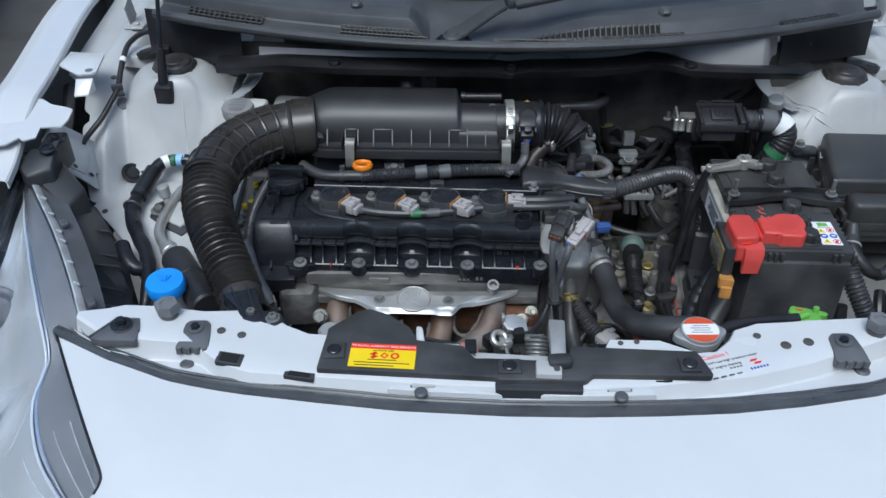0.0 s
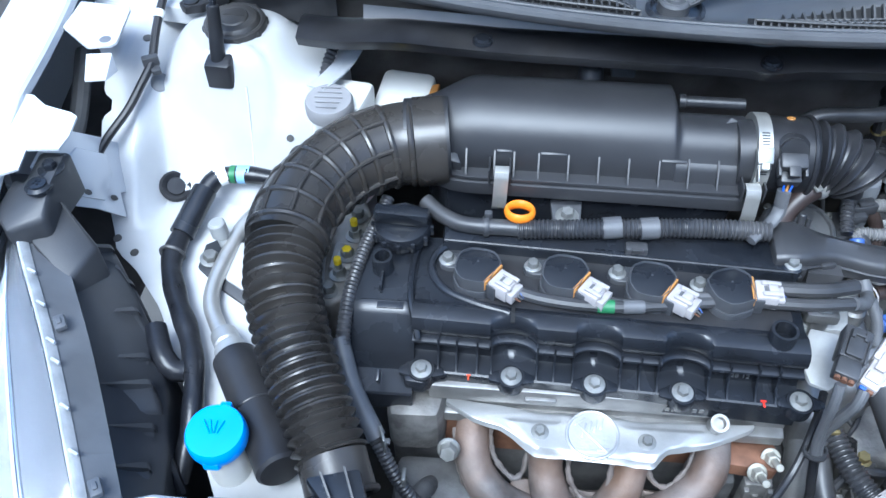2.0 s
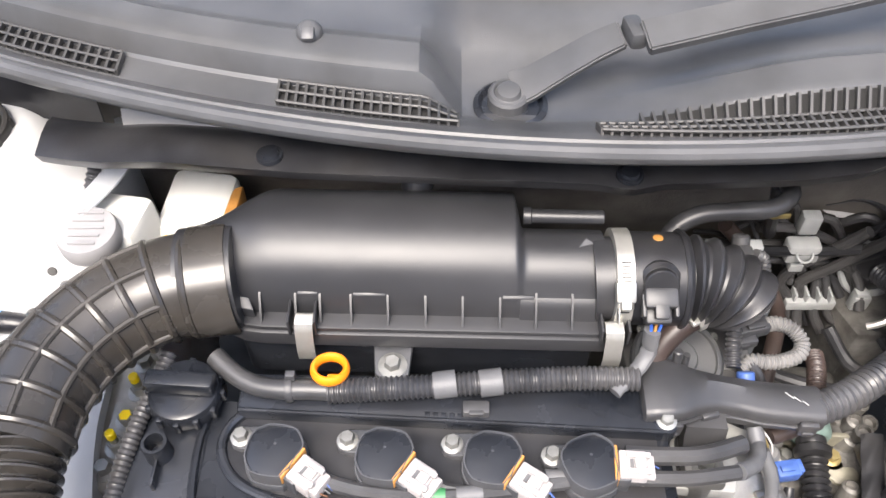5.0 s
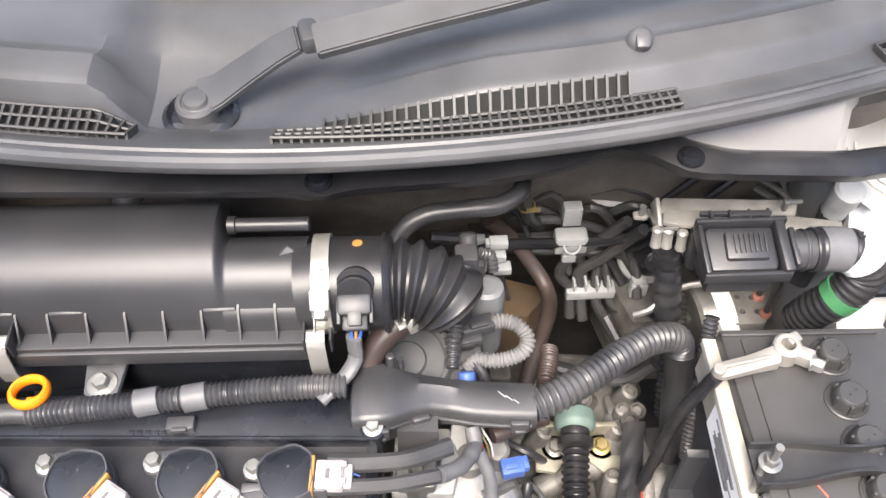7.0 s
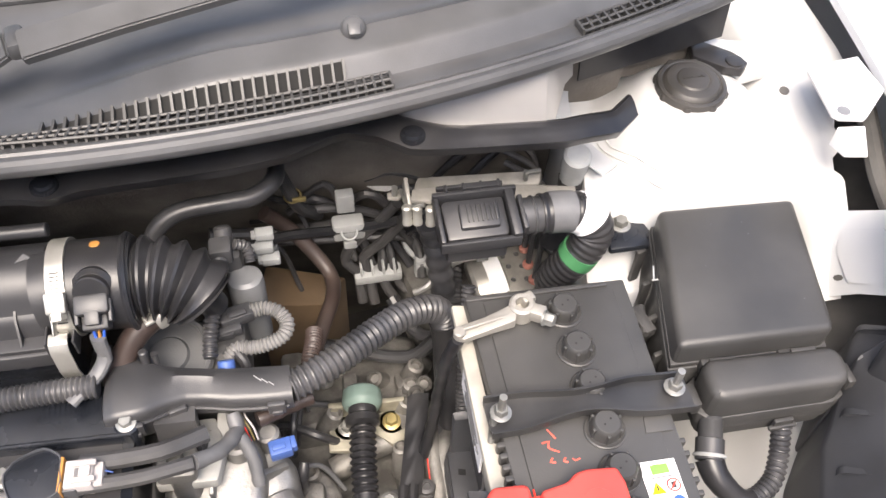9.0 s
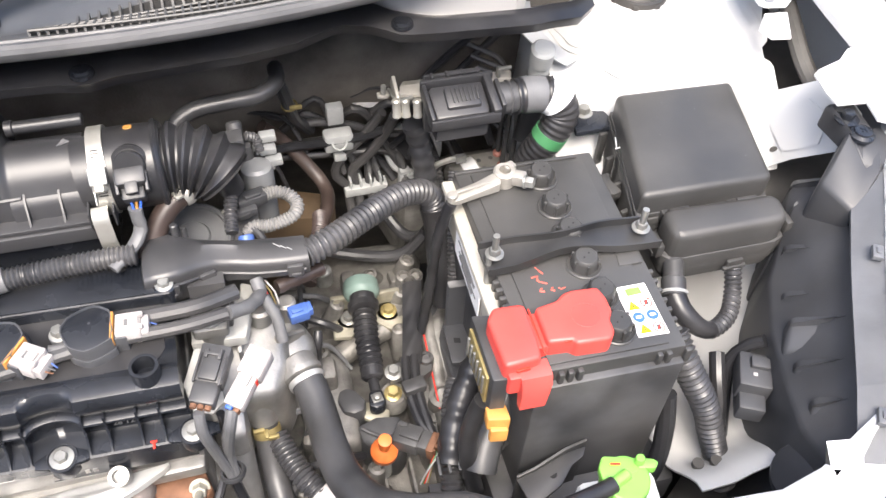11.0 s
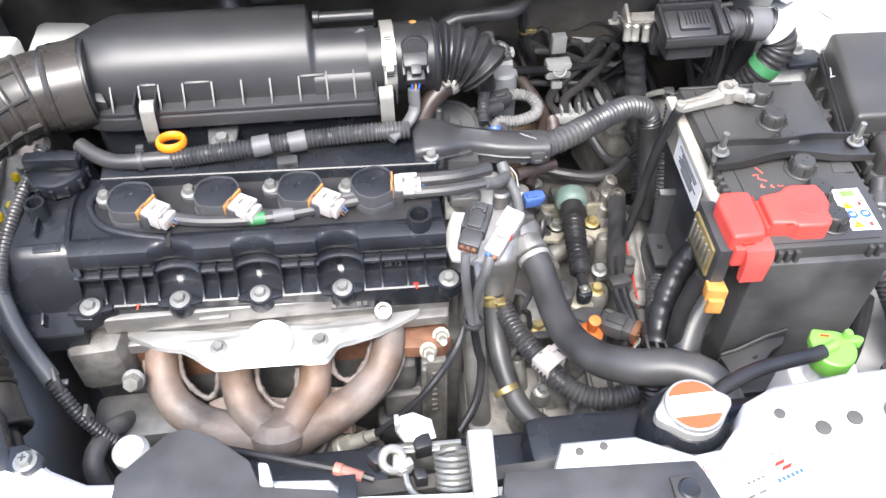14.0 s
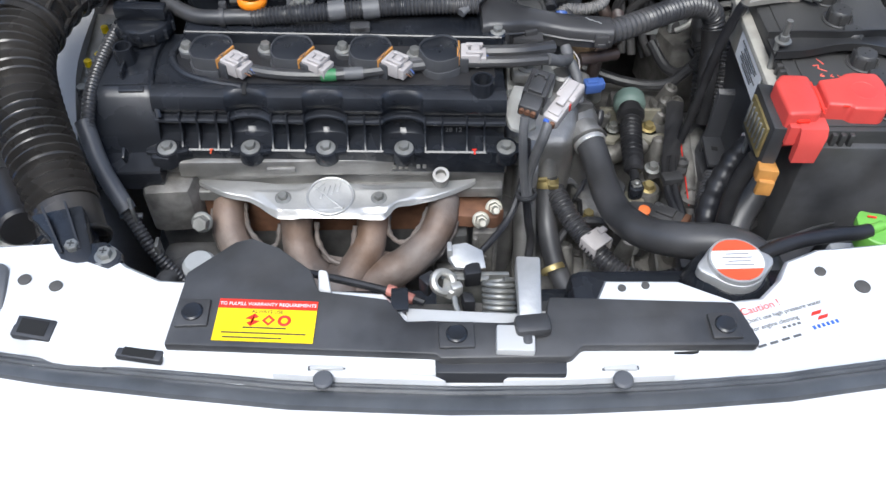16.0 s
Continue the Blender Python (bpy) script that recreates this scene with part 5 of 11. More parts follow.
# ignition coils, one built and three copied
def coil(at, off=(0.031, -0.019), turn=-34):
    c = thing("ignition_coil", at, "black ignition coil with a white plug connector on the cam cover", "ignition coil", "coils on the cam cover")
    x, y, z = at
    def ring_of(k, n=30):
        """A rounded body with a flattened connector side."""
        pts = []
        for i in range(n):
            a = 2 * math.pi * i / n
            r = 0.0235 * (1 - 0.05 * math.cos(4 * a + 0.6)) * min(1.0, 0.80 / max(0.55, math.cos(a + radians(34))))
            if abs(math.sin(2 * a + 0.5)) > 0.97:
                r *= 0.965
            b = a + radians(turn + 34)
            pts.append((x + off[0] + k * r * math.cos(b), y + off[1] + k * r * math.sin(b)))
        return pts
    part("wall", collar(ring_of(1.0), 0.93, z - 0.018, z + 0.0105), COILGREY, c, "grey moulded coil wall")
    part("body", slab(ring_of(0.95), z - 0.018, z + 0.0088, 0.0006), SATIN, c, "black resin face")
    part("skirt", collar(ring_of(1.07), 0.88, z - 0.018, z - 0.004), COILGREY, c)
    part("gate_mark", lathe([(0.0012, 0), (0.0010, 0.0006), (0, 0.0006)], pose(x + off[0], y + off[1] + 0.006, z + 0.0088), 8), COILGREY, c)
    m = pose(x + off[0] + 0.0187 * math.cos(radians(turn)), y + off[1] + 0.0187 * math.sin(radians(turn)), z - 0.002, 0, 0, turn)
    def loc(b):
        bmesh.ops.transform(b, matrix=m, verts=b.verts)
        return b
    part("seal", loc(box((-0.0005, 0.0, 0.0062), (0.0028, 0.029, 0.0120), 0.0008)), COPPERY, c, "orange resin seam")
    part("socket", loc(box((0.005, 0.0, -0.002), (0.012, 0.026, 0.020), 0.002)), COILGREY, c)
    conn = part("connector", loc(join(box((0.0125, 0.0, 0.0030), (0.021, 0.0225, 0.0165), 0.0015), box((0.0165, 0.0066, 0.0122), (0.018, 0.0042, 0.0040), 0.0008), box((0.0165, -0.0066, 0.0122), (0.018, 0.0042, 0.0040), 0.0008), box((0.0255, 0.0, 0.0010), (0.0075, 0.0190, 0.0125), 0.0012), box((0.0175, 0.0, 0.0125), (0.0085, 0.0085, 0.0035), 0.0008))), CONNWHITE, c, "white nylon plug connector")
    part("latch_slot", loc(box((0.0112, 0.0, 0.0116), (0.0030, 0.0070, 0.0008), 0.0)), GREYTAPE, conn)
    for k, mm in enumerate((FLANGE, GREYTAPE, BLUE2)):
        part("wire", loc(tube([(0.0275, -0.0045 + 0.0045 * k, 0.001), (0.0310, -0.004 + 0.004 * k, 0.000), (0.0340, -0.002 + 0.003 * k, -0.003)], 0.0008, 6)), mm, conn)
    part("ear", loft([[(x - 0.0095 * math.cos(q) + dx, y + w * math.sin(q), zz) for q, dx in ((-1.57, 0.016), (-1.57, 0.0), (-0.8, 0.0), (0.0, 0.0), (0.8, 0.0), (1.57, 0.0), (1.57, 0.016))] for zz, w in ((z - 0.016, 0.0100), (z - 0.0068, 0.0100), (z - 0.0060, 0.0092))]), COILGREY, c)
    part("bolt", bolt((x, y, z - 0.006), (0, 0, 1), 0.0060, 0.0065, 1.45), ZINC, c, "zinc flange bolt")
    return c


first = coil((-0.193, 1.048, 0.893))
for x_, y_ in ((-0.108, 1.045), (-0.025, 1.042)):
    copy_thing(first, pose(x_, y_, 0.893))
coil((0.053, 1.032, 0.893), (0.028, -0.012), -3)
# coil wiring along the cover
loom = thing("coil_harness", (-0.02, 1.0, 0.88), "black taped wiring harness feeding the ignition coils", "wiring harness")
part("trunk", tube([(-0.130, 1.013, 0.888), (-0.10, 1.004, 0.887), (-0.06, 0.999, 0.887), (-0.02, 0.999, 0.888), (0.03, 1.005, 0.889), (0.07, 1.010, 0.890), (0.11, 1.012, 0.890), (0.155, 1.012, 0.890), (0.195, 1.018, 0.888)], 0.0062, 10), HOSE, loom)
part("branch", tube([(-0.05, 1.018, 0.889), (-0.03, 1.004, 0.888), (0.0, 1.002, 0.888)], 0.005, 8), HOSE, loom)
part("branch", tube([(0.033, 1.018, 0.889), (0.05, 1.010, 0.889), (0.075, 1.012, 0.890)], 0.005, 8), HOSE, loom)
part("branch", tube([(0.110, 1.033, 0.888), (0.135, 1.031, 0.889), (0.17, 1.032, 0.889), (0.205, 1.044, 0.884)], 0.0075, 10), HOSE, loom)
for (a, b), mm, nm in (((0.0, 0.016), TAPEGREEN, "green tape"), ((-0.0, 0.0), None, "")):
    if mm:
        part("tape", tube([(-0.046, 0.9985, 0.887), (-0.030, 0.9985, 0.8875)], 0.0068, 12), mm, loom, nm)
part("tape", tube([(-0.022, 0.9988, 0.888), (-0.002, 1.0005, 0.888)], 0.0070, 12), GREYTAPE, loom, "grey tape")
part("tape", tube([(0.070, 1.010, 0.890), (0.092, 1.0115, 0.890)], 0.0075, 12), GREYTAPE, loom, "grey tape")
part("tape", tube([(0.046, 1.0125, 0.889), (0.066, 1.0125, 0.889)], 0.0068, 12), GREYTAPE, loom, "grey tape")

# ---- air filter box ----
airbox = thing("air_filter_box", (-0.07, 1.18, 0.90), "black ribbed plastic air filter housing with steel spring clips", "air filter box")


LID_PROF = curve_tab([(1.1345, 0.931, 0), (1.1365, 0.945, 0), (1.1415, 0.958, 0), (1.1500, 0.972, 0), (1.1610, 0.982, 0), (1.1750, 0.989, 0), (1.1920, 0.9925, 0), (1.2100, 0.9910, 0), (1.2250, 0.9850, 0), (1.2350, 0.9740, 0), (1.2400, 0.9600, 0), (1.2410, 0.931, 0)], 44)
NECK_PROF = curve_tab([(1.1330, 0.931, 0), (1.1360, 0.942, 0), (1.1420, 0.953, 0), (1.1500, 0.966, 0), (1.1600, 0.9745, 0), (1.1720, 0.9790, 0), (1.1840, 0.9785, 0), (1.1960, 0.9720, 0), (1.2060, 0.960, 0), (1.2090, 0.931, 0)], 44)


def lid_section(x):
    """Cross-section of the lid: cut corner at the duct end, step down to the outlet at the other."""
    cut = 1 - smoothstep(-0.236, -0.170, x)
    step = smoothstep(0.026, 0.034, x)
    edge = 0.05 * smoothstep(-0.226, -0.236, x)
    out = []
    for p, q in zip(LID_PROF, NECK_PROF):
        y, z = p.x + (q.x - p.x) * step, p.y + (q.y - p.y) * step
        y -= 0.034 * cut * smoothstep(1.16, 1.235, y)
        y += 0.010 * smoothstep(-0.205, -0.236, x) * smoothstep(1.16, 1.135, y)
        z = 0.931 + (z - 0.931) * (1 - 0.16 * cut - edge)
        out.append((x, y - 0.03 * (x + 0.07), z))
    return out


LID_X = [-0.236, -0.235, -0.233, -0.230, -0.225] + [-0.22 + 0.008 * i for i in range(30)] + [0.022, 0.025, 0.0265, 0.028, 0.0295, 0.031, 0.0325, 0.034, 0.037] + [0.042 + 0.008 * i for i in range(8)]
part("lid", loft([lid_section(x) for x in LID_X]), LIDBLACK, airbox, "satin black filter lid", smooth=45)
part("neck_foot", loft([[(x, 1.1300 - 0.03 * x, 0.931), (x, 1.1330 - 0.03 * x, 0.9440), (x, 1.1365 - 0.03 * x, 0.9500), (x, 1.1440 - 0.03 * x, 0.9545), (x, 1.1500 - 0.03 * x, 0.9560), (x, 1.1500 - 0.03 * x, 0.931)] for x in (0.030, 0.034, 0.060, 0.080, 0.094, 0.098)]), LIDBLACK, airbox)
part("outlet", join(cyl((0.090, 1.160, 0.948), (0.118, 1.160, 0.950), 0.0345, 32)), LIDBLACK, airbox)
part("vent_tube", join(cyl((0.036, 1.2010, 0.9800), (0.100, 1.1975, 0.9815), 0.0060, 16, bev=0.001), lathe([(0.0075, 0), (0.0075, 0.006), (0.006, 0.007)], aim((0.034, 1.2011, 0.980), (1, -0.05, 0.02)), 16)), LIDBLACK, airbox, "slim moulded vent pipe")
part("arrow_mark", at_m(three((0.083, 1.171, 0.9805), (1, 0, 0), (0, 1, 0.1)), slab([(-0.006, -0.004), (0.006, -0.001), (0.0, 0.004)], -0.0005, 0.0004)), GREYTAPE, airbox)
# split flange between lid and tray, rounded at the duct end
FLG = [(0.100, 1.1120), (0.100, 1.150), (-0.190, 1.165), (-0.222, 1.160), (-0.222, 1.146), (-0.217, 1.137), (-0.208, 1.1285), (-0.196, 1.1230), (-0.180, 1.1205), (-0.140, 1.1190), (0.0, 1.1150)]
part("flange", join(slab([(x, y + 0.003) for x, y in FLG], 0.9285, 0.9325, 0.0012), slab(FLG, 0.9125, 0.9275, 0.0025)), LIDBLACK, airbox, "moulded split flange")
part("tray", slab([(-0.205, 1.138), (0.094, 1.128), (0.104, 1.20), (0.08, 1.235), (-0.18, 1.245), (-0.23, 1.20)], 0.845, 0.915, 0.006), SATIN, airbox, "lower filter tray")
part("inlet_collar", tube([(-0.200, 1.165, 0.948), (-0.245, 1.160, 0.946)], 0.044, 32), LIDBLACK, airbox)
part("gusset_plate", slab([(-0.214, 1.148), (-0.200, 1.134), (-0.186, 1.1325), (-0.196, 1.152)], 0.931, [0.953, 0.944, 0.942, 0.955], 0.001), LIDBLACK, airbox)
for x_ in (-0.181, -0.152, -0.132, -0.107, -0.077, -0.0465, -0.0165, 0.0135, 0.0425, 0.0715):
    lean = -0.03 * (x_ + 0.07)
    part("rib", prism([(1.1225, 0.9315), (1.1240, 0.9330), (1.1375, 0.9525), (1.1450, 0.9560), (1.1450, 0.9315)], three((x_ - 0.0009, lean, 0), (0, 1, 0), (0, 0, 1)), 0.0018), LIDBLACK, airbox)
for x0_, x1_ in ((-0.150, -0.134), (-0.105, -0.079), (0.0155, 0.0405)):
    part("rib_head", box(((x0_ + x1_) / 2, 1.1395 - 0.03 * ((x0_ + x1_) / 2 + 0.07), 0.9535), (x1_ - x0_, 0.0030, 0.0012), 0.0004, rx=40), LIDBLACK, airbox)
for cx, cy in ((-0.146, 1.117), (0.1045, 1.108)):
    part("spring_clip", sheet(lambda u, v, cx=cx, cy=cy: (cx - 0.0072 + 0.0144 * u + 0.003 * (1 - v) * (1 if cx < 0 else -0.5), cy + lerp_pts([(0, 0.0145), (0.10, 0.0125), (0.16, 0.008), (0.22, 0.0000), (0.30, -0.0035), (0.62, -0.0060), (0.85, -0.0040), (1, 0.0005)], v), lerp_pts([(0, 0.9370), (0.10, 0.9440), (0.16, 0.9470), (0.22, 0.9460), (0.30, 0.9400), (0.62, 0.9150), (0.85, 0.9000), (1, 0.8940)], v)), 4, 26, 0.0014), CLIPSTEEL, airbox, "bright spring steel clip")
    part("clip_guard", join(*[box((cx + s_ * 0.0105, cy + 0.012, 0.938), (0.002, 0.024, 0.018), 0.0005) for s_ in (-1, 1)]), LIDBLACK, airbox)
part("fixing_tab", slab([(-0.089, 1.100), (-0.0815, 1.0945), (-0.0685, 1.0940), (-0.061, 1.099), (-0.058, 1.132), (-0.092, 1.133)], 0.893, 0.898, 0.002), HLGREY, airbox)
part("fixing_bolt", bolt((-0.0745, 1.1075, 0.898), (0, -0.05, 1), 0.0070, 0.007, 1.75), ZINC, airbox, "zinc fixing bolt")
part("rear_boss", join(*[lathe([(0.014, 0), (0.013, 0.012), (0.010, 0.016), (0, 0.016)], aim((bx, 1.240, 0.975), (0, 0.3, 1)), 18) for bx in (-0.055, )]), LIDBLACK, airbox)
part("rear_bracket", join(box((-0.02, 1.252, 0.985), (0.026, 0.012, 0.022), 0.002), bolt((-0.02, 1.246, 0.992), (0, -0.6, 1), 0.006)), HLGREY, airbox)

# intake duct: corrugated rubber from the grille to the filter
duct = thing("intake_duct", (-0.28, 0.95, 0.85), "black ribbed rubber intake duct bent from the crossmember to the filter", "intake duct")
DP = [(-0.228, 1.160, 0.945), (-0.262, 1.152, 0.944), (-0.298, 1.130, 0.942), (-0.326, 1.096, 0.940), (-0.341, 1.055, 0.938), (-0.345, 1.012, 0.934), (-0.338, 0.965, 0.926), (-0.319, 0.915, 0.910), (-0.295, 0.868, 0.892), (-0.273, 0.826, 0.876), (-0.260, 0.796, 0.864)]
upper, lower = DP[:6], DP[5:10]
part("smooth_bend", tube(upper, lambda s: 0.0440 - 0.0050 * s, 32, 0.006), DUCT, duct)
line = smooth_path(upper, 0.002)
acc, nxt = 0.0, 0.012
for p0_, p1_ in zip(line, line[1:]):
    acc += (p1_ - p0_).length
    if acc > nxt and acc < 0.215:
        part("hoop", ring(p1_, p1_ - p0_, 0.0436 - 0.005 * acc / 0.22, 0.0030, 36, 8, 1.2), DUCT, duct)
        nxt += 0.0265
for ang in (20, 62, 104, 146, 188):
    pts = []
    for i_, p1_ in enumerate(line[20:-4:6]):
        k_ = 20 + 6 * i_
        t_ = (line[k_ + 2] - line[k_ - 2]).normalized()
        s_ = t_.cross(V(0, 0, 1)).normalized()
        r_ = 0.0440 - 0.005 * k_ / len(line)
        pts.append(p1_ + r_ * (math.cos(radians(ang)) * s_ + math.sin(radians(ang)) * V(0, 0, 1)))
    part("long_rib", tube(pts, 0.0029, 8, 0.005), DUCT, duct)
part("bellows", tube(lower, lambda s: 0.0345 - 0.0058 * s, 36, 0.0022, 0.0036, 0.0098), DUCT, duct)
part("cuff", join(tube([DP[9], ((DP[9][0] + DP[10][0]) / 2, (DP[9][1] + DP[10][1]) / 2, (DP[9][2] + DP[10][2]) / 2), DP[10]], 0.0300, 32, 0.01), ring(DP[10], V(DP[10]) - V(DP[9]), 0.0300, 0.0030, 32, 8)), DUCT, duct)
part("filter_cuff", tube([(-0.205, 1.164, 0.946), (-0.236, 1.159, 0.945)], 0.0470, 32, 0.01), DUCT, duct)
snorkel = thing("intake_bracket", (-0.25, 0.78, 0.86), "black plastic snorkel bracket bolted to the crossmember", "bracket")
part("funnel", tube([(-0.270, 0.800, 0.866), (-0.258, 0.776, 0.855), (-0.250, 0.757, 0.850)], lambda s: 0.0285 - 0.006 * s, 24, 0.008), SATIN, snorkel)
part("foot", slab([(-0.286, 0.790), (-0.242, 0.802), (-0.226, 0.758), (-0.222, 0.742), (-0.236, 0.736), (-0.252, 0.742), (-0.262, 0.765)], 0.888, [0.908, 0.908, 0.903, 0.900, 0.900, 0.900, 0.904], 0.004), SATIN, snorkel)
part("flange", slab([(-0.236, 0.762), (-0.216, 0.764), (-0.200, 0.752), (-0.198, 0.742), (-0.208, 0.734), (-0.228, 0.742)], 0.894, 0.9005, 0.002), SATIN, snorkel)
for q0, q1 in (((-0.272, 0.790), (-0.250, 0.750)), ((-0.254, 0.796), (-0.236, 0.754))):
    part("fin", slab([(q0[0], q0[1]), (q0[0] + 0.002, q0[1]), (q1[0] + 0.002, q1[1]), (q1[0], q1[1])], 0.89, [0.918, 0.918, 0.904, 0.904]), SATIN, snorkel)
for bx, by in ((-0.242, 0.757), (-0.213, 0.748)):
    part("screw", join(bolt((bx, by, 0.899), (0, 0, 1), 0.0062, 0.006, 1.75)), ZINC, snorkel, "zinc cross-head screw")
    part("screw_slot", join(box((bx, by, 0.9069), (0.006, 0.0012, 0.0008)), box((bx, by, 0.9069), (0.0012, 0.006, 0.0008))), INK, snorkel)

# outlet hose to the throttle
outlet = thing("throttle_hose", (0.16, 1.16, 0.90), "black rubber throttle hose with worm-drive clamp and bellows", "air hose")
part("cuff", join(cyl((0.108, 1.160, 0.950), (0.165, 1.158, 0.950), 0.0385, 32, bev=0.002), ring((0.160, 1.158, 0.950), (1, 0, 0), 0.0385, 0.003, 32, 6)), RUBBER, outlet)
part("bellows", tube([(0.158, 1.158, 0.951), (0.176, 1.157, 0.951), (0.192, 1.154, 0.948), (0.206, 1.149, 0.941), (0.214, 1.144, 0.932)], lambda s: 0.0340 - 0.003 * s, 36, 0.002, 0.0034, 0.0108), RUBBER, outlet)
part("dot", lathe([(0.0042, 0), (0.004, 0.0006), (0, 0.0008)], aim((0.139, 1.1705, 0.9868), (0, 0.25, 1)), 14), COPPERY, outlet, "orange inspection dot")
clampx = part("clamp_band", loft([[(0.1035 + dx, 1.160 + r * math.cos(0.1309 * k), 0.950 + r * math.sin(0.1309 * k)) for k in range(48)] for dx, r in ((0.0, 0.0392), (0.0, 0.0408), (0.0135, 0.0408), (0.0135, 0.0392))]), CLIPSTEEL, outlet, "bright steel worm-drive clamp", smooth=50)
for i in range(15):
    a_ = radians(112 + 4.2 * i)
    part("band_slot", box((0.1102, 1.160 + 0.0409 * math.cos(a_), 0.950 + 0.0409 * math.sin(a_)), (0.0075, 0.0012, 0.0007), rx=math.degrees(a_) - 90), INK, clampx)
part("worm_housing", join(box((0.1095, 1.1260, 0.9745), (0.0155, 0.017, 0.009), 0.002, rx=43), lathe([(0.0062, 0), (0.0066, 0.001), (0.0066, 0.006), (0.005, 0.0075), (0, 0.0075)], aim((0.1095, 1.1215, 0.9690), (0, -0.73, -0.68)), 6), box((0.1045, 1.118, 0.962), (0.0012, 0.022, 0.010), 0.0004, rx=43)), CLIPSTEEL, outlet)
sens = thing("air_flow_sensor", (0.135, 1.12, 0.93), "black sensor with a taped lead plugged into the throttle hose", "sensor")
part("boss", join(cyl((0.138, 1.150, 0.966), (0.137, 1.132, 0.978), 0.0165, 24, bev=0.003), cyl((0.137, 1.134, 0.976), (0.1365, 1.126, 0.9805), 0.0135, 22, bev=0.001)), RUBBER, sens)
part("plug", join(box((0.136, 1.124, 0.968), (0.0260, 0.016, 0.022), 0.003, rx=30), box((0.1355, 1.117, 0.955), (0.0200, 0.013, 0.016), 0.002, rx=30), box((0.136, 1.112, 0.970), (0.0110, 0.014, 0.006), 0.001, rx=30), box((0.1235, 1.119, 0.966), (0.0030, 0.018, 0.010), 0.0008, rx=30), box((0.1485, 1.119, 0.966), (0.0030, 0.018, 0.010), 0.0008, rx=30)), BLACK, sens)
for k, mm in enumerate((INKBLUE, COPPERY, INKBLUE)):
    part("wire", cyl((0.1315 + 0.004 * k, 1.113, 0.950), (0.1320 + 0.0025 * k, 1.109, 0.940), 0.0012, 6), mm, sens)
part("lead", tube([(0.133, 1.111, 0.944), (0.1330, 1.109, 0.934), (0.1330, 1.106, 0.922), (0.126, 1.097, 0.914), (0.115, 1.087, 0.910), (0.104, 1.077, 0.907)], lambda q: 0.0072 - 0.001 * q + 0.0005 * math.sin(q * 40), 12, 0.004, flat=0.75), GREYTAPE, sens, "grey cloth-taped lead")
# dipstick
dip = thing("dipstick", (-0.122, 1.10, 0.88), "orange plastic ring of the oil dipstick", "dipstick")
part("ring", ring((-0.1235, 1.0940, 0.9145), (0.03, 0.16, 1), 0.0132, 0.0030, 36, 10, 1.7), ORANGE, dip)
part("stem", join(box((-0.121, 1.0885, 0.9065), (0.010, 0.007, 0.014), 0.002, rx=12), cyl((-0.121, 1.089, 0.902), (-0.120, 1.089, 0.884), 0.0052, 14, bev=0.001)), ORANGE, dip)

# main loom over the back of the cover
main = thing("main_harness", (0.0, 1.08, 0.89), "black corrugated wiring conduit along the rear of the cam cover", "wiring harness")
part("conduit", tube([(-0.125, 1.080, 0.903), (-0.08, 1.081, 0.906), (-0.03, 1.083, 0.908), (0.03, 1.087, 0.909), (0.08, 1.089, 0.909), (0.125, 1.088, 0.909)], 0.0095, 14, 0.004, 0.0009, 0.0042), CONDUIT, main)
part("breather_hose", tube([(-0.222, 1.113, 0.905), (-0.205, 1.098, 0.902), (-0.185, 1.087, 0.901), (-0.165, 1.083, 0.902), (-0.140, 1.082, 0.903), (-0.120, 1.081, 0.903)], 0.0085, 12), HOSE, main)
for a, b in ((-0.040, -0.022), (-0.003, 0.015)):
    part("tape", tube([(a, 1.0825 + 0.05 * (a + 0.04), 0.908), (b, 1.0835 + 0.05 * (b + 0.04), 0.909)], 0.0112, 16), GREYTAPE, main, "grey tape")
part("saddle", join(box((-0.006, 1.068, 0.893), (0.022, 0.012, 0.016), 0.002), box((-0.006, 1.062, 0.900), (0.012, 0.004, 0.004), 0.001)), BLACK, main, "black harness saddle")
part("hose_clip", join(ring((-0.157, 1.083, 0.902), (1, 0.1, 0), 0.0095, 0.0016, 20, 6, 2.2), box((-0.155, 1.088, 0.914), (0.008, 0.006, 0.008), 0.001)), BLACK, main)

# harness channel: moulded trunking at the gearbox end
chan = thing("harness_channel", (0.21, 1.08, 0.87), "black moulded cable trunking at the gearbox end of the engine", "cable trunking")
TRUNK = [(0.127, 1.0600, 1.0860, 0.8990), (0.1285, 1.0585, 1.0980, 0.9020), (0.136, 1.0580, 1.1120, 0.9045), (0.150, 1.0580, 1.1130, 0.9050), (0.160, 1.0600, 1.1100, 0.9035), (0.175, 1.0675, 1.1060, 0.8990), (0.190, 1.0715, 1.1040, 0.8955), (0.205, 1.0705, 1.1025, 0.8925), (0.225, 1.0665, 1.1000, 0.8905), (0.250, 1.0640, 1.0980, 0.8890), (0.270, 1.0630, 1.0965, 0.8880), (0.2785, 1.0630, 1.0960, 0.8875), (0.2800, 1.0640, 1.0950, 0.8860)]
TRUNK = [tuple(lerp_pts([(p[0], p[k]) for p in TRUNK], x) if k else x for k in range(4)) for x in [0.127, 0.1285, 0.131, 0.1335] + [0.136 + 0.004 * i for i in range(36)]]
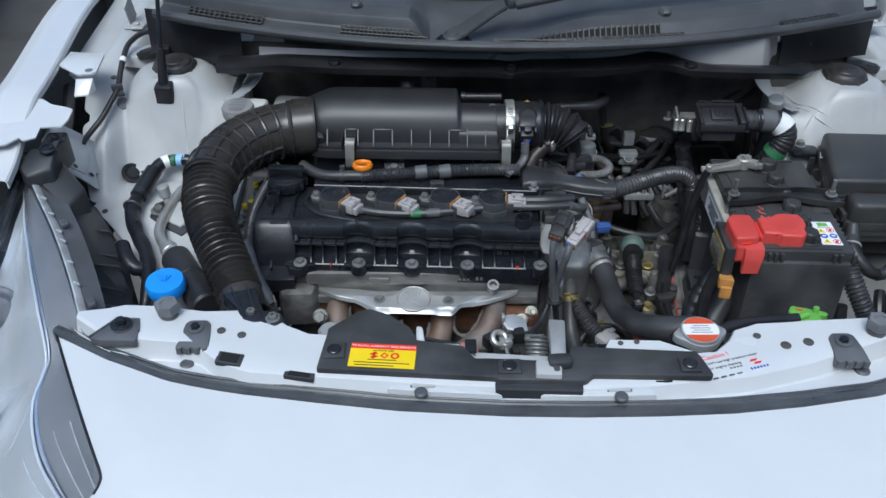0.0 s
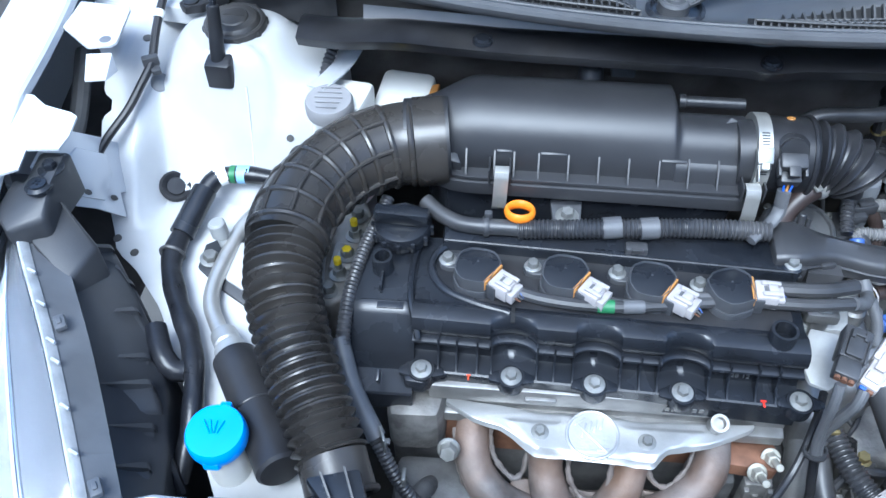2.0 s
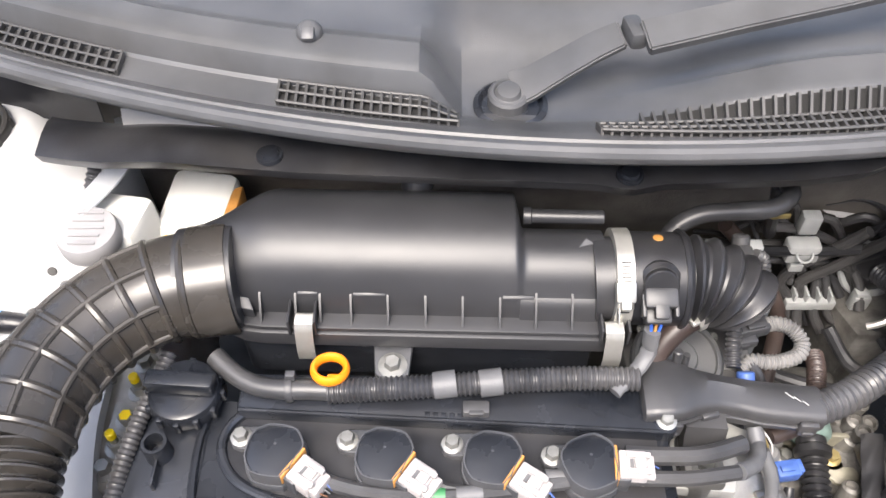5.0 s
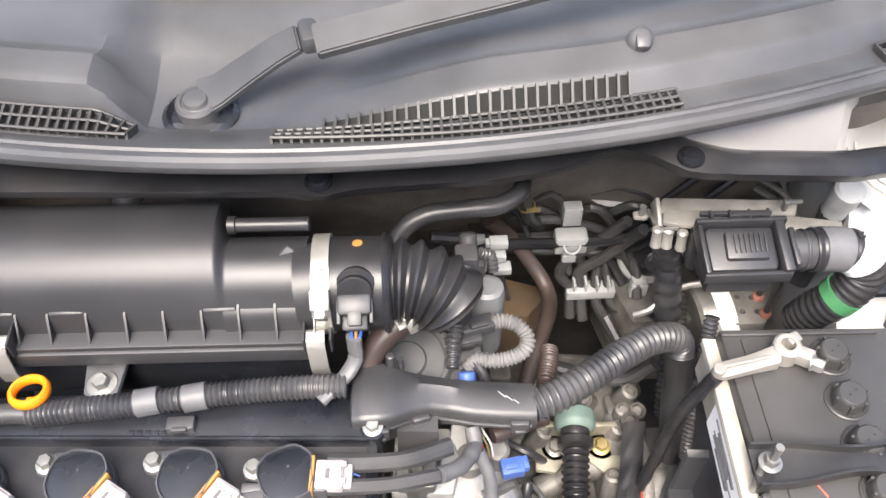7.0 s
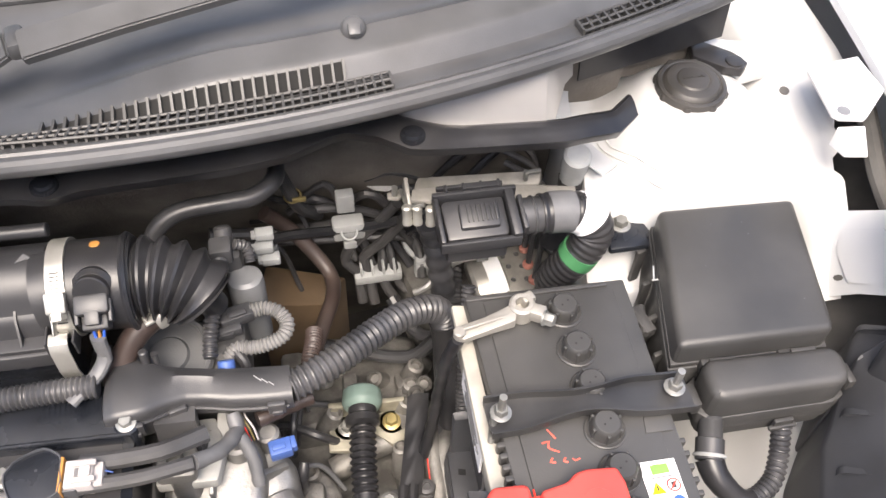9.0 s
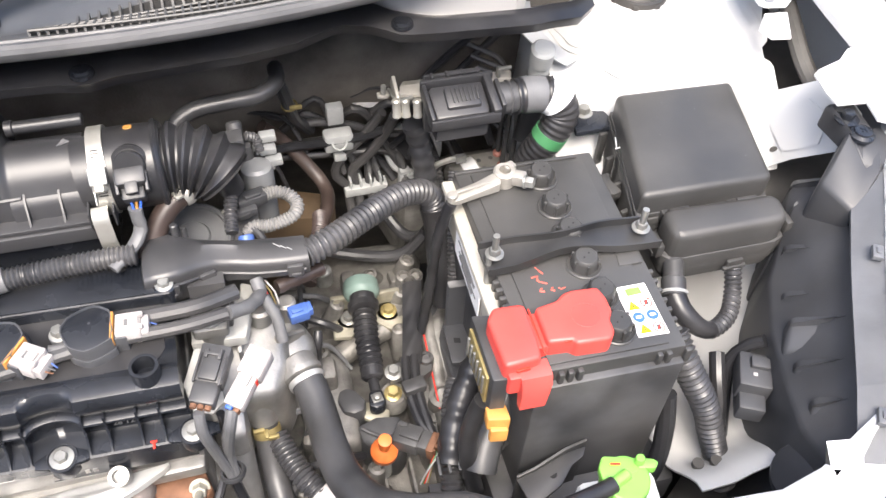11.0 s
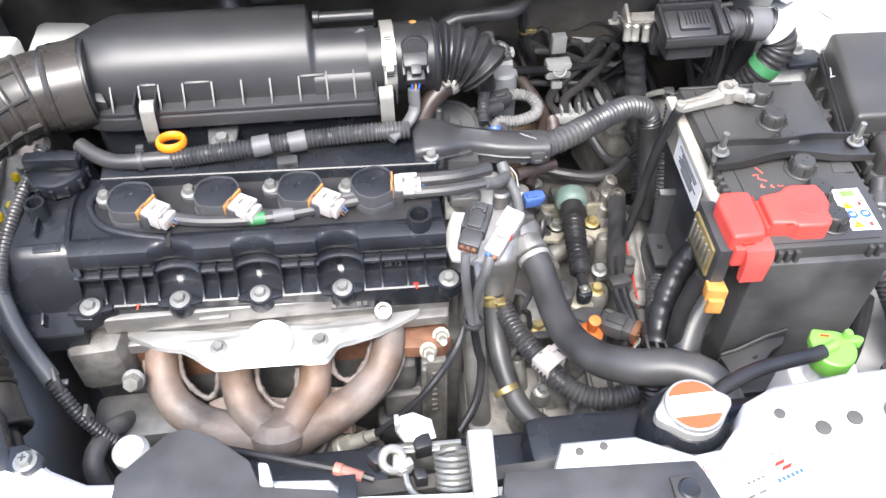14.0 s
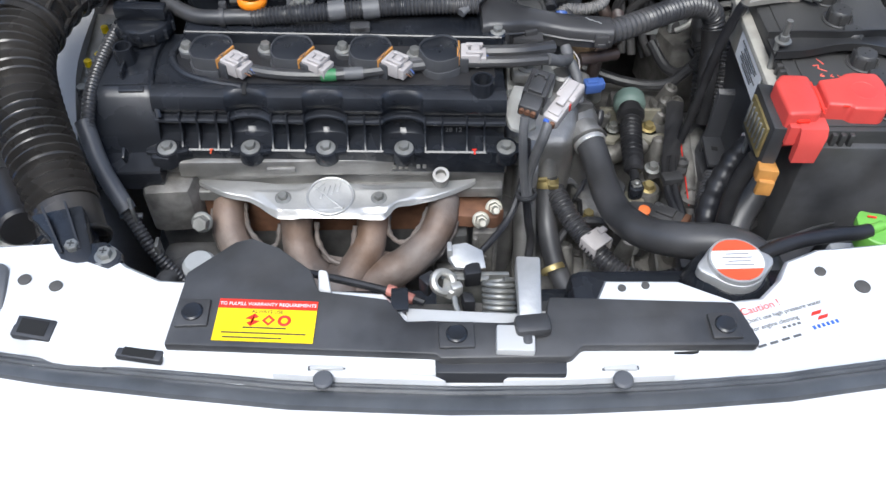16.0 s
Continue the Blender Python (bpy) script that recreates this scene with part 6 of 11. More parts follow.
part("trunking", loft([[(x, f + 0.002, 0.866), (x, f, z - 0.012), (x, f, z - 0.0045), (x, f + 0.002, z - 0.001), (x, f + 0.006, z + 0.0008), (x, f + (b - f) * 0.42, z + 0.0022), (x, f + (b - f) * 0.60, z + 0.0030 + 0.0025 * smoothstep(0.172, 0.186, x) * smoothstep(0.225, 0.205, x)), (x, b - 0.006, z + 0.0012), (x, b - 0.001, z - 0.002), (x, b, z - 0.006), (x, b, 0.866)] for x, f, b, z in TRUNK]), TRUNKING, chan, "dusty black moulded trunking", smooth=40)
part("seam_lip", tube([(x, f - 0.0008, z - 0.0125) for x, f, b, z in TRUNK[2:-1:2]], 0.0016, 6, 0.006), TRUNKING, chan)
for sx, sy, sz, rz_ in ((0.150, 1.0565, 0.888, 0), (0.183, 1.0690, 0.882, 14), (0.262, 1.0620, 0.878, -3)):
    part("snap", join(box((sx, sy - 0.0015, sz), (0.015, 0.005, 0.015), 0.0015, rz=rz_), box((sx, sy - 0.0042, sz - 0.004), (0.009, 0.003, 0.005), 0.001, rz=rz_)), TRUNKING, chan)
part("peg", join(cyl((0.160, 1.109, 0.898), (0.160, 1.112, 0.914), 0.0040, 12, bev=0.001), cyl((0.168, 1.110, 0.896), (0.168, 1.112, 0.908), 0.0028, 10)), TRUNKING, chan)
part("scuff", join(*[cyl((0.246 + 0.006 * k, 1.086 - 0.004 * k, 0.8922), (0.252 + 0.005 * k, 1.080 - 0.003 * k, 0.8922), 0.0005, 5) for k in range(3)]), GREYCAP, chan)
part("leg", loft([[(0.163, y, z), (0.196, y - 0.002, z), (0.196, y + 0.012, z), (0.163, y + 0.014, z)] for y, z in ((1.0590, 0.884), (1.0560, 0.870), (1.0500, 0.858), (1.0460, 0.850))]), TRUNKING, chan)
part("foot", slab([(0.160, 1.040), (0.196, 1.037), (0.200, 1.066), (0.163, 1.070)], 0.842, 0.8505, 0.002), TRUNKING, chan)
part("foot_bolt", bolt((0.182, 1.0515, 0.8505), (0, -0.05, 1), 0.0078, 0.007, 1.65), ZINC, chan, "zinc flange bolt")
part("foot_plate", join(slab([(0.155, 1.026), (0.206, 1.022), (0.214, 1.052), (0.206, 1.082), (0.160, 1.084)], 0.830, 0.8415, 0.003), slab([(0.204, 1.058), (0.228, 1.056), (0.232, 1.080), (0.208, 1.086)], 0.815, [0.838, 0.830, 0.838, 0.846], 0.003)), CASTPALE, chan, "pale cast bracket foot")
part("conduit", tube([(0.274, 1.0785, 0.877), (0.300, 1.0890, 0.878), (0.328, 1.106, 0.876), (0.356, 1.125, 0.872), (0.385, 1.143, 0.866), (0.408, 1.153, 0.856), (0.422, 1.157, 0.840), (0.428, 1.152, 0.815)], 0.0130, 18, 0.004, 0.0012, 0.0062), CONDUIT, chan)


part("sheath", tube([(0.429, 1.156, 0.824), (0.430, 1.146, 0.805), (0.426, 1.128, 0.780), (0.424, 1.110, 0.750), (0.424, 1.100, 0.72)], lambda s: 0.0185 - 0.008 * s, 12, 0.006), RUBBER, chan, "black taped harness sheath")
part("drop_loom", tube([(0.452, 1.170, 0.86), (0.446, 1.150, 0.835), (0.440, 1.125, 0.80), (0.436, 1.105, 0.77), (0.434, 1.09, 0.74)], 0.0065, 10, 0.004, 0.0009, 0.0045), CONDUIT, chan)
# ---- battery side ----
battery = thing("battery", (0.50, 0.99, 0.70), "black lead-acid car battery with vent plugs and dusty lid", "battery")
BP = [(0.434, 0.872), (0.570, 0.866), (0.580, 1.118), (0.438, 1.124)]
part("case", slab(BP, 0.68, 0.889, 0.003), BLACK, battery, "black battery case")
part("lid", slab([(0.435, 0.879), (0.571, 0.873), (0.583, 1.121), (0.435, 1.127)], 0.882, 0.905, 0.003), BOX, battery, "dusty black battery lid")
for i in range(9):
    part("lid_rib", box((0.573 + 0.0005 * i, 0.872 + 0.011 * i, 0.892), (0.006, 0.0045, 0.018), 0.001), BOX, battery)
    part("lid_rib", box((0.4325 + 0.0001 * i, 0.915 + 0.0095 * i, 0.897), (0.007, 0.0050, 0.014), 0.0012), BOX, battery)
    if i < 3 or i > 6:
        part("lid_rib", box((0.456 + 0.0085 * i + (0.030 if i > 6 else 0), 0.8765 - 0.0005 * i, 0.895), (0.0052, 0.006, 0.015), 0.0012), BOX, battery)
for i in range(5):
    part("lid_rib", box((0.5765 + 0.0008 * i, 1.040 + 0.012 * i, 0.897), (0.006, 0.0045, 0.010), 0.001), BOX, battery)
part("lid_step", slab([(0.447, 0.884), (0.556, 0.879), (0.569, 1.110), (0.450, 1.116)], 0.9045, 0.9068, 0.0012), BOX, battery)
part("corner_notch", slab([(0.548, 0.968), (0.571, 0.967), (0.572, 0.988), (0.552, 0.989)], 0.9062, 0.9078, 0.0006), BOX, battery)
for y_ in (1.093, 1.053, 1.015, 0.977, 0.940, 0.903):
    x_ = 0.5165
    plug_ = part("vent_plug", lathe([(0.0172, 0.0), (0.0172, 0.0016), (0.0160, 0.0024), (0.0142, 0.0012), (0.0128, 0.0012), (0.0122, 0.0100), (0.0112, 0.0135), (0.0098, 0.0148), (0, 0.0150)], pose(x_, y_, 0.9066), 26), BOX, battery, "round black vent plug", smooth=40)
    for k in range(6):
        part("plug_notch", box((x_ + 0.0124 * math.cos(k * 1.047 + y_ * 40), y_ + 0.0124 * math.sin(k * 1.047 + y_ * 40), 0.9135), (0.0026, 0.0026, 0.0120), 0.0006, rz=math.degrees(k * 1.047 + y_ * 40)), BOX, plug_)
    for k in (-1, 1):
        part("plug_dot", lathe([(0.0009, 0), (0.0009, 0.0003), (0, 0.0003)], pose(x_ + 0.003 * k, y_ + 0.002 * k, 0.9216), 8), HOLESHADE, plug_)
part("label", slab([(0.532, 0.890), (0.560, 0.888), (0.562, 0.944), (0.533, 0.945)], 0.9066, 0.9074), PAPER, battery, "white warning label")
def label_at(a, b):
    return (0.5335 + a * 0.0275 + 0.0005 * b, 0.8905 + b * 0.053)
part("label_mark", join(box((*label_at(0.5, 0.88), 0.9077), (0.014, 0.0075, 0.0006)), box((*label_at(0.42, 0.92), 0.9079), (0.005, 0.004, 0.0006))), GREEN, battery, "green print")
for a_, b_, mm in ((0.26, 0.60, YELLOW), (0.26, 0.12, YELLOW)):
    cx, cy = label_at(a_, b_)
    part("label_mark", slab([(cx - 0.0058, cy - 0.0040), (cx + 0.0058, cy - 0.0045), (cx, cy + 0.0055)], 0.9074, 0.9078), mm, battery)
    part("label_mark", slab([(cx - 0.0007, cy - 0.0020), (cx + 0.0007, cy - 0.0020), (cx + 0.0007, cy + 0.0022), (cx - 0.0007, cy + 0.0022)], 0.9078, 0.9080), INK, battery)
for a_, b_ in ((0.74, 0.62), (0.74, 0.10)):
    cx, cy = label_at(a_, b_)
    part("label_mark", join(ring((cx, cy, 0.9076), (0, 0, 1), 0.0050, 0.0006, 22, 4), box((cx, cy, 0.9077), (0.010, 0.0010, 0.0004), 0, rz=45)), STICKRED, battery)
    part("label_mark", box((cx, cy, 0.90755), (0.0035, 0.0050, 0.0004)), INK, battery)
for a_, b_ in ((0.26, 0.36), (0.74, 0.36)):
    cx, cy = label_at(a_, b_)
    part("label_mark", lathe([(0.0054, 0.9074), (0.0054, 0.9078), (0, 0.9078)], pose(cx, cy, 0), 22), INKBLUE, battery)
    part("label_mark", box((cx, cy, 0.9079), (0.0050, 0.0028, 0.0003)), PAPER, battery)
part("print_bar", box((*label_at(0.5, 0.76), 0.9076), (0.018, 0.0010, 0.0003)), GREYTAPE, battery)
for pts in ([(0.4715, 0.986), (0.4760, 0.977)], [(0.4640, 0.975), (0.4700, 0.9755), (0.4685, 0.9705), (0.4760, 0.9655)], [(0.4690, 0.9615), (0.4665, 0.9585), (0.4705, 0.9575)], [(0.4790, 0.9600), (0.4770, 0.9575), (0.4800, 0.9560)], [(0.4845, 0.9585), (0.4860, 0.9565), (0.4900, 0.9575)]):
    part("chalk_mark", tube([(x, y, 0.9068) for x, y in pts], lambda q: 0.0011 + 0.0003 * math.sin(q * 25), 6, 0.002, flat=0.6), CHALK, battery, "red grease-pencil mark")
part("moulded_line", box((0.50, 1.118, 0.906), (0.13, 0.003, 0.003), 0.001, rz=-2), BOX, battery)

hold = thing("battery_clamp", (0.508, 0.998, 0.905), "black steel battery hold-down bar with two threaded studs", "battery clamp")
def bar_section(u):
    x = 0.426 + 0.168 * u
    y = 1.0005 - 0.006 * u
    half = 0.0150 - 0.0065 * math.sin(math.pi * min(1, max(0, (u - 0.12) / 0.66))) ** 2
    rise = 0.0060 * math.sin(math.pi * u) ** 2
    lip = 0.0080
    z = 0.9105 + rise
    return [(x, y - half - 0.0014, z - 0.001), (x, y - half - 0.0014, z + lip), (x, y - half + 0.0006, z + lip), (x, y - half + 0.001, z + 0.002), (x, y + half - 0.001, z + 0.002), (x, y + half - 0.0006, z + lip + 0.002), (x, y + half + 0.0014, z + lip + 0.002), (x, y + half + 0.0014, z - 0.001)]
part("bar", loft([bar_section(i / 44) for i in range(45)]), BAR, hold, "bent black steel channel")
for sx, sy in ((0.436, 1.000), (0.580, 0.997)):
    part("stud", join(cyl((sx, sy, 0.915), (sx, sy, 0.945), 0.0032, 10), bolt((sx, sy, 0.920), (0, 0, 1), 0.0058, 0.006, 1.5)), ZINC, hold, "zinc stud and nut")
part("long_rod", cyl((0.430, 0.998, 0.92), (0.418, 0.955, 0.74), 0.003, 10), ZINC, hold, "zinc tie rod")
guard = thing("battery_guard", (0.425, 1.0, 0.70), "white heat guard plate beside the battery", "battery guard")
part("plate", join(slab([(0.421, 0.925), (0.425, 0.925), (0.432, 1.125), (0.428, 1.125)], 0.845, 0.890), slab([(0.4165, 0.900), (0.430, 0.900), (0.437, 1.126), (0.424, 1.128)], 0.885, 0.892, 0.002)), GUARD, guard)
part("label", slab([(0.4195, 0.985), (0.4212, 0.985), (0.4250, 1.070), (0.4233, 1.070)], 0.850, 0.884, 0.0), PAPER, guard, "white printed label")
for i in range(6):
    part("print_bar", box((0.4218, 1.028 - 0.004 * (i % 2), 0.878 - 0.004 * i), (0.0030, 0.060 - 0.012 * (i % 3), 0.0012), 0, rz=-2.4), GREYTAPE, guard)
tray_b = thing("battery_tray", (0.51, 0.99, 0.66), "black plastic battery tray with a bent steel strap", "battery tray")
part("tray", slab([(0.41, 0.845), (0.60, 0.840), (0.61, 1.14), (0.41, 1.145)], 0.655, 0.70, 0.006), BLACK, tray_b)
part("strap", join(slab([(0.423, 0.853), (0.427, 0.830), (0.436, 0.826), (0.461, 0.836), (0.478, 0.852), (0.491, 0.857), (0.496, 0.865), (0.475, 0.864), (0.443, 0.856)], 0.764, [0.766, 0.767, 0.767, 0.768, 0.769, 0.772, 0.774, 0.772, 0.768], 0.0008), slab([(0.423, 0.853), (0.443, 0.856), (0.475, 0.864), (0.496, 0.865), (0.496, 0.868), (0.475, 0.867), (0.443, 0.859), (0.423, 0.856)], 0.700, [0.770, 0.772, 0.778, 0.785, 0.785, 0.778, 0.772, 0.770], 0.0008)), BAR, tray_b, "bent dark steel strap")
part("strap_hole", lathe([(0.004, 0), (0.004, 0.0008), (0, 0.0008)], pose(0.457, 0.848, 0.7683), 12), HOLESHADE, tray_b)
for i in range(2):
    part("post", box((0.409 + 0.0 * i, 0.90 + 0.2 * i, 0.60), (0.02, 0.03, 0.12), 0.003), BLACK, tray_b)

neg = thing("negative_terminal", (0.47, 1.09, 0.905), "pale cast negative terminal clamp with cable", "battery terminal")
part("clamp", join(lathe([(0.0115, 0.0), (0.0115, 0.015), (0.0095, 0.017), (0.006, 0.017), (0.006, 0.006), (0, 0.006)], pose(0.479, 1.097, 0.908), 22), box((0.490, 1.089, 0.918), (0.016, 0.012, 0.013), 0.002, rz=-30), box((0.486, 1.104, 0.918), (0.012, 0.010, 0.012), 0.002, rz=20)), CREAM, neg)
part("lever", join(slab([(0.419, 1.076), (0.424, 1.0745), (0.450, 1.0795), (0.470, 1.0825), (0.474, 1.096), (0.468, 1.0985), (0.446, 1.0930), (0.420, 1.0880)], 0.911, [0.9165, 0.9165, 0.9185, 0.9215, 0.9225, 0.9225, 0.9185, 0.9170], 0.0015), box((0.446, 1.0862, 0.9195), (0.046, 0.0030, 0.0035), 0.001, rz=10), cyl((0.4205, 1.081, 0.908), (0.4205, 1.081, 0.921), 0.0055, 12, bev=0.001)), CREAM, neg, "pale cast lever")
part("nut", bolt((0.495, 1.083, 0.918), (0.7, -0.6, 0.2), 0.0060, 0.008, 1.2), ZINC, neg)
part("cable", tube([(0.419, 1.078, 0.912), (0.414, 1.079, 0.895), (0.410, 1.084, 0.86), (0.407, 1.088, 0.81), (0.402, 1.085, 0.76), (0.392, 1.075, 0.71)], lambda s: 0.0058 + 0.0006 * math.sin(s * 50), 12), RUBBER, neg, "black taped earth cable")

pos = thing("positive_terminal_cover", (0.45, 0.89, 0.905), "red plastic cover over the positive battery terminal", "terminal cover")
part("cover", join(slab([(0.405, 0.880), (0.437, 0.881), (0.4405, 0.900), (0.4415, 0.935), (0.438, 0.938), (0.414, 0.940), (0.405, 0.929)], 0.884, 0.926, 0.004, 3),
                   slab([(0.434, 0.894), (0.452, 0.894), (0.452, 0.930), (0.434, 0.930)], 0.896, 0.9185, 0.0015),
                   slab([(0.447, 0.8935), (0.4685, 0.8915), (0.470, 0.8865), (0.500, 0.8840), (0.5065, 0.891), (0.5070, 0.904), (0.5125, 0.911), (0.5130, 0.926), (0.510, 0.9385), (0.487, 0.941), (0.4775, 0.9395), (0.470, 0.9335), (0.4485, 0.9305)], 0.893, 0.926, 0.0035, 3),
                   slab([(0.408, 0.874), (0.444, 0.872), (0.444, 0.884), (0.408, 0.886)], 0.892, 0.914, 0.002),
                   loft([[(0.4175, y0, z), (0.4400 + 0.004 * w, y0 - 0.001, z), (0.4400 + 0.004 * w, y1, z), (0.4175, y1, z)] for y0, y1, z, w in ((0.8655, 0.872, 0.8755, 0), (0.8655, 0.876, 0.895, 0.4), (0.8675, 0.880, 0.906, 0.9), (0.8715, 0.884, 0.9135, 1), (0.877, 0.886, 0.915, 1))])), RED, pos)
part("circle_mark", ring((0.488, 0.912, 0.9258), (0, 0, 1), 0.0125, 0.0004, 28, 4), RED, pos)
for hc, hs in (((0.466, 0.8925, 0.9235), (0.009, 0.003, 0.0018)), ((0.421, 0.8795, 0.9165), (0.012, 0.003, 0.0025))):
    part("hinge_slot", box(hc, hs, 0.0005), STICKRED, pos)
part("joint_line", box((0.4440, 0.911, 0.9188), (0.0014, 0.048, 0.0012), 0.0004, rz=-2), STICKRED, pos)
link = thing("fuse_link_block", (0.40, 0.89, 0.83), "clear-fronted fuse link block with an orange tab on the battery", "fuse block")
part("body", slab([(0.398, 0.860), (0.412, 0.858), (0.416, 0.925), (0.400, 0.928)], 0.852, 0.908, 0.002), BLACK, link)
part("window", slab([(0.3955, 0.868), (0.3985, 0.868), (0.4000, 0.920), (0.397, 0.921)], 0.862, 0.900, 0.001), BRASSY, link, "amber fuse window")
for i in range(6):
    part("fuse_leg", box((0.3950, 0.874 + 0.008 * i, 0.882), (0.002, 0.003, 0.026), 0.0005), ZINC, link)
part("orange_tab", join(slab([(0.394, 0.850), (0.414, 0.846), (0.414, 0.862), (0.396, 0.864)], 0.846, 0.862, 0.002), slab([(0.396, 0.845), (0.412, 0.842), (0.412, 0.850), (0.397, 0.852)], 0.832, 0.850, 0.002)), COPPERY, link, "orange locking tab")
part("wire", tube([(0.398, 0.872, 0.858), (0.392, 0.872, 0.835), (0.388, 0.872, 0.80), (0.390, 0.868, 0.75), (0.398, 0.86, 0.70)], 0.009, 12), RUBBER, link, "black sleeved cables")

link.location += V(-0.002, 0.020, 0.0)

# fuse boxes
fuse = thing("fuse_box", (0.69, 1.09, 0.80), "large dusty black under-bonnet fuse box with a flat lid", "fuse box")
FP = [(0.596, 1.030), (0.737, 1.024), (0.770, 1.172), (0.634, 1.180)]
def inset(poly, k):
    cx, cy = sum(p[0] for p in poly) / len(poly), sum(p[1] for p in poly) / len(poly)
    return [(cx + (x - cx) * k, cy + (y - cy) * k) for x, y in poly]
part("lid", slab(FP, 0.885, 0.925, 0.007, 3), BOX, fuse, "flat rounded lid")
part("base", slab(inset(FP, 1.02), 0.79, 0.890, 0.004), BOX, fuse)
part("rim", slab(inset(FP, 1.035), 0.884, 0.892, 0.002), BOX, fuse)
part("ear", join(slab([(0.588, 1.165), (0.640, 1.165), (0.630, 1.205), (0.596, 1.210)], 0.885, 0.891, 0.003)), SATIN, fuse, "fixing ear")
part("ear_bolt", bolt((0.608, 1.194, 0.891), (0, 0, 1), 0.0068, 0.007, 1.5), ZINC, fuse)
for k in (0.25, 0.75):
    part("latch", box((0.596 + 0.141 * k, 1.026 - 0.006 * k, 0.895), (0.022, 0.008, 0.014), 0.002, rz=-2), BOX, fuse)
for k, (lx, ly) in enumerate(((0.638, 1.0235), (0.712, 1.0205))):
    part("catch_frame", join(box((lx, ly, 0.890), (0.022, 0.004, 0.0035), 0.0008, rz=-2), box((lx, ly, 0.903), (0.022, 0.004, 0.0035), 0.0008, rz=-2), box((lx - 0.0095, ly, 0.8965), (0.003, 0.004, 0.014), 0.0008, rz=-2), box((lx + 0.0095, ly, 0.8965), (0.003, 0.004, 0.014), 0.0008, rz=-2)), BOX, fuse)
for k in range(4):
    part("wall_rib", box((0.5955 + 0.0085 * k, 1.050 + 0.038 * k, 0.862), (0.010, 0.005, 0.046), 0.0015, rz=14), BOX, fuse)
part("wall_hinge", join(box((0.592, 1.085, 0.884), (0.012, 0.030, 0.012), 0.002, rz=14), cyl((0.589, 1.070, 0.886), (0.596, 1.100, 0.886), 0.004, 10)), BOX, fuse)
part("lid_lip", slab(inset(FP, 1.018), 0.894, 0.8985, 0.0015), BOX, fuse)
rngf = random.Random(5)
for k in range(5):
    part("dust_speck", lathe([(0.0005 + 0.0003 * rngf.random(), 0), (0.0004, 0.0003), (0, 0.0003)], pose(rngf.uniform(0.625, 0.735), rngf.uniform(1.045, 1.160), 0.9249), 7), GREYTAPE, fuse)
part("scratch", join(cyl((0.603, 1.105, 0.9195), (0.607, 1.118, 0.921), 0.0008, 6), cyl((0.601, 1.104, 0.9195), (0.606, 1.103, 0.921), 0.0008, 6)), GREYCAP, fuse)
relay = thing("relay_box", (0.68, 0.99, 0.80), "small black relay box with a rounded lid", "relay box")
RP = [(0.615, 0.993), (0.622, 0.985), (0.728, 0.982), (0.740, 0.987), (0.744, 1.010), (0.736, 1.019), (0.626, 1.026), (0.617, 1.020)]
part("lid", slab(RP, 0.872, 0.908, 0.008, 3), BOX, relay)
part("rim", slab(inset(RP, 1.07), 0.862, 0.876, 0.002), BOX, relay)
part("base", slab(inset(RP, 0.98), 0.842, 0.868, 0.004), BOX, relay)
part("side_latch", join(box((0.609, 1.004, 0.880), (0.008, 0.022, 0.016), 0.002), box((0.606, 1.004, 0.872), (0.005, 0.012, 0.006), 0.001)), BOX, relay)
part("skirt", slab(inset(RP, 1.045), 0.852, 0.862, 0.002), BOX, relay)
part("front_clip", join(box((0.690, 0.979, 0.857), (0.018, 0.004, 0.010), 0.001), box((0.690, 0.977, 0.853), (0.026, 0.004, 0.004), 0.001)), BOX, relay)
part("side_latch", box((0.751, 1.000, 0.878), (0.008, 0.020, 0.020), 0.002), BOX, relay)
part("outlet", join(cyl((0.624, 0.992, 0.872), (0.622, 0.975, 0.852), 0.0105, 14, bev=0.002), cyl((0.622, 0.977, 0.855), (0.616, 0.960, 0.848), 0.0125, 14, bev=0.001)), BLACK, relay)
part("outlet_band", ring((0.6175, 0.964, 0.8495), (-0.3, -0.9, -0.4), 0.0125, 0.0018, 18, 6), GREYCAP, relay)
part("harness", tube([(0.617, 0.962, 0.848), (0.619, 0.948, 0.842), (0.630, 0.935, 0.832), (0.642, 0.930, 0.824), (0.652, 0.931, 0.820)], lambda s: 0.0125 - 0.004 * s, 12), RUBBER, relay, "taped harness elbow")
part("harness", tube([(0.648, 0.930, 0.820), (0.662, 0.934, 0.820), (0.678, 0.945, 0.822), (0.690, 0.965, 0.83), (0.695, 0.985, 0.85)], 0.0085, 12, 0.004, 0.0009, 0.005), CONDUIT, relay)
lamp_loom = thing("lamp_harness", (0.63, 0.86, 0.70), "black corrugated headlamp harness with a square plug beside the battery", "wiring harness")
part("conduit", tube([(0.600, 0.925, 0.84), (0.607, 0.901, 0.82), (0.626, 0.875, 0.78), (0.633, 0.857, 0.75), (0.640, 0.840, 0.72), (0.648, 0.822, 0.69)], lambda s: 0.0145 - 0.003 * s, 14, 0.004, 0.0013, 0.0058), CONDUIT, lamp_loom)
part("branch", tube([(0.655, 0.915, 0.80), (0.648, 0.895, 0.79), (0.645, 0.875, 0.77), (0.640, 0.86, 0.755)], 0.008, 10), RUBBER, lamp_loom)
part("branch", tube([(0.690, 0.90, 0.83), (0.680, 0.905, 0.82), (0.665, 0.905, 0.80), (0.66, 0.89, 0.77), (0.655, 0.86, 0.72)], 0.0065, 10), RUBBER, lamp_loom)
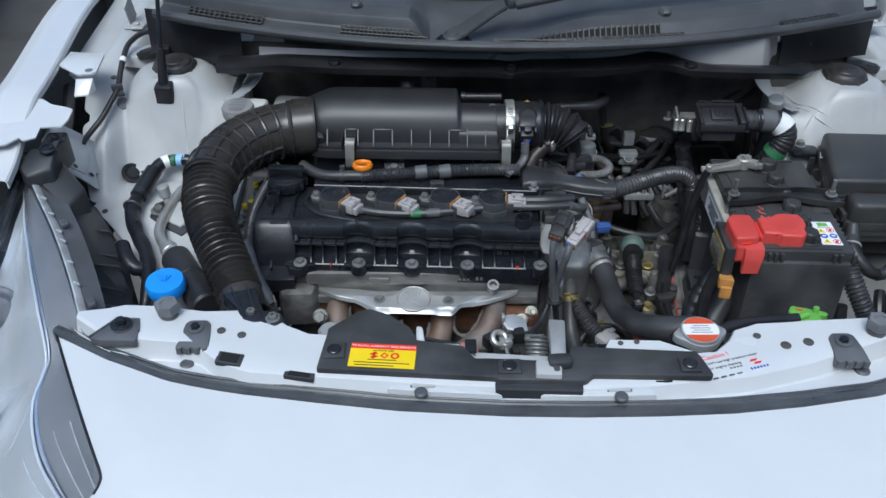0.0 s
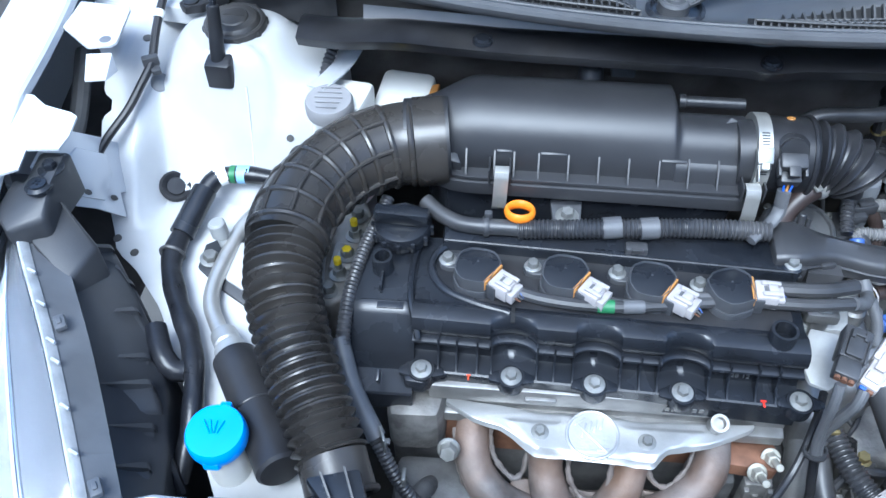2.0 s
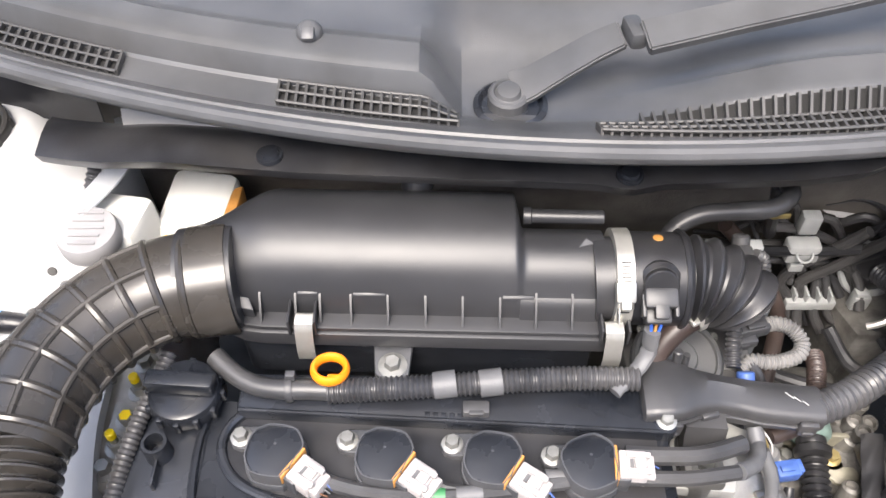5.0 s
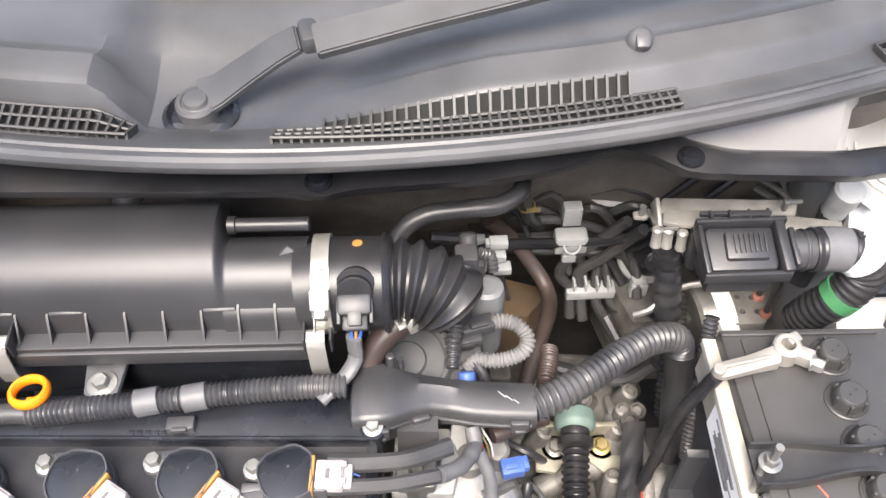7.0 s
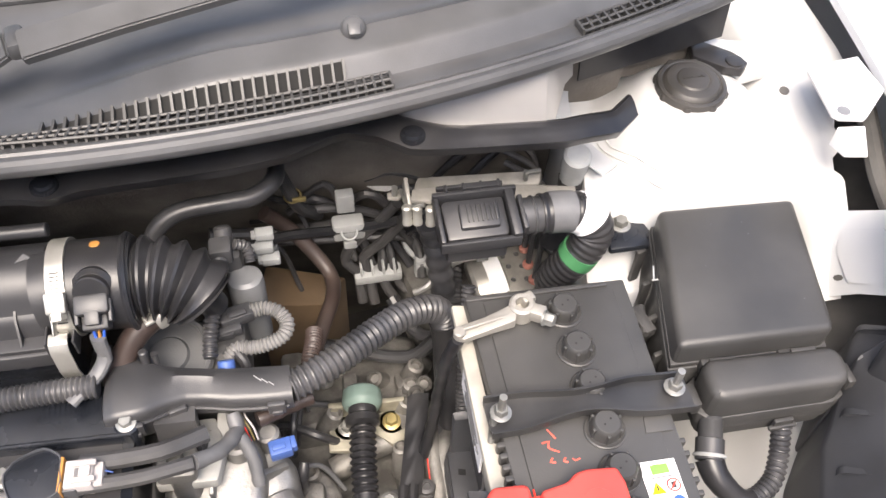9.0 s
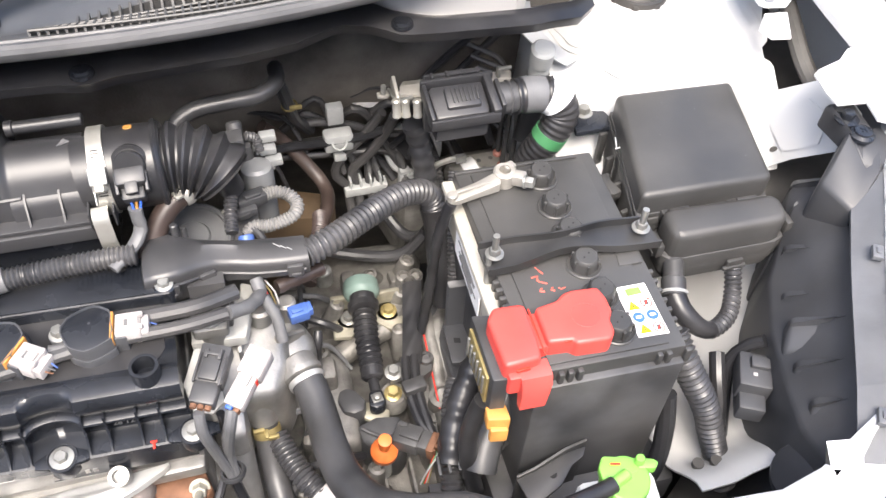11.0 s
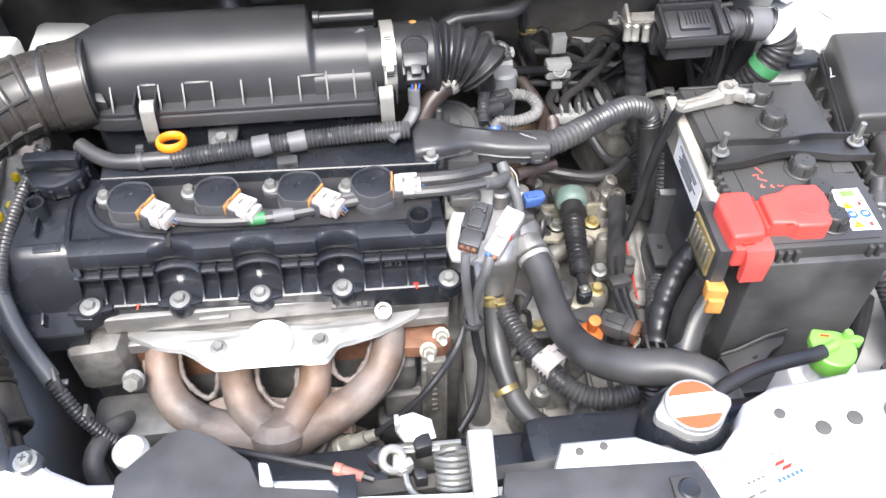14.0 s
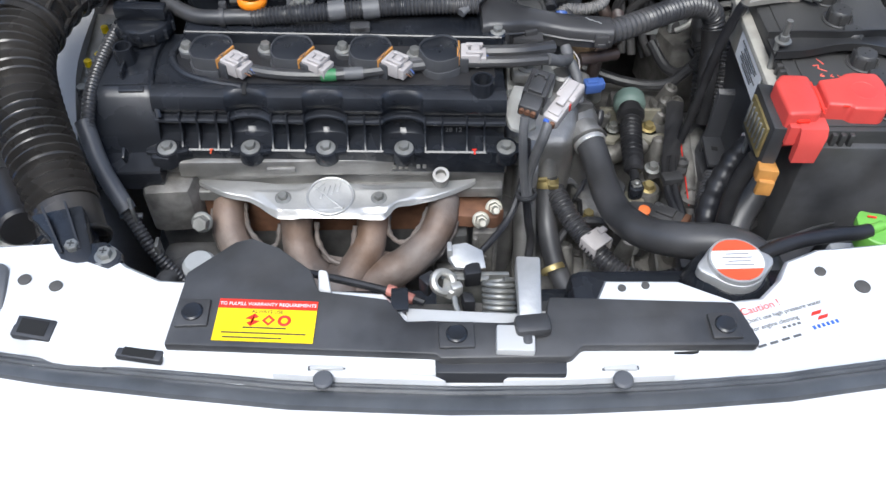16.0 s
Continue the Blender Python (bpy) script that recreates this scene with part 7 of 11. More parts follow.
part("branch", tube([(0.585, 0.885, 0.80), (0.586, 0.870, 0.76), (0.580, 0.855, 0.72), (0.565, 0.845, 0.68)], 0.0095, 10), RUBBER, lamp_loom)
part("plug", join(box((0.672, 0.878, 0.806), (0.032, 0.040, 0.026), 0.003, rz=-28), box((0.660, 0.856, 0.795), (0.026, 0.026, 0.022), 0.003, rz=-28), box((0.678, 0.882, 0.821), (0.018, 0.012, 0.006), 0.001, rz=-28)), HLDARK, lamp_loom, "square black plug")
part("plug_mark", join(*[box((0.668 + 0.010 * k, 0.873 + 0.009 * k, 0.8195), (0.004, 0.003, 0.001), 0, rz=-28) for k in range(2)]), CONNWHITE, lamp_loom)
def apron_in(u, v):
    x, y = 0.592 + 0.40 * u, 0.80 + 0.48 * v
    return (x, y, 0.705 + 0.08 * smoothstep(0.62, 0.80, x) + 0.05 * smoothstep(0.86, 0.80, y) + 0.010 * smoothstep(0.02, 0.0, abs(x - 0.655) - 0.01) + 0.004 * math.sin(y * 40))
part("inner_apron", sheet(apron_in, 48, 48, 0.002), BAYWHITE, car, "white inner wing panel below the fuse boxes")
for k, (hx, hy) in enumerate(((0.612, 0.835), (0.630, 0.832))):
    part("apron_hole", lathe([(0.006, -0.004), (0.006, 0.002), (0, 0.002)], pose(hx, hy, 0.735 + 0.002 * k), 12), DARK, car)

# multi-plug on its bracket in front of the bulkhead
plug = thing("bulkhead_connector", (0.46, 1.17, 0.93), "large black bulkhead multi-plug connector with a taped harness", "connector")
part("housing", join(slab([(0.424, 1.151), (0.478, 1.150), (0.4800, 1.156), (0.4800, 1.186), (0.426, 1.188), (0.423, 1.184)], 0.925, [0.955, 0.955, 0.957, 0.966, 0.966, 0.965], 0.003), slab([(0.437, 1.158), (0.472, 1.157), (0.473, 1.180), (0.438, 1.181)], 0.955, [0.961, 0.961, 0.9695, 0.9695], 0.002)), LIDBLACK, plug)
for i in range(7):
    part("grip_rib", box((0.4445 + 0.0042 * i, 1.1690, 0.9665), (0.0012, 0.016, 0.0018), 0.0003, rx=20), LIDBLACK, plug)
part("slide_frame", join(box((0.455, 1.1915, 0.964), (0.076, 0.0050, 0.014), 0.0015, rz=-1), box((0.453, 1.1465, 0.950), (0.072, 0.0045, 0.012), 0.0015, rz=-1), box((0.4195, 1.169, 0.957), (0.0045, 0.044, 0.016), 0.0015, rx=14), box((0.4850, 1.168, 0.958), (0.0085, 0.046, 0.018), 0.002, rx=14), box((0.4935, 1.168, 0.955), (0.0050, 0.034, 0.022), 0.0015, rx=14)), LIDBLACK, plug)
part("lever_bar", join(box((0.452, 1.1985, 0.9690), (0.060, 0.0035, 0.0050), 0.001, rz=-2), box((0.462, 1.1945, 0.9735), (0.030, 0.0060, 0.0020), 0.0006, rz=-2), *[box((0.430 + 0.016 * i, 1.1955, 0.9700), (0.0025, 0.008, 0.008), 0.0006) for i in range(4)]), LIDBLACK, plug)
part("neck", join(cyl((0.492, 1.171, 0.951), (0.520, 1.172, 0.950), 0.0165, 22, bev=0.002), ring((0.505, 1.1715, 0.9505), (1, 0, 0), 0.0168, 0.0014, 22, 6)), BLACK, plug)
part("boot", tube([(0.512, 1.172, 0.950), (0.532, 1.172, 0.9495), (0.548, 1.1715, 0.947), (0.560, 1.168, 0.940), (0.565, 1.164, 0.926), (0.560, 1.161, 0.910), (0.550, 1.161, 0.890), (0.541, 1.165, 0.870), (0.535, 1.170, 0.845)], lambda q: 0.0185 - 0.001 * q, 20, 0.004, 0.0005, 0.0065), RUBBER, plug, "taped harness")
part("tape_wrap", tube([(0.520, 1.172, 0.950), (0.532, 1.172, 0.9495), (0.542, 1.1717, 0.948)], 0.0192, 20), GREYTAPE, plug, "grey tape wrap")
part("tag", tube([(0.546, 1.1716, 0.9475), (0.556, 1.1695, 0.943), (0.561, 1.167, 0.938)], 0.0198, 20), PAPER, plug, "white wrapped label")
for k_ in range(4):
    part("tag_print", box((0.549 + 0.003 * (k_ % 2), 1.170 + 0.004 * (k_ // 2), 0.9668), (0.0018, 0.0026, 0.0008), 0), INK, plug)
part("green_tape", tube([(0.556, 1.1608, 0.9035), (0.5535, 1.1608, 0.898), (0.551, 1.161, 0.893)], 0.0192, 20), TAPEGREEN, plug, "green tape")
bra = thing("connector_bracket", (0.42, 1.22, 0.92), "plated steel bracket with grey rubber bushes", "bracket")
part("plate", join(slab([(0.404, 1.224), (0.440, 1.216), (0.560, 1.206), (0.562, 1.216), (0.470, 1.236), (0.408, 1.238)], 0.928, 0.932, 0.001), slab([(0.386, 1.254), (0.401, 1.257), (0.404, 1.250), (0.396, 1.245), (0.386, 1.247)][::-1], 0.9105, 0.914, 0.0008), box((0.4035, 1.240, 0.922), (0.004, 0.030, 0.020), 0.001, rx=25)), PALEALLOY, bra)
part("arm", tube([(0.400, 1.253, 0.916), (0.401, 1.242, 0.918), (0.401, 1.229, 0.922), (0.405, 1.221, 0.926), (0.417, 1.218, 0.930)], 0.0032, 10, 0.004, flat=0.6), ZINC, bra, "bent zinc arm")
for bx, by in ((0.400, 1.221), (0.4095, 1.2195), (0.4215, 1.216)):
    part("bush", lathe([(0.0050, 0), (0.0052, 0.002), (0.0046, 0.004), (0.0046, 0.016), (0.0052, 0.018), (0.0040, 0.020), (0, 0.020)], aim((bx, by - 0.004, 0.908), (0, 0.25, 1)), 14), CLIPSTEEL, bra)
part("pin", cyl((0.393, 1.250, 0.912), (0.393, 1.250, 0.925), 0.003, 8), ZINC, bra)
part("hook", join(box((0.528, 1.243, 0.930), (0.016, 0.004, 0.004), 0.001), box((0.521, 1.243, 0.926), (0.004, 0.006, 0.012), 0.001)), ZINC, bra)
part("back_rail", slab([(0.412, 1.262), (0.540, 1.248), (0.545, 1.262), (0.420, 1.278)], 0.885, [0.900, 0.905, 0.912, 0.906], 0.003), PALEALLOY, bra)
part("strap", slab([(0.424, 1.196), (0.436, 1.192), (0.440, 1.214), (0.428, 1.220)], 0.900, 0.932, 0.003), RUBBER, bra)
solo("tower_stub", join(cyl((0.566, 1.236, 0.936), (0.564, 1.228, 0.962), 0.0135, 20, bev=0.003), cyl((0.567, 1.240, 0.915), (0.566, 1.236, 0.938), 0.0120, 18)), GREYCAP, "pale rubber stub below the strut tower flange", "stub")
solo("stub_hose", tube([(0.567, 1.240, 0.920), (0.566, 1.236, 0.900), (0.560, 1.228, 0.87), (0.552, 1.222, 0.84)], 0.0125, 14), RUBBER, "black hose below the strut tower flange", "hose")
# anti-lock brake unit and its pipes
absu = thing("brake_hydraulic_unit", (0.51, 1.25, 0.68), "brake hydraulic unit with a silver motor and pale valve block", "brake unit")
MOT = [(0.482, 1.247, 0.735), (0.520, 1.250, 0.742)]
part("motor", cyl(MOT[0], MOT[1], 0.040, 32, bev=0.004), CLIPSTEEL, absu, "silver motor can")
part("motor_label", lathe([(0.0405, 0.018), (0.0405, 0.036)], aim(MOT[0], V(MOT[1]) - V(MOT[0])), 32), PAPER, absu, "white rating label")
for k_ in range(4):
    part("label_bar", box((MOT[0][0] + 0.0275, MOT[0][1] - 0.010 + 0.006 * k_, MOT[0][2] + 0.0405), (0.008 - 0.002 * (k_ % 2), 0.0022, 0.0008)), INK, absu)
part("block", slab([(0.506, 1.282), (0.541, 1.282), (0.571, 1.269), (0.571, 1.260), (0.542, 1.218), (0.510, 1.219), (0.504, 1.250)][::-1], 0.70, 0.770, 0.003), PALEALLOY, absu, "pale valve block")
for bx, by in [(0.518, 1.268), (0.534, 1.269), (0.549, 1.266), (0.521, 1.253), (0.536, 1.251), (0.522, 1.234), (0.537, 1.233), (0.512, 1.242)]:
    part("port", lathe([(0.0030, 0), (0.0030, 0.0008), (0.0022, 0.0002), (0, 0.0002)], pose(bx, by, 0.770), 12), IRON, absu)
for bx, by in [(0.545, 1.274), (0.543, 1.251), (0.544, 1.229)]:
    part("red_plug", lathe([(0.0062, 0), (0.0062, 0.004), (0.0045, 0.006), (0, 0.006)], pose(bx, by, 0.770), 14), PINKPLUG, absu, "dull red port plug")
    part("pipe", tube([(bx, by, 0.772), (bx + 0.002, by + 0.004, 0.80), (bx + 0.006, by + 0.012, 0.85), (bx + 0.004, by + 0.03, 0.89), (bx - 0.03, by + 0.06, 0.90)], 0.0034, 8), PIPEDARK, absu)
part("feed_pipe", tube([(0.493, 1.257, 0.790), (0.478, 1.258, 0.790), (0.460, 1.258, 0.785), (0.442, 1.252, 0.775), (0.427, 1.245, 0.765), (0.413, 1.247, 0.755)], 0.0038, 8), PIPE, absu)
part("feed_nut", cyl([(0.496, 1.257, 0.790), (0.483, 1.257, 0.790)][0], [(0.496, 1.257, 0.790), (0.483, 1.257, 0.790)][1], 0.0060, 6), ZINC, absu)
part("pale_panel", slab([(0.42, 1.26), (0.56, 1.25), (0.57, 1.34), (0.40, 1.36)], 0.60, [0.72, 0.74, 0.72, 0.70], 0.006), GEAR, absu, "pale steel carrier plate")
solo("insulation_panel", slab([(0.235, 1.30), (0.31, 1.295), (0.345, 1.34), (0.25, 1.36)], 0.50, [0.70, 0.69, 0.68, 0.70], 0.004), CARDBOARD, "brown insulation panel low on the bulkhead", "panel")
for k, pts in enumerate(([(0.20, 1.33, 0.80), (0.26, 1.335, 0.785), (0.34, 1.345, 0.772), (0.42, 1.345, 0.765), (0.46, 1.34, 0.76)], [(0.20, 1.335, 0.79), (0.26, 1.335, 0.772), (0.314, 1.335, 0.763), (0.367, 1.335, 0.757), (0.42, 1.33, 0.75), (0.44, 1.32, 0.71)], [(0.30, 1.33, 0.82), (0.343, 1.335, 0.812), (0.394, 1.335, 0.787), (0.42, 1.33, 0.75), (0.445, 1.325, 0.70)], [(0.29, 1.24, 0.70), (0.35, 1.22, 0.69), (0.40, 1.20, 0.70), (0.43, 1.20, 0.73)], [(0.39, 1.27, 0.72), (0.41, 1.235, 0.70), (0.43, 1.215, 0.71), (0.45, 1.21, 0.75)], [(0.44, 1.27, 0.72), (0.46, 1.24, 0.70), (0.455, 1.20, 0.70)])):
    solo("bulkhead_pipe", tube(pts, 0.0075 if k in (0, 3, 4) else 0.0055, 10), PIPEDARK if k < 3 else HOSE, "black pipe crossing the bulkhead", "pipe", "bulkhead pipes")
solo("bulkhead_clip", join(box((0.256, 1.325, 0.776), (0.030, 0.014, 0.009), 0.002), box((0.256, 1.325, 0.766), (0.030, 0.014, 0.007), 0.002), box((0.254, 1.326, 0.793), (0.012, 0.010, 0.016), 0.002), box((0.258, 1.322, 0.753), (0.009, 0.010, 0.010), 0.002)), GREYCAP, "pale grey harness clip on the bulkhead", "harness clip")
comb = thing("pipe_comb", (0.35, 1.31, 0.70), "pale plastic comb holding the brake pipes", "pipe clip")
CB = [(0.355, 1.312, 0.715), (0.407, 1.310, 0.715)]
cdir = (V(CB[1]) - V(CB[0])).normalized()
part("comb", join(*[box(V(CB[0]) + cdir * (V(CB[1]) - V(CB[0])).length * (i + 0.5) / 4 + V(0, 0, 0.010), ((V(CB[1]) - V(CB[0])).length / 4 - 0.010, 0.016, 0.018), 0.002) for i in range(4)], box((V(CB[0]) + V(CB[1])) / 2, ((V(CB[1]) - V(CB[0])).length + 0.004, 0.018, 0.014), 0.002)), GREYCAP, comb)
part("grip", join(box([(0.434, 1.305, 0.720)][0], (0.020, 0.014, 0.030), 0.003), box([(0.432, 1.306, 0.735)][0], (0.014, 0.012, 0.010), 0.002)), GREYCAP, comb)
for i, pts in enumerate(([(0.360, 1.299, 0.680), (0.359, 1.309, 0.700), (0.357, 1.315, 0.720), (0.345, 1.319, 0.735), (0.352, 1.321, 0.760), (0.383, 1.316, 0.800), (0.404, 1.306, 0.840)],
                         [(0.374, 1.294, 0.680), (0.372, 1.308, 0.700), (0.371, 1.315, 0.720), (0.366, 1.319, 0.740), (0.389, 1.314, 0.770), (0.408, 1.304, 0.810), (0.414, 1.285, 0.850)],
                         [(0.401, 1.293, 0.680), (0.389, 1.304, 0.700), (0.387, 1.313, 0.720), (0.389, 1.326, 0.735), (0.384, 1.335, 0.750), (0.365, 1.341, 0.760)],
                         [(0.458, 1.280, 0.690), (0.420, 1.295, 0.690), (0.405, 1.305, 0.700), (0.401, 1.311, 0.720), (0.397, 1.329, 0.740), (0.394, 1.338, 0.750)])):
    part("pipe", tube(pts, 0.0062 if i < 3 else 0.0050, 10), PIPEDARK, comb)
part("arc_pipe", tube([(0.401, 1.354, 0.740), (0.424, 1.336, 0.745), (0.431, 1.314, 0.740), (0.431, 1.293, 0.720)], 0.0058, 10), PIPEDARK, comb)
solo("taped_drop", tube([(0.429, 1.256, 0.860), (0.436, 1.255, 0.830), (0.440, 1.248, 0.800), (0.444, 1.240, 0.770), (0.450, 1.235, 0.740)], lambda q: 0.0135 + 0.0012 * math.sin(q * 44), 14, 0.004), CONDUIT, "thick black taped loom dropping from the bracket", "wiring harness")
fw = thing("harness_clips", (0.36, 1.37, 0.70), "pale grey plastic clips on the bulkhead wiring", "harness clip")
part("clip", join(box((0.361, 1.385, 0.712), (0.036, 0.020, 0.026), 0.004), ring((0.361, 1.374, 0.716), (0, -0.7, 0.7), 0.0085, 0.0014, 18, 6), box((0.360, 1.392, 0.748), (0.020, 0.014, 0.026), 0.002), box((0.362, 1.385, 0.686), (0.016, 0.012, 0.012), 0.002)), GREYCAP, fw)
part("lead", tube([(0.20, 1.35, 0.72), (0.28, 1.375, 0.72), (0.34, 1.380, 0.715), (0.38, 1.38, 0.715), (0.42, 1.37, 0.73)], 0.006, 8), RUBBER, fw)
fw.location += V(-0.010, -0.065, 0.083)
grom = thing("bulkhead_grommet", (0.50, 1.44, 0.64), "rubber cable grommet with a pale rim in the bulkhead", "grommet")
part("rim", ring((0.500, 1.428, 0.655), (0, -0.9, 0.5), 0.033, 0.006, 28, 8, 0.6), GREYCAP, grom)
part("hub", lathe([(0.030, 0), (0.022, 0.012), (0.014, 0.022), (0, 0.022)], aim((0.500, 1.430, 0.654), (0, -0.9, 0.5)), 24), RUBBER, grom)
part("cable", tube([(0.500, 1.41, 0.665), (0.505, 1.37, 0.68), (0.500, 1.32, 0.66), (0.49, 1.25, 0.60)], 0.013, 12, 0.006, 0.001, 0.006), CONDUIT, grom)
grom.location += V(-0.048, -0.090, 0.088)
for k, pts in enumerate(([(0.55, 1.34, 0.93), (0.48, 1.33, 0.88), (0.43, 1.33, 0.82), (0.40, 1.335, 0.77), (0.35, 1.37, 0.72)], [(0.57, 1.33, 0.93), (0.50, 1.32, 0.87), (0.45, 1.32, 0.80), (0.42, 1.33, 0.76)])):
    solo("bulkhead_cable", tube(pts, 0.0045, 8), RUBBER, "thin black cable along the bulkhead", "cable", "bulkhead cables")
tear = [(0.405 + 0.020 * math.cos(k * 0.449) * (1.0 if math.cos(k * 0.449) > 0 else 1.5), 0.016 * math.sin(k * 0.449)) for k in range(14)]
bm_ = slab(tear, 0, 0.004, 0.001)
bmesh.ops.transform(bm_, matrix=pose(0, 1.365, 0.82, 62, 0, 0), verts=bm_.verts)
solo("body_plate", bm_, BAYWHITE, "small bare white body patch in the bulkhead", "panel")

rngb = random.Random(21)
for k in range(14):
    x_ = 0.20 + 0.022 * k
    z_ = rngb.uniform(0.74, 0.86)
    pts = [(x_, 1.355, z_), (x_ + 0.03, 1.345, z_ + rngb.uniform(-0.03, 0.03)), (x_ + 0.07, 1.340, z_ + rngb.uniform(-0.05, 0.02)), (x_ + 0.09, 1.32, z_ - rngb.uniform(0.04, 0.10))]
    solo("bulkhead_lead", tube(pts, rngb.choice((0.003, 0.004, 0.0055)), 8), rngb.choice((RUBBER, CONDUIT, PIPEDARK)), "thin dusty lead on the bulkhead", "wiring", "bulkhead leads")

# heater pipe and brown hoses behind the filter
solo("heater_hose", tube([(0.160, 1.215, 0.90), (0.172, 1.232, 0.925), (0.195, 1.240, 0.938), (0.235, 1.243, 0.940), (0.262, 1.246, 0.940), (0.282, 1.262, 0.942), (0.285, 1.30, 0.93)], 0.0085, 12), HOSE, "black heater hose behind the throttle hose", "hose")
solo("vent_hose", tube([(0.285, 1.295, 0.92), (0.292, 1.300, 0.89), (0.300, 1.31, 0.85), (0.32, 1.34, 0.80)], 0.007, 10), HOSE, "small black vent hose with a spring clip", "hose")
solo("hose_spring_clip", join(ring((0.296, 1.305, 0.872), (0.1, 0.1, -1), 0.0085, 0.0013, 18, 6, 1.5), box((0.302, 1.295, 0.876), (0.014, 0.003, 0.006), 0.001)), BRASSY, "yellow zinc spring clip", "hose clip")
solo("brake_vacuum_hose", tube([(0.262, 1.325, 0.83), (0.286, 1.325, 0.80), (0.310, 1.310, 0.77), (0.325, 1.29, 0.752), (0.324, 1.26, 0.752), (0.310, 1.225, 0.752), (0.295, 1.19, 0.748), (0.28, 1.15, 0.74)], 0.0085, 12), BROWNHOSE, "brown-black rubber vacuum hose", "hose")
pcvh = thing("coolant_hose", (0.17, 1.14, 0.88), "brown-black coolant hose with a pale spring clamp", "hose")
part("hose", tube([(0.128, 1.100, 0.868), (0.134, 1.108, 0.888), (0.145, 1.119, 0.906), (0.159, 1.129, 0.920), (0.176, 1.137, 0.928), (0.190, 1.142, 0.930)], 0.0108, 16), BROWNHOSE, pcvh)
part("elbow", tube([(0.184, 1.140, 0.929), (0.200, 1.146, 0.931), (0.212, 1.151, 0.926), (0.218, 1.156, 0.905)], 0.0128, 18), RUBBER, pcvh)
part("clamp", join(ring((0.176, 1.137, 0.928), (1, 0.42, 0.25), 0.0118, 0.0012, 24, 6, 4.2), box((0.170, 1.126, 0.9365), (0.008, 0.010, 0.0035), 0.001, rz=25), box((0.185, 1.134, 0.941), (0.010, 0.004, 0.004), 0.001, rz=25)), CLIPSTEEL, pcvh, "pale spring clamp")

# throttle body, actuator can and sensors
thr = thing("throttle_unit", (0.18, 1.13, 0.80), "dark grey throttle unit with a round motor cover", "throttle unit")
part("housing", join(box((0.178, 1.134, 0.826), (0.105, 0.066, 0.066), 0.010), box((0.215, 1.150, 0.838), (0.05, 0.05, 0.05), 0.008)), IRON, thr)
part("motor_face", join(lathe([(0.040, -0.012), (0.040, 0.006), (0.0375, 0.009), (0.034, 0.009), (0.033, 0.006), (0.018, 0.006), (0.016, 0.009), (0, 0.010)], aim((0.172, 1.136, 0.862), (0, -0.20, 1)), 34)), THROTTLE, thr, "dark grey round motor cover")
for a_ in (0.5, 2.4, 3.9, 5.5):
    part("cover_screw", bolt((0.172 + 0.0385 * math.cos(a_), 1.136 + 0.0385 * math.sin(a_), 0.868 + 0.0075 * math.sin(a_)), (0, -0.2, 1), 0.0032, 0.003, 1.4), ZINC, thr)
part("flange_edge", slab([(0.135, 1.108), (0.200, 1.104), (0.214, 1.118), (0.140, 1.122)], 0.852, 0.858, 0.002), CASTPALE, thr, "pale cast flange")
can = thing("purge_valve", (0.245, 1.18, 0.82), "grey plastic valve canister behind the cable trunking", "valve")
part("canister", loft([[(0.245 + r * math.cos(0.2618 * k) * (1.0 if abs(math.cos(0.2618 * k)) < 0.8 else 0.94), 1.184 + 0.85 * r * math.sin(0.2618 * k) + dy, z) for k in range(24)] for r, z, dy in ((0.0165, 0.82, -0.004), (0.0175, 0.870, 0.0), (0.0178, 0.890, 0.002), (0.0165, 0.898, 0.003), (0.012, 0.9005, 0.003))]), CANGREY, can, "grey moulded canister")
part("cap", join(box((0.232, 1.205, 0.905), (0.026, 0.020, 0.026), 0.005), cyl((0.231, 1.212, 0.915), (0.231, 1.224, 0.930), 0.008, 14, bev=0.002)), BLACK, can)
part("bracket", join(slab([(0.214, 1.186), (0.226, 1.184), (0.228, 1.200), (0.216, 1.202)], 0.90, 0.904, 0.001)), CASTPALE, can)
sol = thing("vacuum_switch", (0.225, 1.17, 0.90), "black vacuum switch with a corrugated lead", "sensor")
part("head", join(box((0.228, 1.202, 0.922), (0.020, 0.020, 0.018), 0.003), cyl((0.226, 1.196, 0.918), (0.224, 1.186, 0.914), 0.0082, 14, bev=0.001)), BLACK, sol)
part("conduit", tube([(0.2245, 1.190, 0.915), (0.221, 1.174, 0.911), (0.2165, 1.150, 0.904), (0.2125, 1.130, 0.896), (0.2105, 1.112, 0.888)], 0.0062, 14, 0.004, 0.0009, 0.0042), CONDUIT, sol)
part("side_lead", tube([(0.240, 1.205, 0.925), (0.250, 1.206, 0.918), (0.252, 1.196, 0.908)], 0.0048, 10, 0.004, 0.0006, 0.0038), CONDUIT, sol)
loop = thing("sensor_lead", (0.245, 1.14, 0.87), "looped grey taped sensor lead with a black plug", "wiring")
part("plug", join(box((0.234, 1.152, 0.889), (0.030, 0.015, 0.013), 0.002, rz=14), box((0.226, 1.142, 0.884), (0.024, 0.012, 0.010), 0.002, rz=10), box((0.236, 1.149, 0.8965), (0.016, 0.006, 0.004), 0.001, rz=14), box((0.222, 1.136, 0.882), (0.018, 0.003, 0.008), 0.001, rz=10)), BLACK, loop)
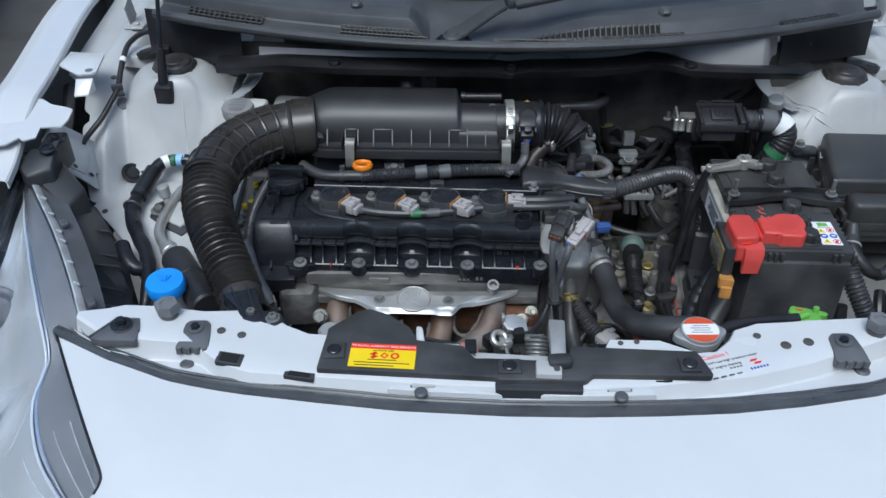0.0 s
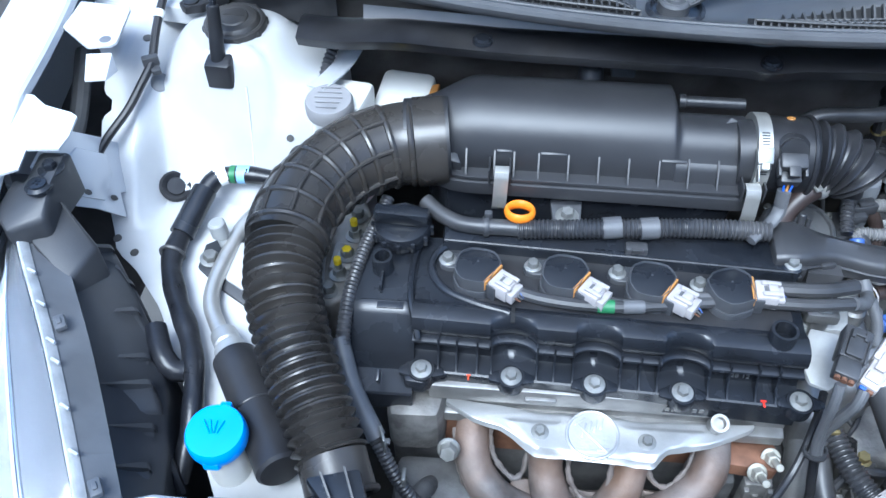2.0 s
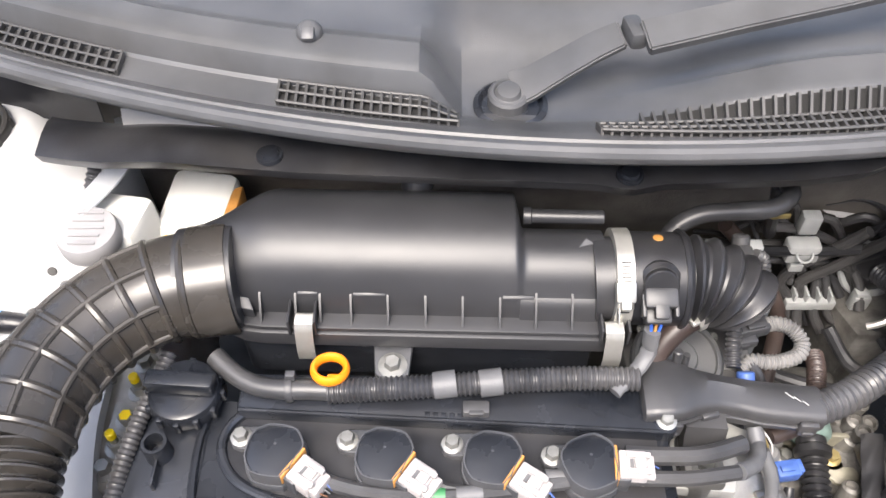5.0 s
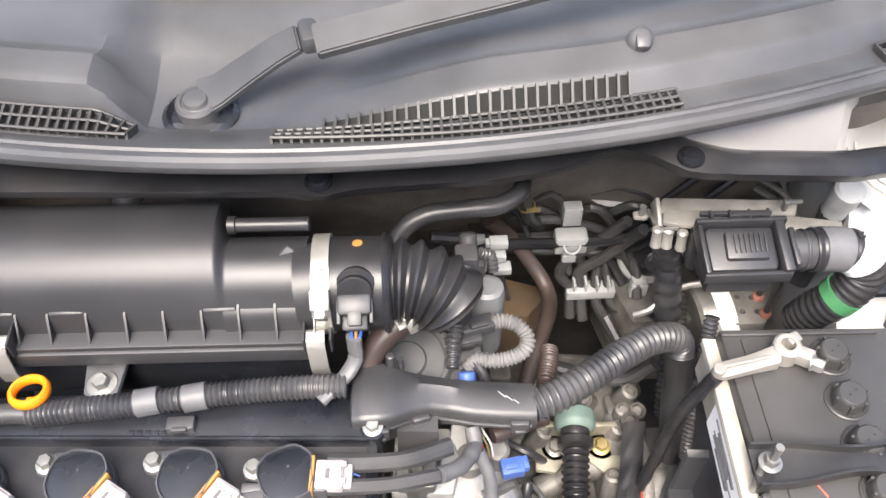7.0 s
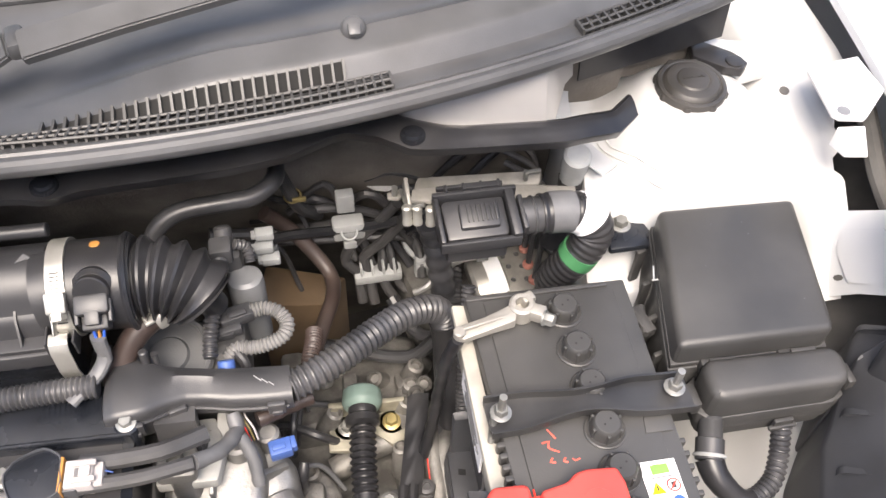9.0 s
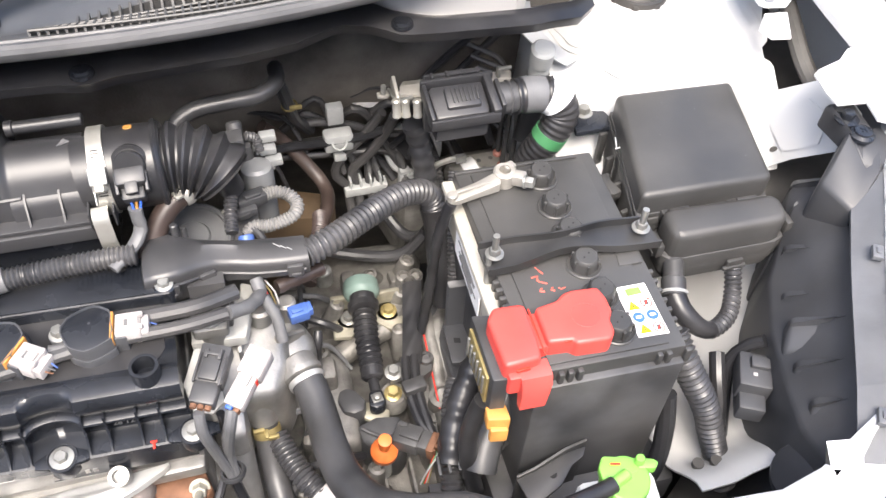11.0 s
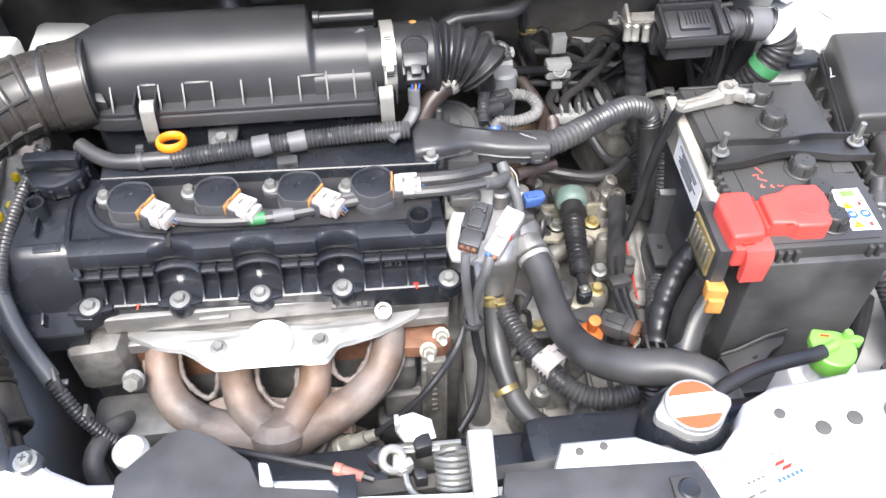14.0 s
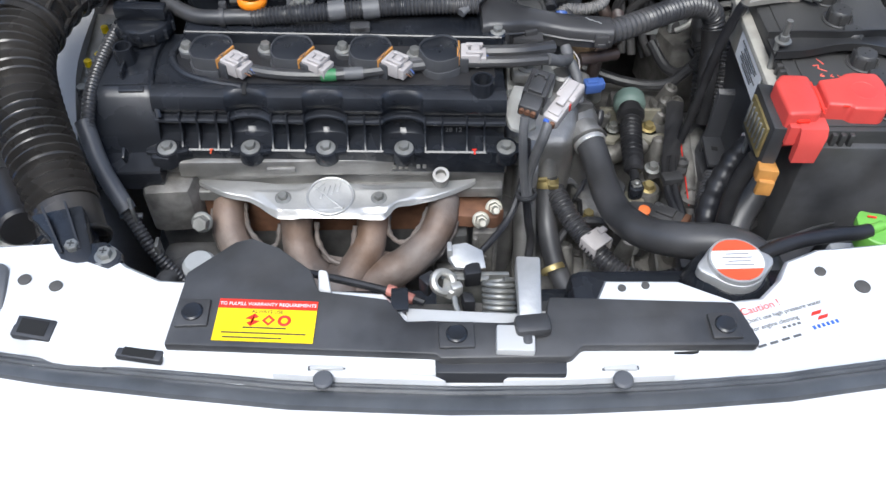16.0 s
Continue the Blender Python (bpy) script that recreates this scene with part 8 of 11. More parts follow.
part("lead", tube([(0.246, 1.155, 0.889), (0.258, 1.157, 0.888), (0.270, 1.153, 0.886), (0.2775, 1.142, 0.882), (0.273, 1.131, 0.879), (0.260, 1.126, 0.877), (0.246, 1.125, 0.876), (0.232, 1.126, 0.876), (0.222, 1.120, 0.872)], 0.0064, 14, 0.003, 0.0008, 0.0034), LOOPGREY, loop)
part("drop_lead", tube([(0.230, 1.124, 0.876), (0.236, 1.116, 0.872), (0.240, 1.108, 0.862)], 0.0050, 10), RUBBER, loop)
solo("braided_sleeve", tube([(0.300, 1.150, 0.850), (0.298, 1.136, 0.852), (0.293, 1.118, 0.852), (0.290, 1.104, 0.846)], 0.0078, 14, 0.003, 0.0007, 0.0030), BROWNHOSE, "grey-brown braided sleeve behind the trunking", "sleeve")
solo("socket_plug", join(cyl((0.2225, 1.112, 0.882), (0.2225, 1.102, 0.874), 0.0075, 14, bev=0.001), cyl((0.2225, 1.104, 0.876), (0.2225, 1.100, 0.872), 0.0085, 14)), BLUE2, "dark blue round plug behind the trunking", "plug")
for k, (bx, by, bz) in enumerate(((0.262, 1.252, 0.860), (0.267, 1.246, 0.848), (0.264, 1.258, 0.873))):
    solo("terminal_block", join(box((bx, by, bz), (0.018, 0.012, 0.009), 0.0015), box((bx - 0.010, by, bz), (0.006, 0.008, 0.006), 0.001)), GREYCAP, "small pale grey terminal clip", "terminal clip", "terminal clips")
# ---- gearbox and coolant side ----
gear = thing("gearbox", (0.33, 1.0, 0.42), "dirty cast aluminium gearbox with ribs, bosses and bolts", "gearbox")
rng = random.Random(4)
part("bell_housing", join(slab([(0.16, 0.86), (0.26, 0.84), (0.40, 0.87), (0.43, 1.0), (0.42, 1.22), (0.26, 1.25), (0.17, 1.18)], 0.42, [0.62, 0.60, 0.59, 0.62, 0.64, 0.64, 0.66], 0.02)), GEAR, gear)
part("side_casting", slab([(0.245, 0.975), (0.300, 0.968), (0.306, 1.060), (0.290, 1.085), (0.245, 1.075)], 0.58, [0.690, 0.685, 0.700, 0.705, 0.705], 0.012, 3), GEAR, gear)
part("pad_casting", slab([(0.262, 1.035), (0.288, 1.032), (0.290, 1.062), (0.264, 1.064)], 0.66, 0.722, 0.006), GEAR, gear)
part("end_casting", slab([(0.365, 0.95), (0.405, 0.955), (0.412, 1.16), (0.385, 1.19), (0.365, 1.16)], 0.58, [0.660, 0.655, 0.690, 0.690, 0.680], 0.014, 3), GEAR, gear)
part("ridge_casting", tube([(0.396, 0.960, 0.655), (0.400, 1.02, 0.672), (0.404, 1.08, 0.690), (0.400, 1.14, 0.695)], 0.012, 12), GEAR, gear)
part("ridge_casting", tube([(0.300, 1.10, 0.655), (0.330, 1.11, 0.662), (0.362, 1.12, 0.665)], 0.014, 12), GEAR, gear)
part("back_casting", slab([(0.25, 1.14), (0.40, 1.15), (0.42, 1.26), (0.30, 1.29), (0.24, 1.24)], 0.55, [0.67, 0.69, 0.66, 0.64, 0.65], 0.02, 3), GEAR, gear)
part("front_casting", slab([(0.215, 0.87), (0.32, 0.86), (0.33, 0.95), (0.225, 0.96)], 0.52, [0.615, 0.605, 0.635, 0.64], 0.018, 3), GEAR, gear)
part("paint_line", cyl((0.391, 0.99, 0.680), (0.397, 1.09, 0.702), 0.0008, 6), STICKRED, gear)
for i in range(7):
    a_ = 0.225 + 0.030 * i
    part("casting_rib", slab([(a_, 0.86 + 0.01 * (i % 3)), (a_ + 0.004, 0.86), (a_ + 0.006, 0.96), (a_ + 0.002, 0.96)], 0.58, [0.615, 0.615, 0.645, 0.645], 0.001), GEAR, gear)
for i in range(34):
    x_, y_ = rng.uniform(0.22, 0.42), rng.uniform(0.87, 1.22)
    z_ = 0.625 + 0.04 * smoothstep(0.9, 1.1, y_) + 0.02 * rng.random()
    k_ = rng.random()
    if k_ < 0.5:
        part("casting_boss", lathe([(0.013, 0), (0.011, 0.022), (0.009, 0.040), (0.006, 0.042), (0.005, 0.036), (0, 0.036)], pose(x_, y_, z_ - 0.012, rng.uniform(-20, 20), rng.uniform(-20, 20), 0), 16), GEAR, gear)
    elif k_ < 0.7:
        part("casting_lug", box((x_, y_, z_ + 0.010), (rng.uniform(0.012, 0.03), rng.uniform(0.012, 0.04), rng.uniform(0.02, 0.04)), 0.006, rng.uniform(-20, 20), rng.uniform(-12, 12)), GEAR, gear)
    else:
        part("case_bolt", join(lathe([(0.012, -0.02), (0.011, 0.0)], pose(x_, y_, z_ + 0.02), 14), bolt((x_, y_, z_ + 0.02), (rng.uniform(-.2, .2), -0.2, 1), 0.0058, 0.007, 1.5)), BRASSY if k_ < 0.78 else ZINC, gear)
part("mount_plate", slab([(0.297, 1.112), (0.318, 1.108), (0.330, 1.120), (0.350, 1.122), (0.366, 1.106), (0.389, 1.100), (0.397, 1.142), (0.385, 1.150), (0.302, 1.156)], 0.674, 0.680, 0.002), KHAKI, gear, "dull plated cable bracket")
part("plate_edge", slab([(0.302, 1.150), (0.385, 1.146), (0.385, 1.152), (0.302, 1.158)], 0.678, 0.700, 0.002), KHAKI, gear)
for bx, by, mm in ((0.320, 1.135, ZINC), (0.368, 1.134, BRASSY), (0.346, 1.022, BRASSY), (0.262, 0.976, BRASSY), (0.388, 1.046, ZINC)):
    part("bolt_boss", lathe([(0.0165, -0.020), (0.0165, -0.004), (0.0140, 0.0), (0, 0.0)], pose(bx, by, 0.680), 20), GEAR, gear)
    part("plate_bolt", bolt((bx, by, 0.680), (0, -0.1, 1), 0.0070, 0.007, 1.45), mm, gear)
part("casting_arm", tube([(0.428, 1.110, 0.690), (0.412, 1.078, 0.688), (0.413, 1.040, 0.680), (0.411, 1.000, 0.668), (0.400, 0.968, 0.655)], lambda q: 0.011 + 0.002 * math.sin(q * 9), 14, 0.006), GEAR, gear)
part("casting_boss", lathe([(0.015, -0.03), (0.014, 0.0), (0.0095, 0.002), (0.0085, -0.004), (0, -0.004)], pose(0.424, 1.108, 0.696), 20), GEAR, gear)
part("casting_boss", lathe([(0.016, -0.03), (0.015, 0.0), (0.0100, 0.002), (0.0090, -0.004), (0, -0.004)], pose(0.398, 1.004, 0.682), 20), GEAR, gear)
part("steel_bracket", join(slab([(0.417, 1.070), (0.449, 1.068), (0.4515, 1.050), (0.4490, 1.045), (0.4480, 1.062), (0.418, 1.064)], 0.70, [0.80, 0.80, 0.79, 0.79, 0.795, 0.795], 0.001), slab([(0.410, 1.015), (0.446, 1.010), (0.448, 1.062), (0.414, 1.066)], 0.722, 0.727, 0.0015), slab([(0.4445, 0.990), (0.4480, 0.990), (0.4505, 1.062), (0.4470, 1.062)], 0.70, [0.735, 0.735, 0.800, 0.800], 0.001)), HLDARK, gear, "dark grey steel side bracket")
part("bracket_slot", slab([(0.420, 1.040), (0.427, 1.038), (0.428, 1.044), (0.421, 1.046)], 0.7268, 0.7276), HOLESHADE, gear)
part("steel_foot", slab([(0.372, 0.985), (0.412, 0.98), (0.414, 1.01), (0.376, 1.01)], 0.660, 0.665, 0.001), GEAR, gear)
shift = thing("selector_cable", (0.335, 1.1, 0.66), "black bellows on the gear selector cable with a grey-green collar", "selector cable")
part("collar", lathe([(0.0165, -0.004), (0.0205, 0.0), (0.0215, 0.004), (0.0205, 0.016), (0.0165, 0.019), (0, 0.019)], aim((0.338, 1.141, 0.712), (0.12, 0.98, 0.06)), 26), TEAL, shift, "grey-green rubber collar")
part("sleeve", lathe([(0.0130, 0), (0.0180, 0.003), (0.0185, 0.010), (0.0140, 0.013), (0.0150, 0.016), (0.0145, 0.024), (0.0125, 0.026)], aim((0.3355, 1.117, 0.711), (0.10, 0.98, 0.10)), 26), RUBBER, shift)
part("bellows", tube([(0.336, 1.122, 0.711), (0.333, 1.100, 0.709), (0.330, 1.075, 0.706), (0.328, 1.046, 0.701)], lambda q: 0.0126 - 0.0006 * q, 22, 0.002, 0.0019, 0.0068), RUBBER, shift)
part("rod", join(cyl((0.328, 1.050, 0.702), (0.3265, 1.034, 0.698), 0.0125, 22, bev=0.003), cyl((0.3265, 1.036, 0.698), (0.326, 1.018, 0.697), 0.0060, 18)), RUBBER, shift)
part("eye", slab([(0.3155, 1.002), (0.3215, 0.998), (0.3300, 0.999), (0.3345, 1.004), (0.3330, 1.018), (0.3260, 1.022), (0.3180, 1.018)], 0.684, 0.700, 0.002), SATIN, shift, "black square rod end")
part("ball_pin", join(box((0.3252, 1.0095, 0.7005), (0.0115, 0.0115, 0.002), 0.0008, rz=8), lathe([(0.0050, 0), (0.0048, 0.003), (0.003, 0.0045), (0, 0.005)], pose(0.3252, 1.0095, 0.701, -10, 0, 0), 14)), ZINC, shift)
part("lever", slab([(0.292, 1.016), (0.305, 1.004), (0.320, 0.990), (0.334, 0.992), (0.338, 1.003), (0.320, 1.018), (0.300, 1.022)], 0.674, 0.680, 0.002), KHAKI, shift, "plated selector lever")
breather = thing("breather_cap", (0.32, 0.955, 0.68), "orange rubber gearbox breather cap", "breather cap")
part("cap", lathe([(0.012, 0), (0.0145, 0.004), (0.0145, 0.012), (0.010, 0.018), (0.006, 0.021), (0.0058, 0.030), (0.0072, 0.034), (0.007, 0.042), (0, 0.044)], pose(0.319, 0.953, 0.680, 8, 0, 0), 20), KNOB, breather)
part("stub", cyl((0.319, 0.953, 0.640), (0.319, 0.953, 0.683), 0.0085, 16), CASTPALE, breather, "pale breather stub")

# thermostat housing, sensors, hoses
therm = thing("thermostat_housing", (0.22, 1.0, 0.74), "cast aluminium thermostat housing at the end of the head", "thermostat housing")
part("housing", join(slab([(0.155, 0.985), (0.225, 0.985), (0.240, 1.01), (0.245, 1.05), (0.235, 1.075), (0.155, 1.075)], 0.70, [0.800, 0.795, 0.800, 0.815, 0.825, 0.825], 0.010, 3), slab([(0.225, 1.015), (0.262, 1.008), (0.272, 1.040), (0.262, 1.062), (0.235, 1.070)], 0.70, [0.792, 0.786, 0.790, 0.800, 0.806], 0.012, 3), cyl((0.246, 1.022, 0.784), (0.2525, 1.004, 0.782), 0.0190, 28, bev=0.002), slab([(0.165, 0.955), (0.190, 0.955), (0.192, 0.99), (0.165, 0.99)], 0.72, [0.78, 0.78, 0.80, 0.80], 0.006)), ALU, therm)
part("neck", lathe([(0.0205, 0), (0.0205, 0.005), (0.0185, 0.006)], aim((0.2500, 1.009, 0.7835), (0.25, -0.9, -0.2)), 30), ALU, therm)
part("stub", cyl((0.206, 1.005, 0.785), (0.206, 0.988, 0.744), 0.0135, 20), ALU, therm)
part("boss", cyl((0.222, 1.058, 0.815), (0.222, 1.058, 0.838), 0.013, 18, bev=0.003), ALU, therm)
part("boss", cyl((0.248, 1.068, 0.79), (0.248, 1.068, 0.825), 0.010, 16, bev=0.003), ALU, therm)
part("rib", slab([(0.195, 1.02), (0.199, 1.02), (0.203, 1.07), (0.199, 1.07)], 0.80, [0.822, 0.822, 0.842, 0.842], 0.001), ALU, therm)
part("rib", slab([(0.232, 1.03), (0.262, 1.045), (0.260, 1.05), (0.230, 1.036)], 0.78, [0.815, 0.80, 0.80, 0.815], 0.001), ALU, therm)
part("ear", join(slab([(0.160, 1.020), (0.192, 1.018), (0.194, 1.045), (0.160, 1.048)], 0.855, 0.866, 0.004), cyl((0.177, 1.033, 0.80), (0.177, 1.033, 0.858), 0.012, 18)), ALU, therm)
part("ear_bolt", bolt((0.177, 1.033, 0.866), (0, 0, 1), 0.0070, 0.007, 1.6), ZINC, therm)
part("side_boss", cyl((0.168, 0.985, 0.80), (0.168, 0.960, 0.795), 0.014, 18, bev=0.003), ALU, therm)
part("bracket", slab([(0.146, 0.975), (0.152, 0.950), (0.168, 0.944), (0.180, 0.952), (0.178, 0.975), (0.186, 1.000), (0.160, 1.006)], 0.848, [0.856, 0.852, 0.850, 0.852, 0.858, 0.864, 0.864], 0.002), CASTPALE, therm, "pale pressed harness bracket")
top = thing("radiator_hose", (0.30, 0.88, 0.78), "thick black upper radiator hose curving to the radiator", "radiator hose")
part("hose", tube([(0.251, 1.008, 0.783), (0.257, 0.985, 0.778), (0.260, 0.960, 0.774), (0.263, 0.922, 0.774), (0.271, 0.884, 0.780), (0.290, 0.850, 0.792), (0.320, 0.827, 0.807), (0.354, 0.815, 0.816), (0.382, 0.795, 0.815), (0.392, 0.765, 0.80), (0.392, 0.740, 0.79)], lambda q: 0.0166 + 0.0026 * smoothstep(0.2, 0.8, q), 24, 0.008), HOSE, top)
part("clamp", ring((0.2535, 0.999, 0.781), (0.25, -0.9, -0.2), 0.0176, 0.0014, 30, 6, 2.4), SHEET, top, "steel hose clamp")
low = thing("heater_return_hose", (0.21, 0.9, 0.68), "black coolant hose with yellow spring clips", "hose")
part("hose", tube([(0.206, 0.994, 0.758), (0.206, 0.985, 0.738), (0.206, 0.952, 0.70), (0.211, 0.912, 0.681), (0.224, 0.872, 0.670), (0.250, 0.845, 0.668), (0.285, 0.835, 0.672), (0.330, 0.83, 0.68), (0.37, 0.81, 0.68)], 0.0125, 16), HOSE, low)
part("clip", join(ring((0.206, 0.982, 0.735), (0, -0.55, -0.8), 0.0134, 0.0012, 26, 6, 5), box((0.199, 0.9745, 0.7475), (0.011, 0.004, 0.006), 0.001), box((0.212, 0.968, 0.7420), (0.011, 0.004, 0.006), 0.001), box((0.206, 0.971, 0.7460), (0.004, 0.010, 0.003), 0.001)), BRASSY, low, "yellow zinc spring clip")
part("clip", join(ring((0.208, 0.893, 0.682), (0.3, -0.8, -0.4), 0.0135, 0.0013, 22, 6, 3)), BRASSY, low, "yellow zinc spring clip")
part("yellow_dot", lathe([(0.003, 0), (0.002, 0.0008), (0, 0.0008)], pose(0.300, 0.832, 0.6865), 10), YELLOW, low)
con = thing("gearbox_conduit", (0.27, 0.9, 0.69), "black corrugated conduit with a white clip", "wiring harness")
part("conduit", tube([(0.215, 0.975, 0.73), (0.228, 0.94, 0.722), (0.246, 0.908, 0.716), (0.266, 0.880, 0.708), (0.290, 0.862, 0.702), (0.320, 0.857, 0.70), (0.345, 0.862, 0.70)], 0.0115, 16, 0.004, 0.0011, 0.0052), CONDUIT, con)
part("clip", join(box((0.2545, 0.9005, 0.7265), (0.024, 0.026, 0.003), 0.001, rz=-54), box((0.2650, 0.9075, 0.719), (0.024, 0.003, 0.016), 0.001, rz=-54), box((0.2440, 0.8930, 0.719), (0.024, 0.003, 0.016), 0.001, rz=-54), box((0.262, 0.911, 0.7285), (0.008, 0.010, 0.004), 0.001, rz=-54)), CONNWHITE, con, "white wrap clip")
white_c = thing("sensor_connector", (0.19, 0.96, 0.86), "white nylon two-way connector on grey leads", "connector")
m1 = three((0.2020, 0.9465, 0.884), (0.0355, 0.047, 0.012), (-1, 0.75, 0.1))
part("body", at_m(m1, box((-0.008, 0, 0), (0.034, 0.017, 0.014), 0.002), box((0.016, 0, 0.001), (0.026, 0.021, 0.017), 0.002), box((0.010, 0, 0.0095), (0.034, 0.009, 0.004), 0.001), box((0.019, 0.0085, 0.009), (0.018, 0.002, 0.004), 0.0005), box((0.019, -0.0085, 0.009), (0.018, 0.002, 0.004), 0.0005), box((-0.014, 0, 0.0075), (0.010, 0.013, 0.003), 0.001)), CONNWHITE, white_c)
part("seal_mark", at_m(m1, box((0.001, -0.0088, 0.002), (0.0025, 0.0008, 0.010))), STICKRED, white_c, "red lock mark")
part("rear_seal", at_m(m1, box((-0.0262, 0.003, 0), (0.004, 0.006, 0.008), 0.001)), INKBLUE, white_c, "blue wire seal")
part("rear_seal", at_m(m1, box((-0.0262, -0.004, 0), (0.004, 0.005, 0.008), 0.001)), FLANGE, white_c, "brown wire seal")
part("lead", tube([(0.186, 0.926, 0.879), (0.182, 0.919, 0.868), (0.176, 0.922, 0.835), (0.172, 0.925, 0.80), (0.174, 0.918, 0.77)], 0.0055, 10), GREYTAPE, white_c)
black_c = thing("sensor_connector", (0.165, 0.97, 0.86), "black two-way connector on grey leads", "connector")
m2 = three((0.1735, 0.9490, 0.897), (0.021, 0.048, 0.008), (-1, 0.4, 0.1))
part("body", at_m(m2, box((0.010, 0, 0), (0.034, 0.025, 0.018), 0.002), box((-0.014, 0, 0), (0.022, 0.021, 0.015), 0.002), box((0.008, 0, 0.010), (0.028, 0.015, 0.005), 0.001), box((0.016, 0.0055, 0.0135), (0.009, 0.003, 0.003), 0.0006), box((0.016, -0.0055, 0.0135), (0.009, 0.003, 0.003), 0.0006), box((0.016, 0, 0.0135), (0.003, 0.011, 0.003), 0.0006), box((0.004, 0.0105, 0.009), (0.026, 0.002, 0.004), 0.0005), box((0.004, -0.0105, 0.009), (0.026, 0.002, 0.004), 0.0005)), BLACK, black_c)
for k in range(3):
    part("wire_seal", at_m(m2, cyl((-0.0250, -0.006 + 0.006 * k, 0.002), (-0.0285, -0.006 + 0.006 * k, 0.002), 0.0028, 10)), FLANGE, black_c, "brown wire seal")
part("lead", tube([(0.161, 0.922, 0.892), (0.160, 0.915, 0.872), (0.164, 0.918, 0.83), (0.169, 0.920, 0.79), (0.173, 0.916, 0.768)], 0.0048, 10), GREYTAPE, black_c)
part("lead", tube([(0.172, 0.917, 0.775), (0.176, 0.910, 0.745), (0.180, 0.905, 0.72), (0.172, 0.88, 0.69), (0.150, 0.855, 0.67)], 0.0048, 10), RUBBER, black_c, "black taped lead")
part("tie", ring((0.172, 0.921, 0.780), (0.1, -0.2, -1), 0.010, 0.0022, 18, 6, 1.6), BLACK, black_c, "black cable tie")
blue_c = thing("blue_connector", (0.26, 1.05, 0.81), "blue plastic connector among the gearbox wiring", "connector")
part("body", join(box((0.258, 1.050, 0.824), (0.020, 0.015, 0.013), 0.002, rz=8), box((0.268, 1.053, 0.824), (0.008, 0.012, 0.010), 0.0015, rz=8), box((0.257, 1.049, 0.831), (0.012, 0.006, 0.003), 0.001, rz=8)), BLUE2, blue_c)
# taped strands between the channel, sensors and gearbox
TAPED = [([(0.195, 1.018, 0.888), (0.212, 1.030, 0.876), (0.222, 1.045, 0.866), (0.226, 1.056, 0.860), (0.224, 1.069, 0.866)], 0.008, GREYTAPE),
         ([(0.228, 1.050, 0.860), (0.236, 1.036, 0.845), (0.238, 1.020, 0.825)], 0.007, GREYTAPE),
         ([(0.29, 1.088, 0.84), (0.270, 1.081, 0.842), (0.242, 1.070, 0.846)], 0.009, BROWNHOSE),
         ([(0.255, 1.06, 0.70), (0.268, 1.05, 0.73), (0.272, 1.045, 0.77), (0.275, 1.055, 0.78)], 0.006, RUBBER)]
rngw = random.Random(8)
for k in range(26):
    x_, y_, z_ = rngw.uniform(0.235, 0.405), rngw.uniform(0.93, 1.16), rngw.uniform(0.69, 0.73)
    a_, l_ = rngw.uniform(0, 6.28), rngw.uniform(0.05, 0.11)
    if math.hypot(x_ - 0.32, y_ - 0.95) < 0.055 or (0.285 < x_ < 0.43 and 0.98 < y_ < 1.19):
        continue
    dx_, dy_ = l_ * math.cos(a_), 0.7 * l_ * math.sin(a_)
    pts = [(x_ - dx_ * 0.5, y_ - dy_ * 0.5, z_ - 0.035), (x_ - dx_ * 0.2, y_ - dy_ * 0.2 + 0.01, z_), (x_ + dx_ * 0.2, y_ + dy_ * 0.2 - 0.006, z_ + 0.006), (x_ + dx_ * 0.5, y_ + dy_ * 0.5, z_ - 0.03)]
    solo("thin_lead", tube(pts, rngw.choice((0.0028, 0.0035, 0.0048)), 8), rngw.choice((RUBBER, CONDUIT, RUBBER, GREYTAPE, CONDUIT)), "thin wiring lead over the dirty gearbox", "wiring", "gearbox leads")
loomb = thing("taped_loom", (0.40, 0.95, 0.70), "crinkled black taped loom beside the battery with white spacer rings", "wiring harness")
part("trunk", tube([(0.445, 0.985, 0.800), (0.429, 0.979, 0.790), (0.411, 0.965, 0.775), (0.396, 0.946, 0.760), (0.384, 0.925, 0.748), (0.373, 0.897, 0.735)], lambda q: 0.0135 + 0.0016 * math.sin(q * 37) * math.sin(q * 11 + 1), 14, 0.003), RUBBER, loomb)
part("side_trunk", tube([(0.437, 0.933, 0.790), (0.421, 0.915, 0.775), (0.407, 0.898, 0.760), (0.397, 0.880, 0.745)], 0.0165, 16), HOSE, loomb)
for px_ in [(0.436, 0.980, 0.795), (0.442, 0.983, 0.800)]:
    part("spacer", ring(px_, (0.6, 0.5, 0.4), 0.0135, 0.0030, 20, 6), CONNWHITE, loomb)
part("plug", join(box([(0.372, 0.880, 0.700)][0], (0.046, 0.026, 0.020), 0.002, rz=-6), box([(0.392, 0.891, 0.738)][0], (0.020, 0.022, 0.016), 0.002, rz=-6), *[box((V([(0.360, 0.894, 0.746)][0]) + V(0.010 * i, 0, 0)), (0.003, 0.020, 0.004), 0.0006, rz=-6) for i in range(4)]), BLACK, loomb, "black multiway plug")
part("strap", sheet(lambda u, v: (0.428 + 0.030 * u, 0.950 - 0.050 * v, 0.79 - 0.05 * v + 0.006 * math.sin(u * 9 + v * 5)), 10, 10, 0.001), RUBBER, loomb, "loose black tape sleeve")
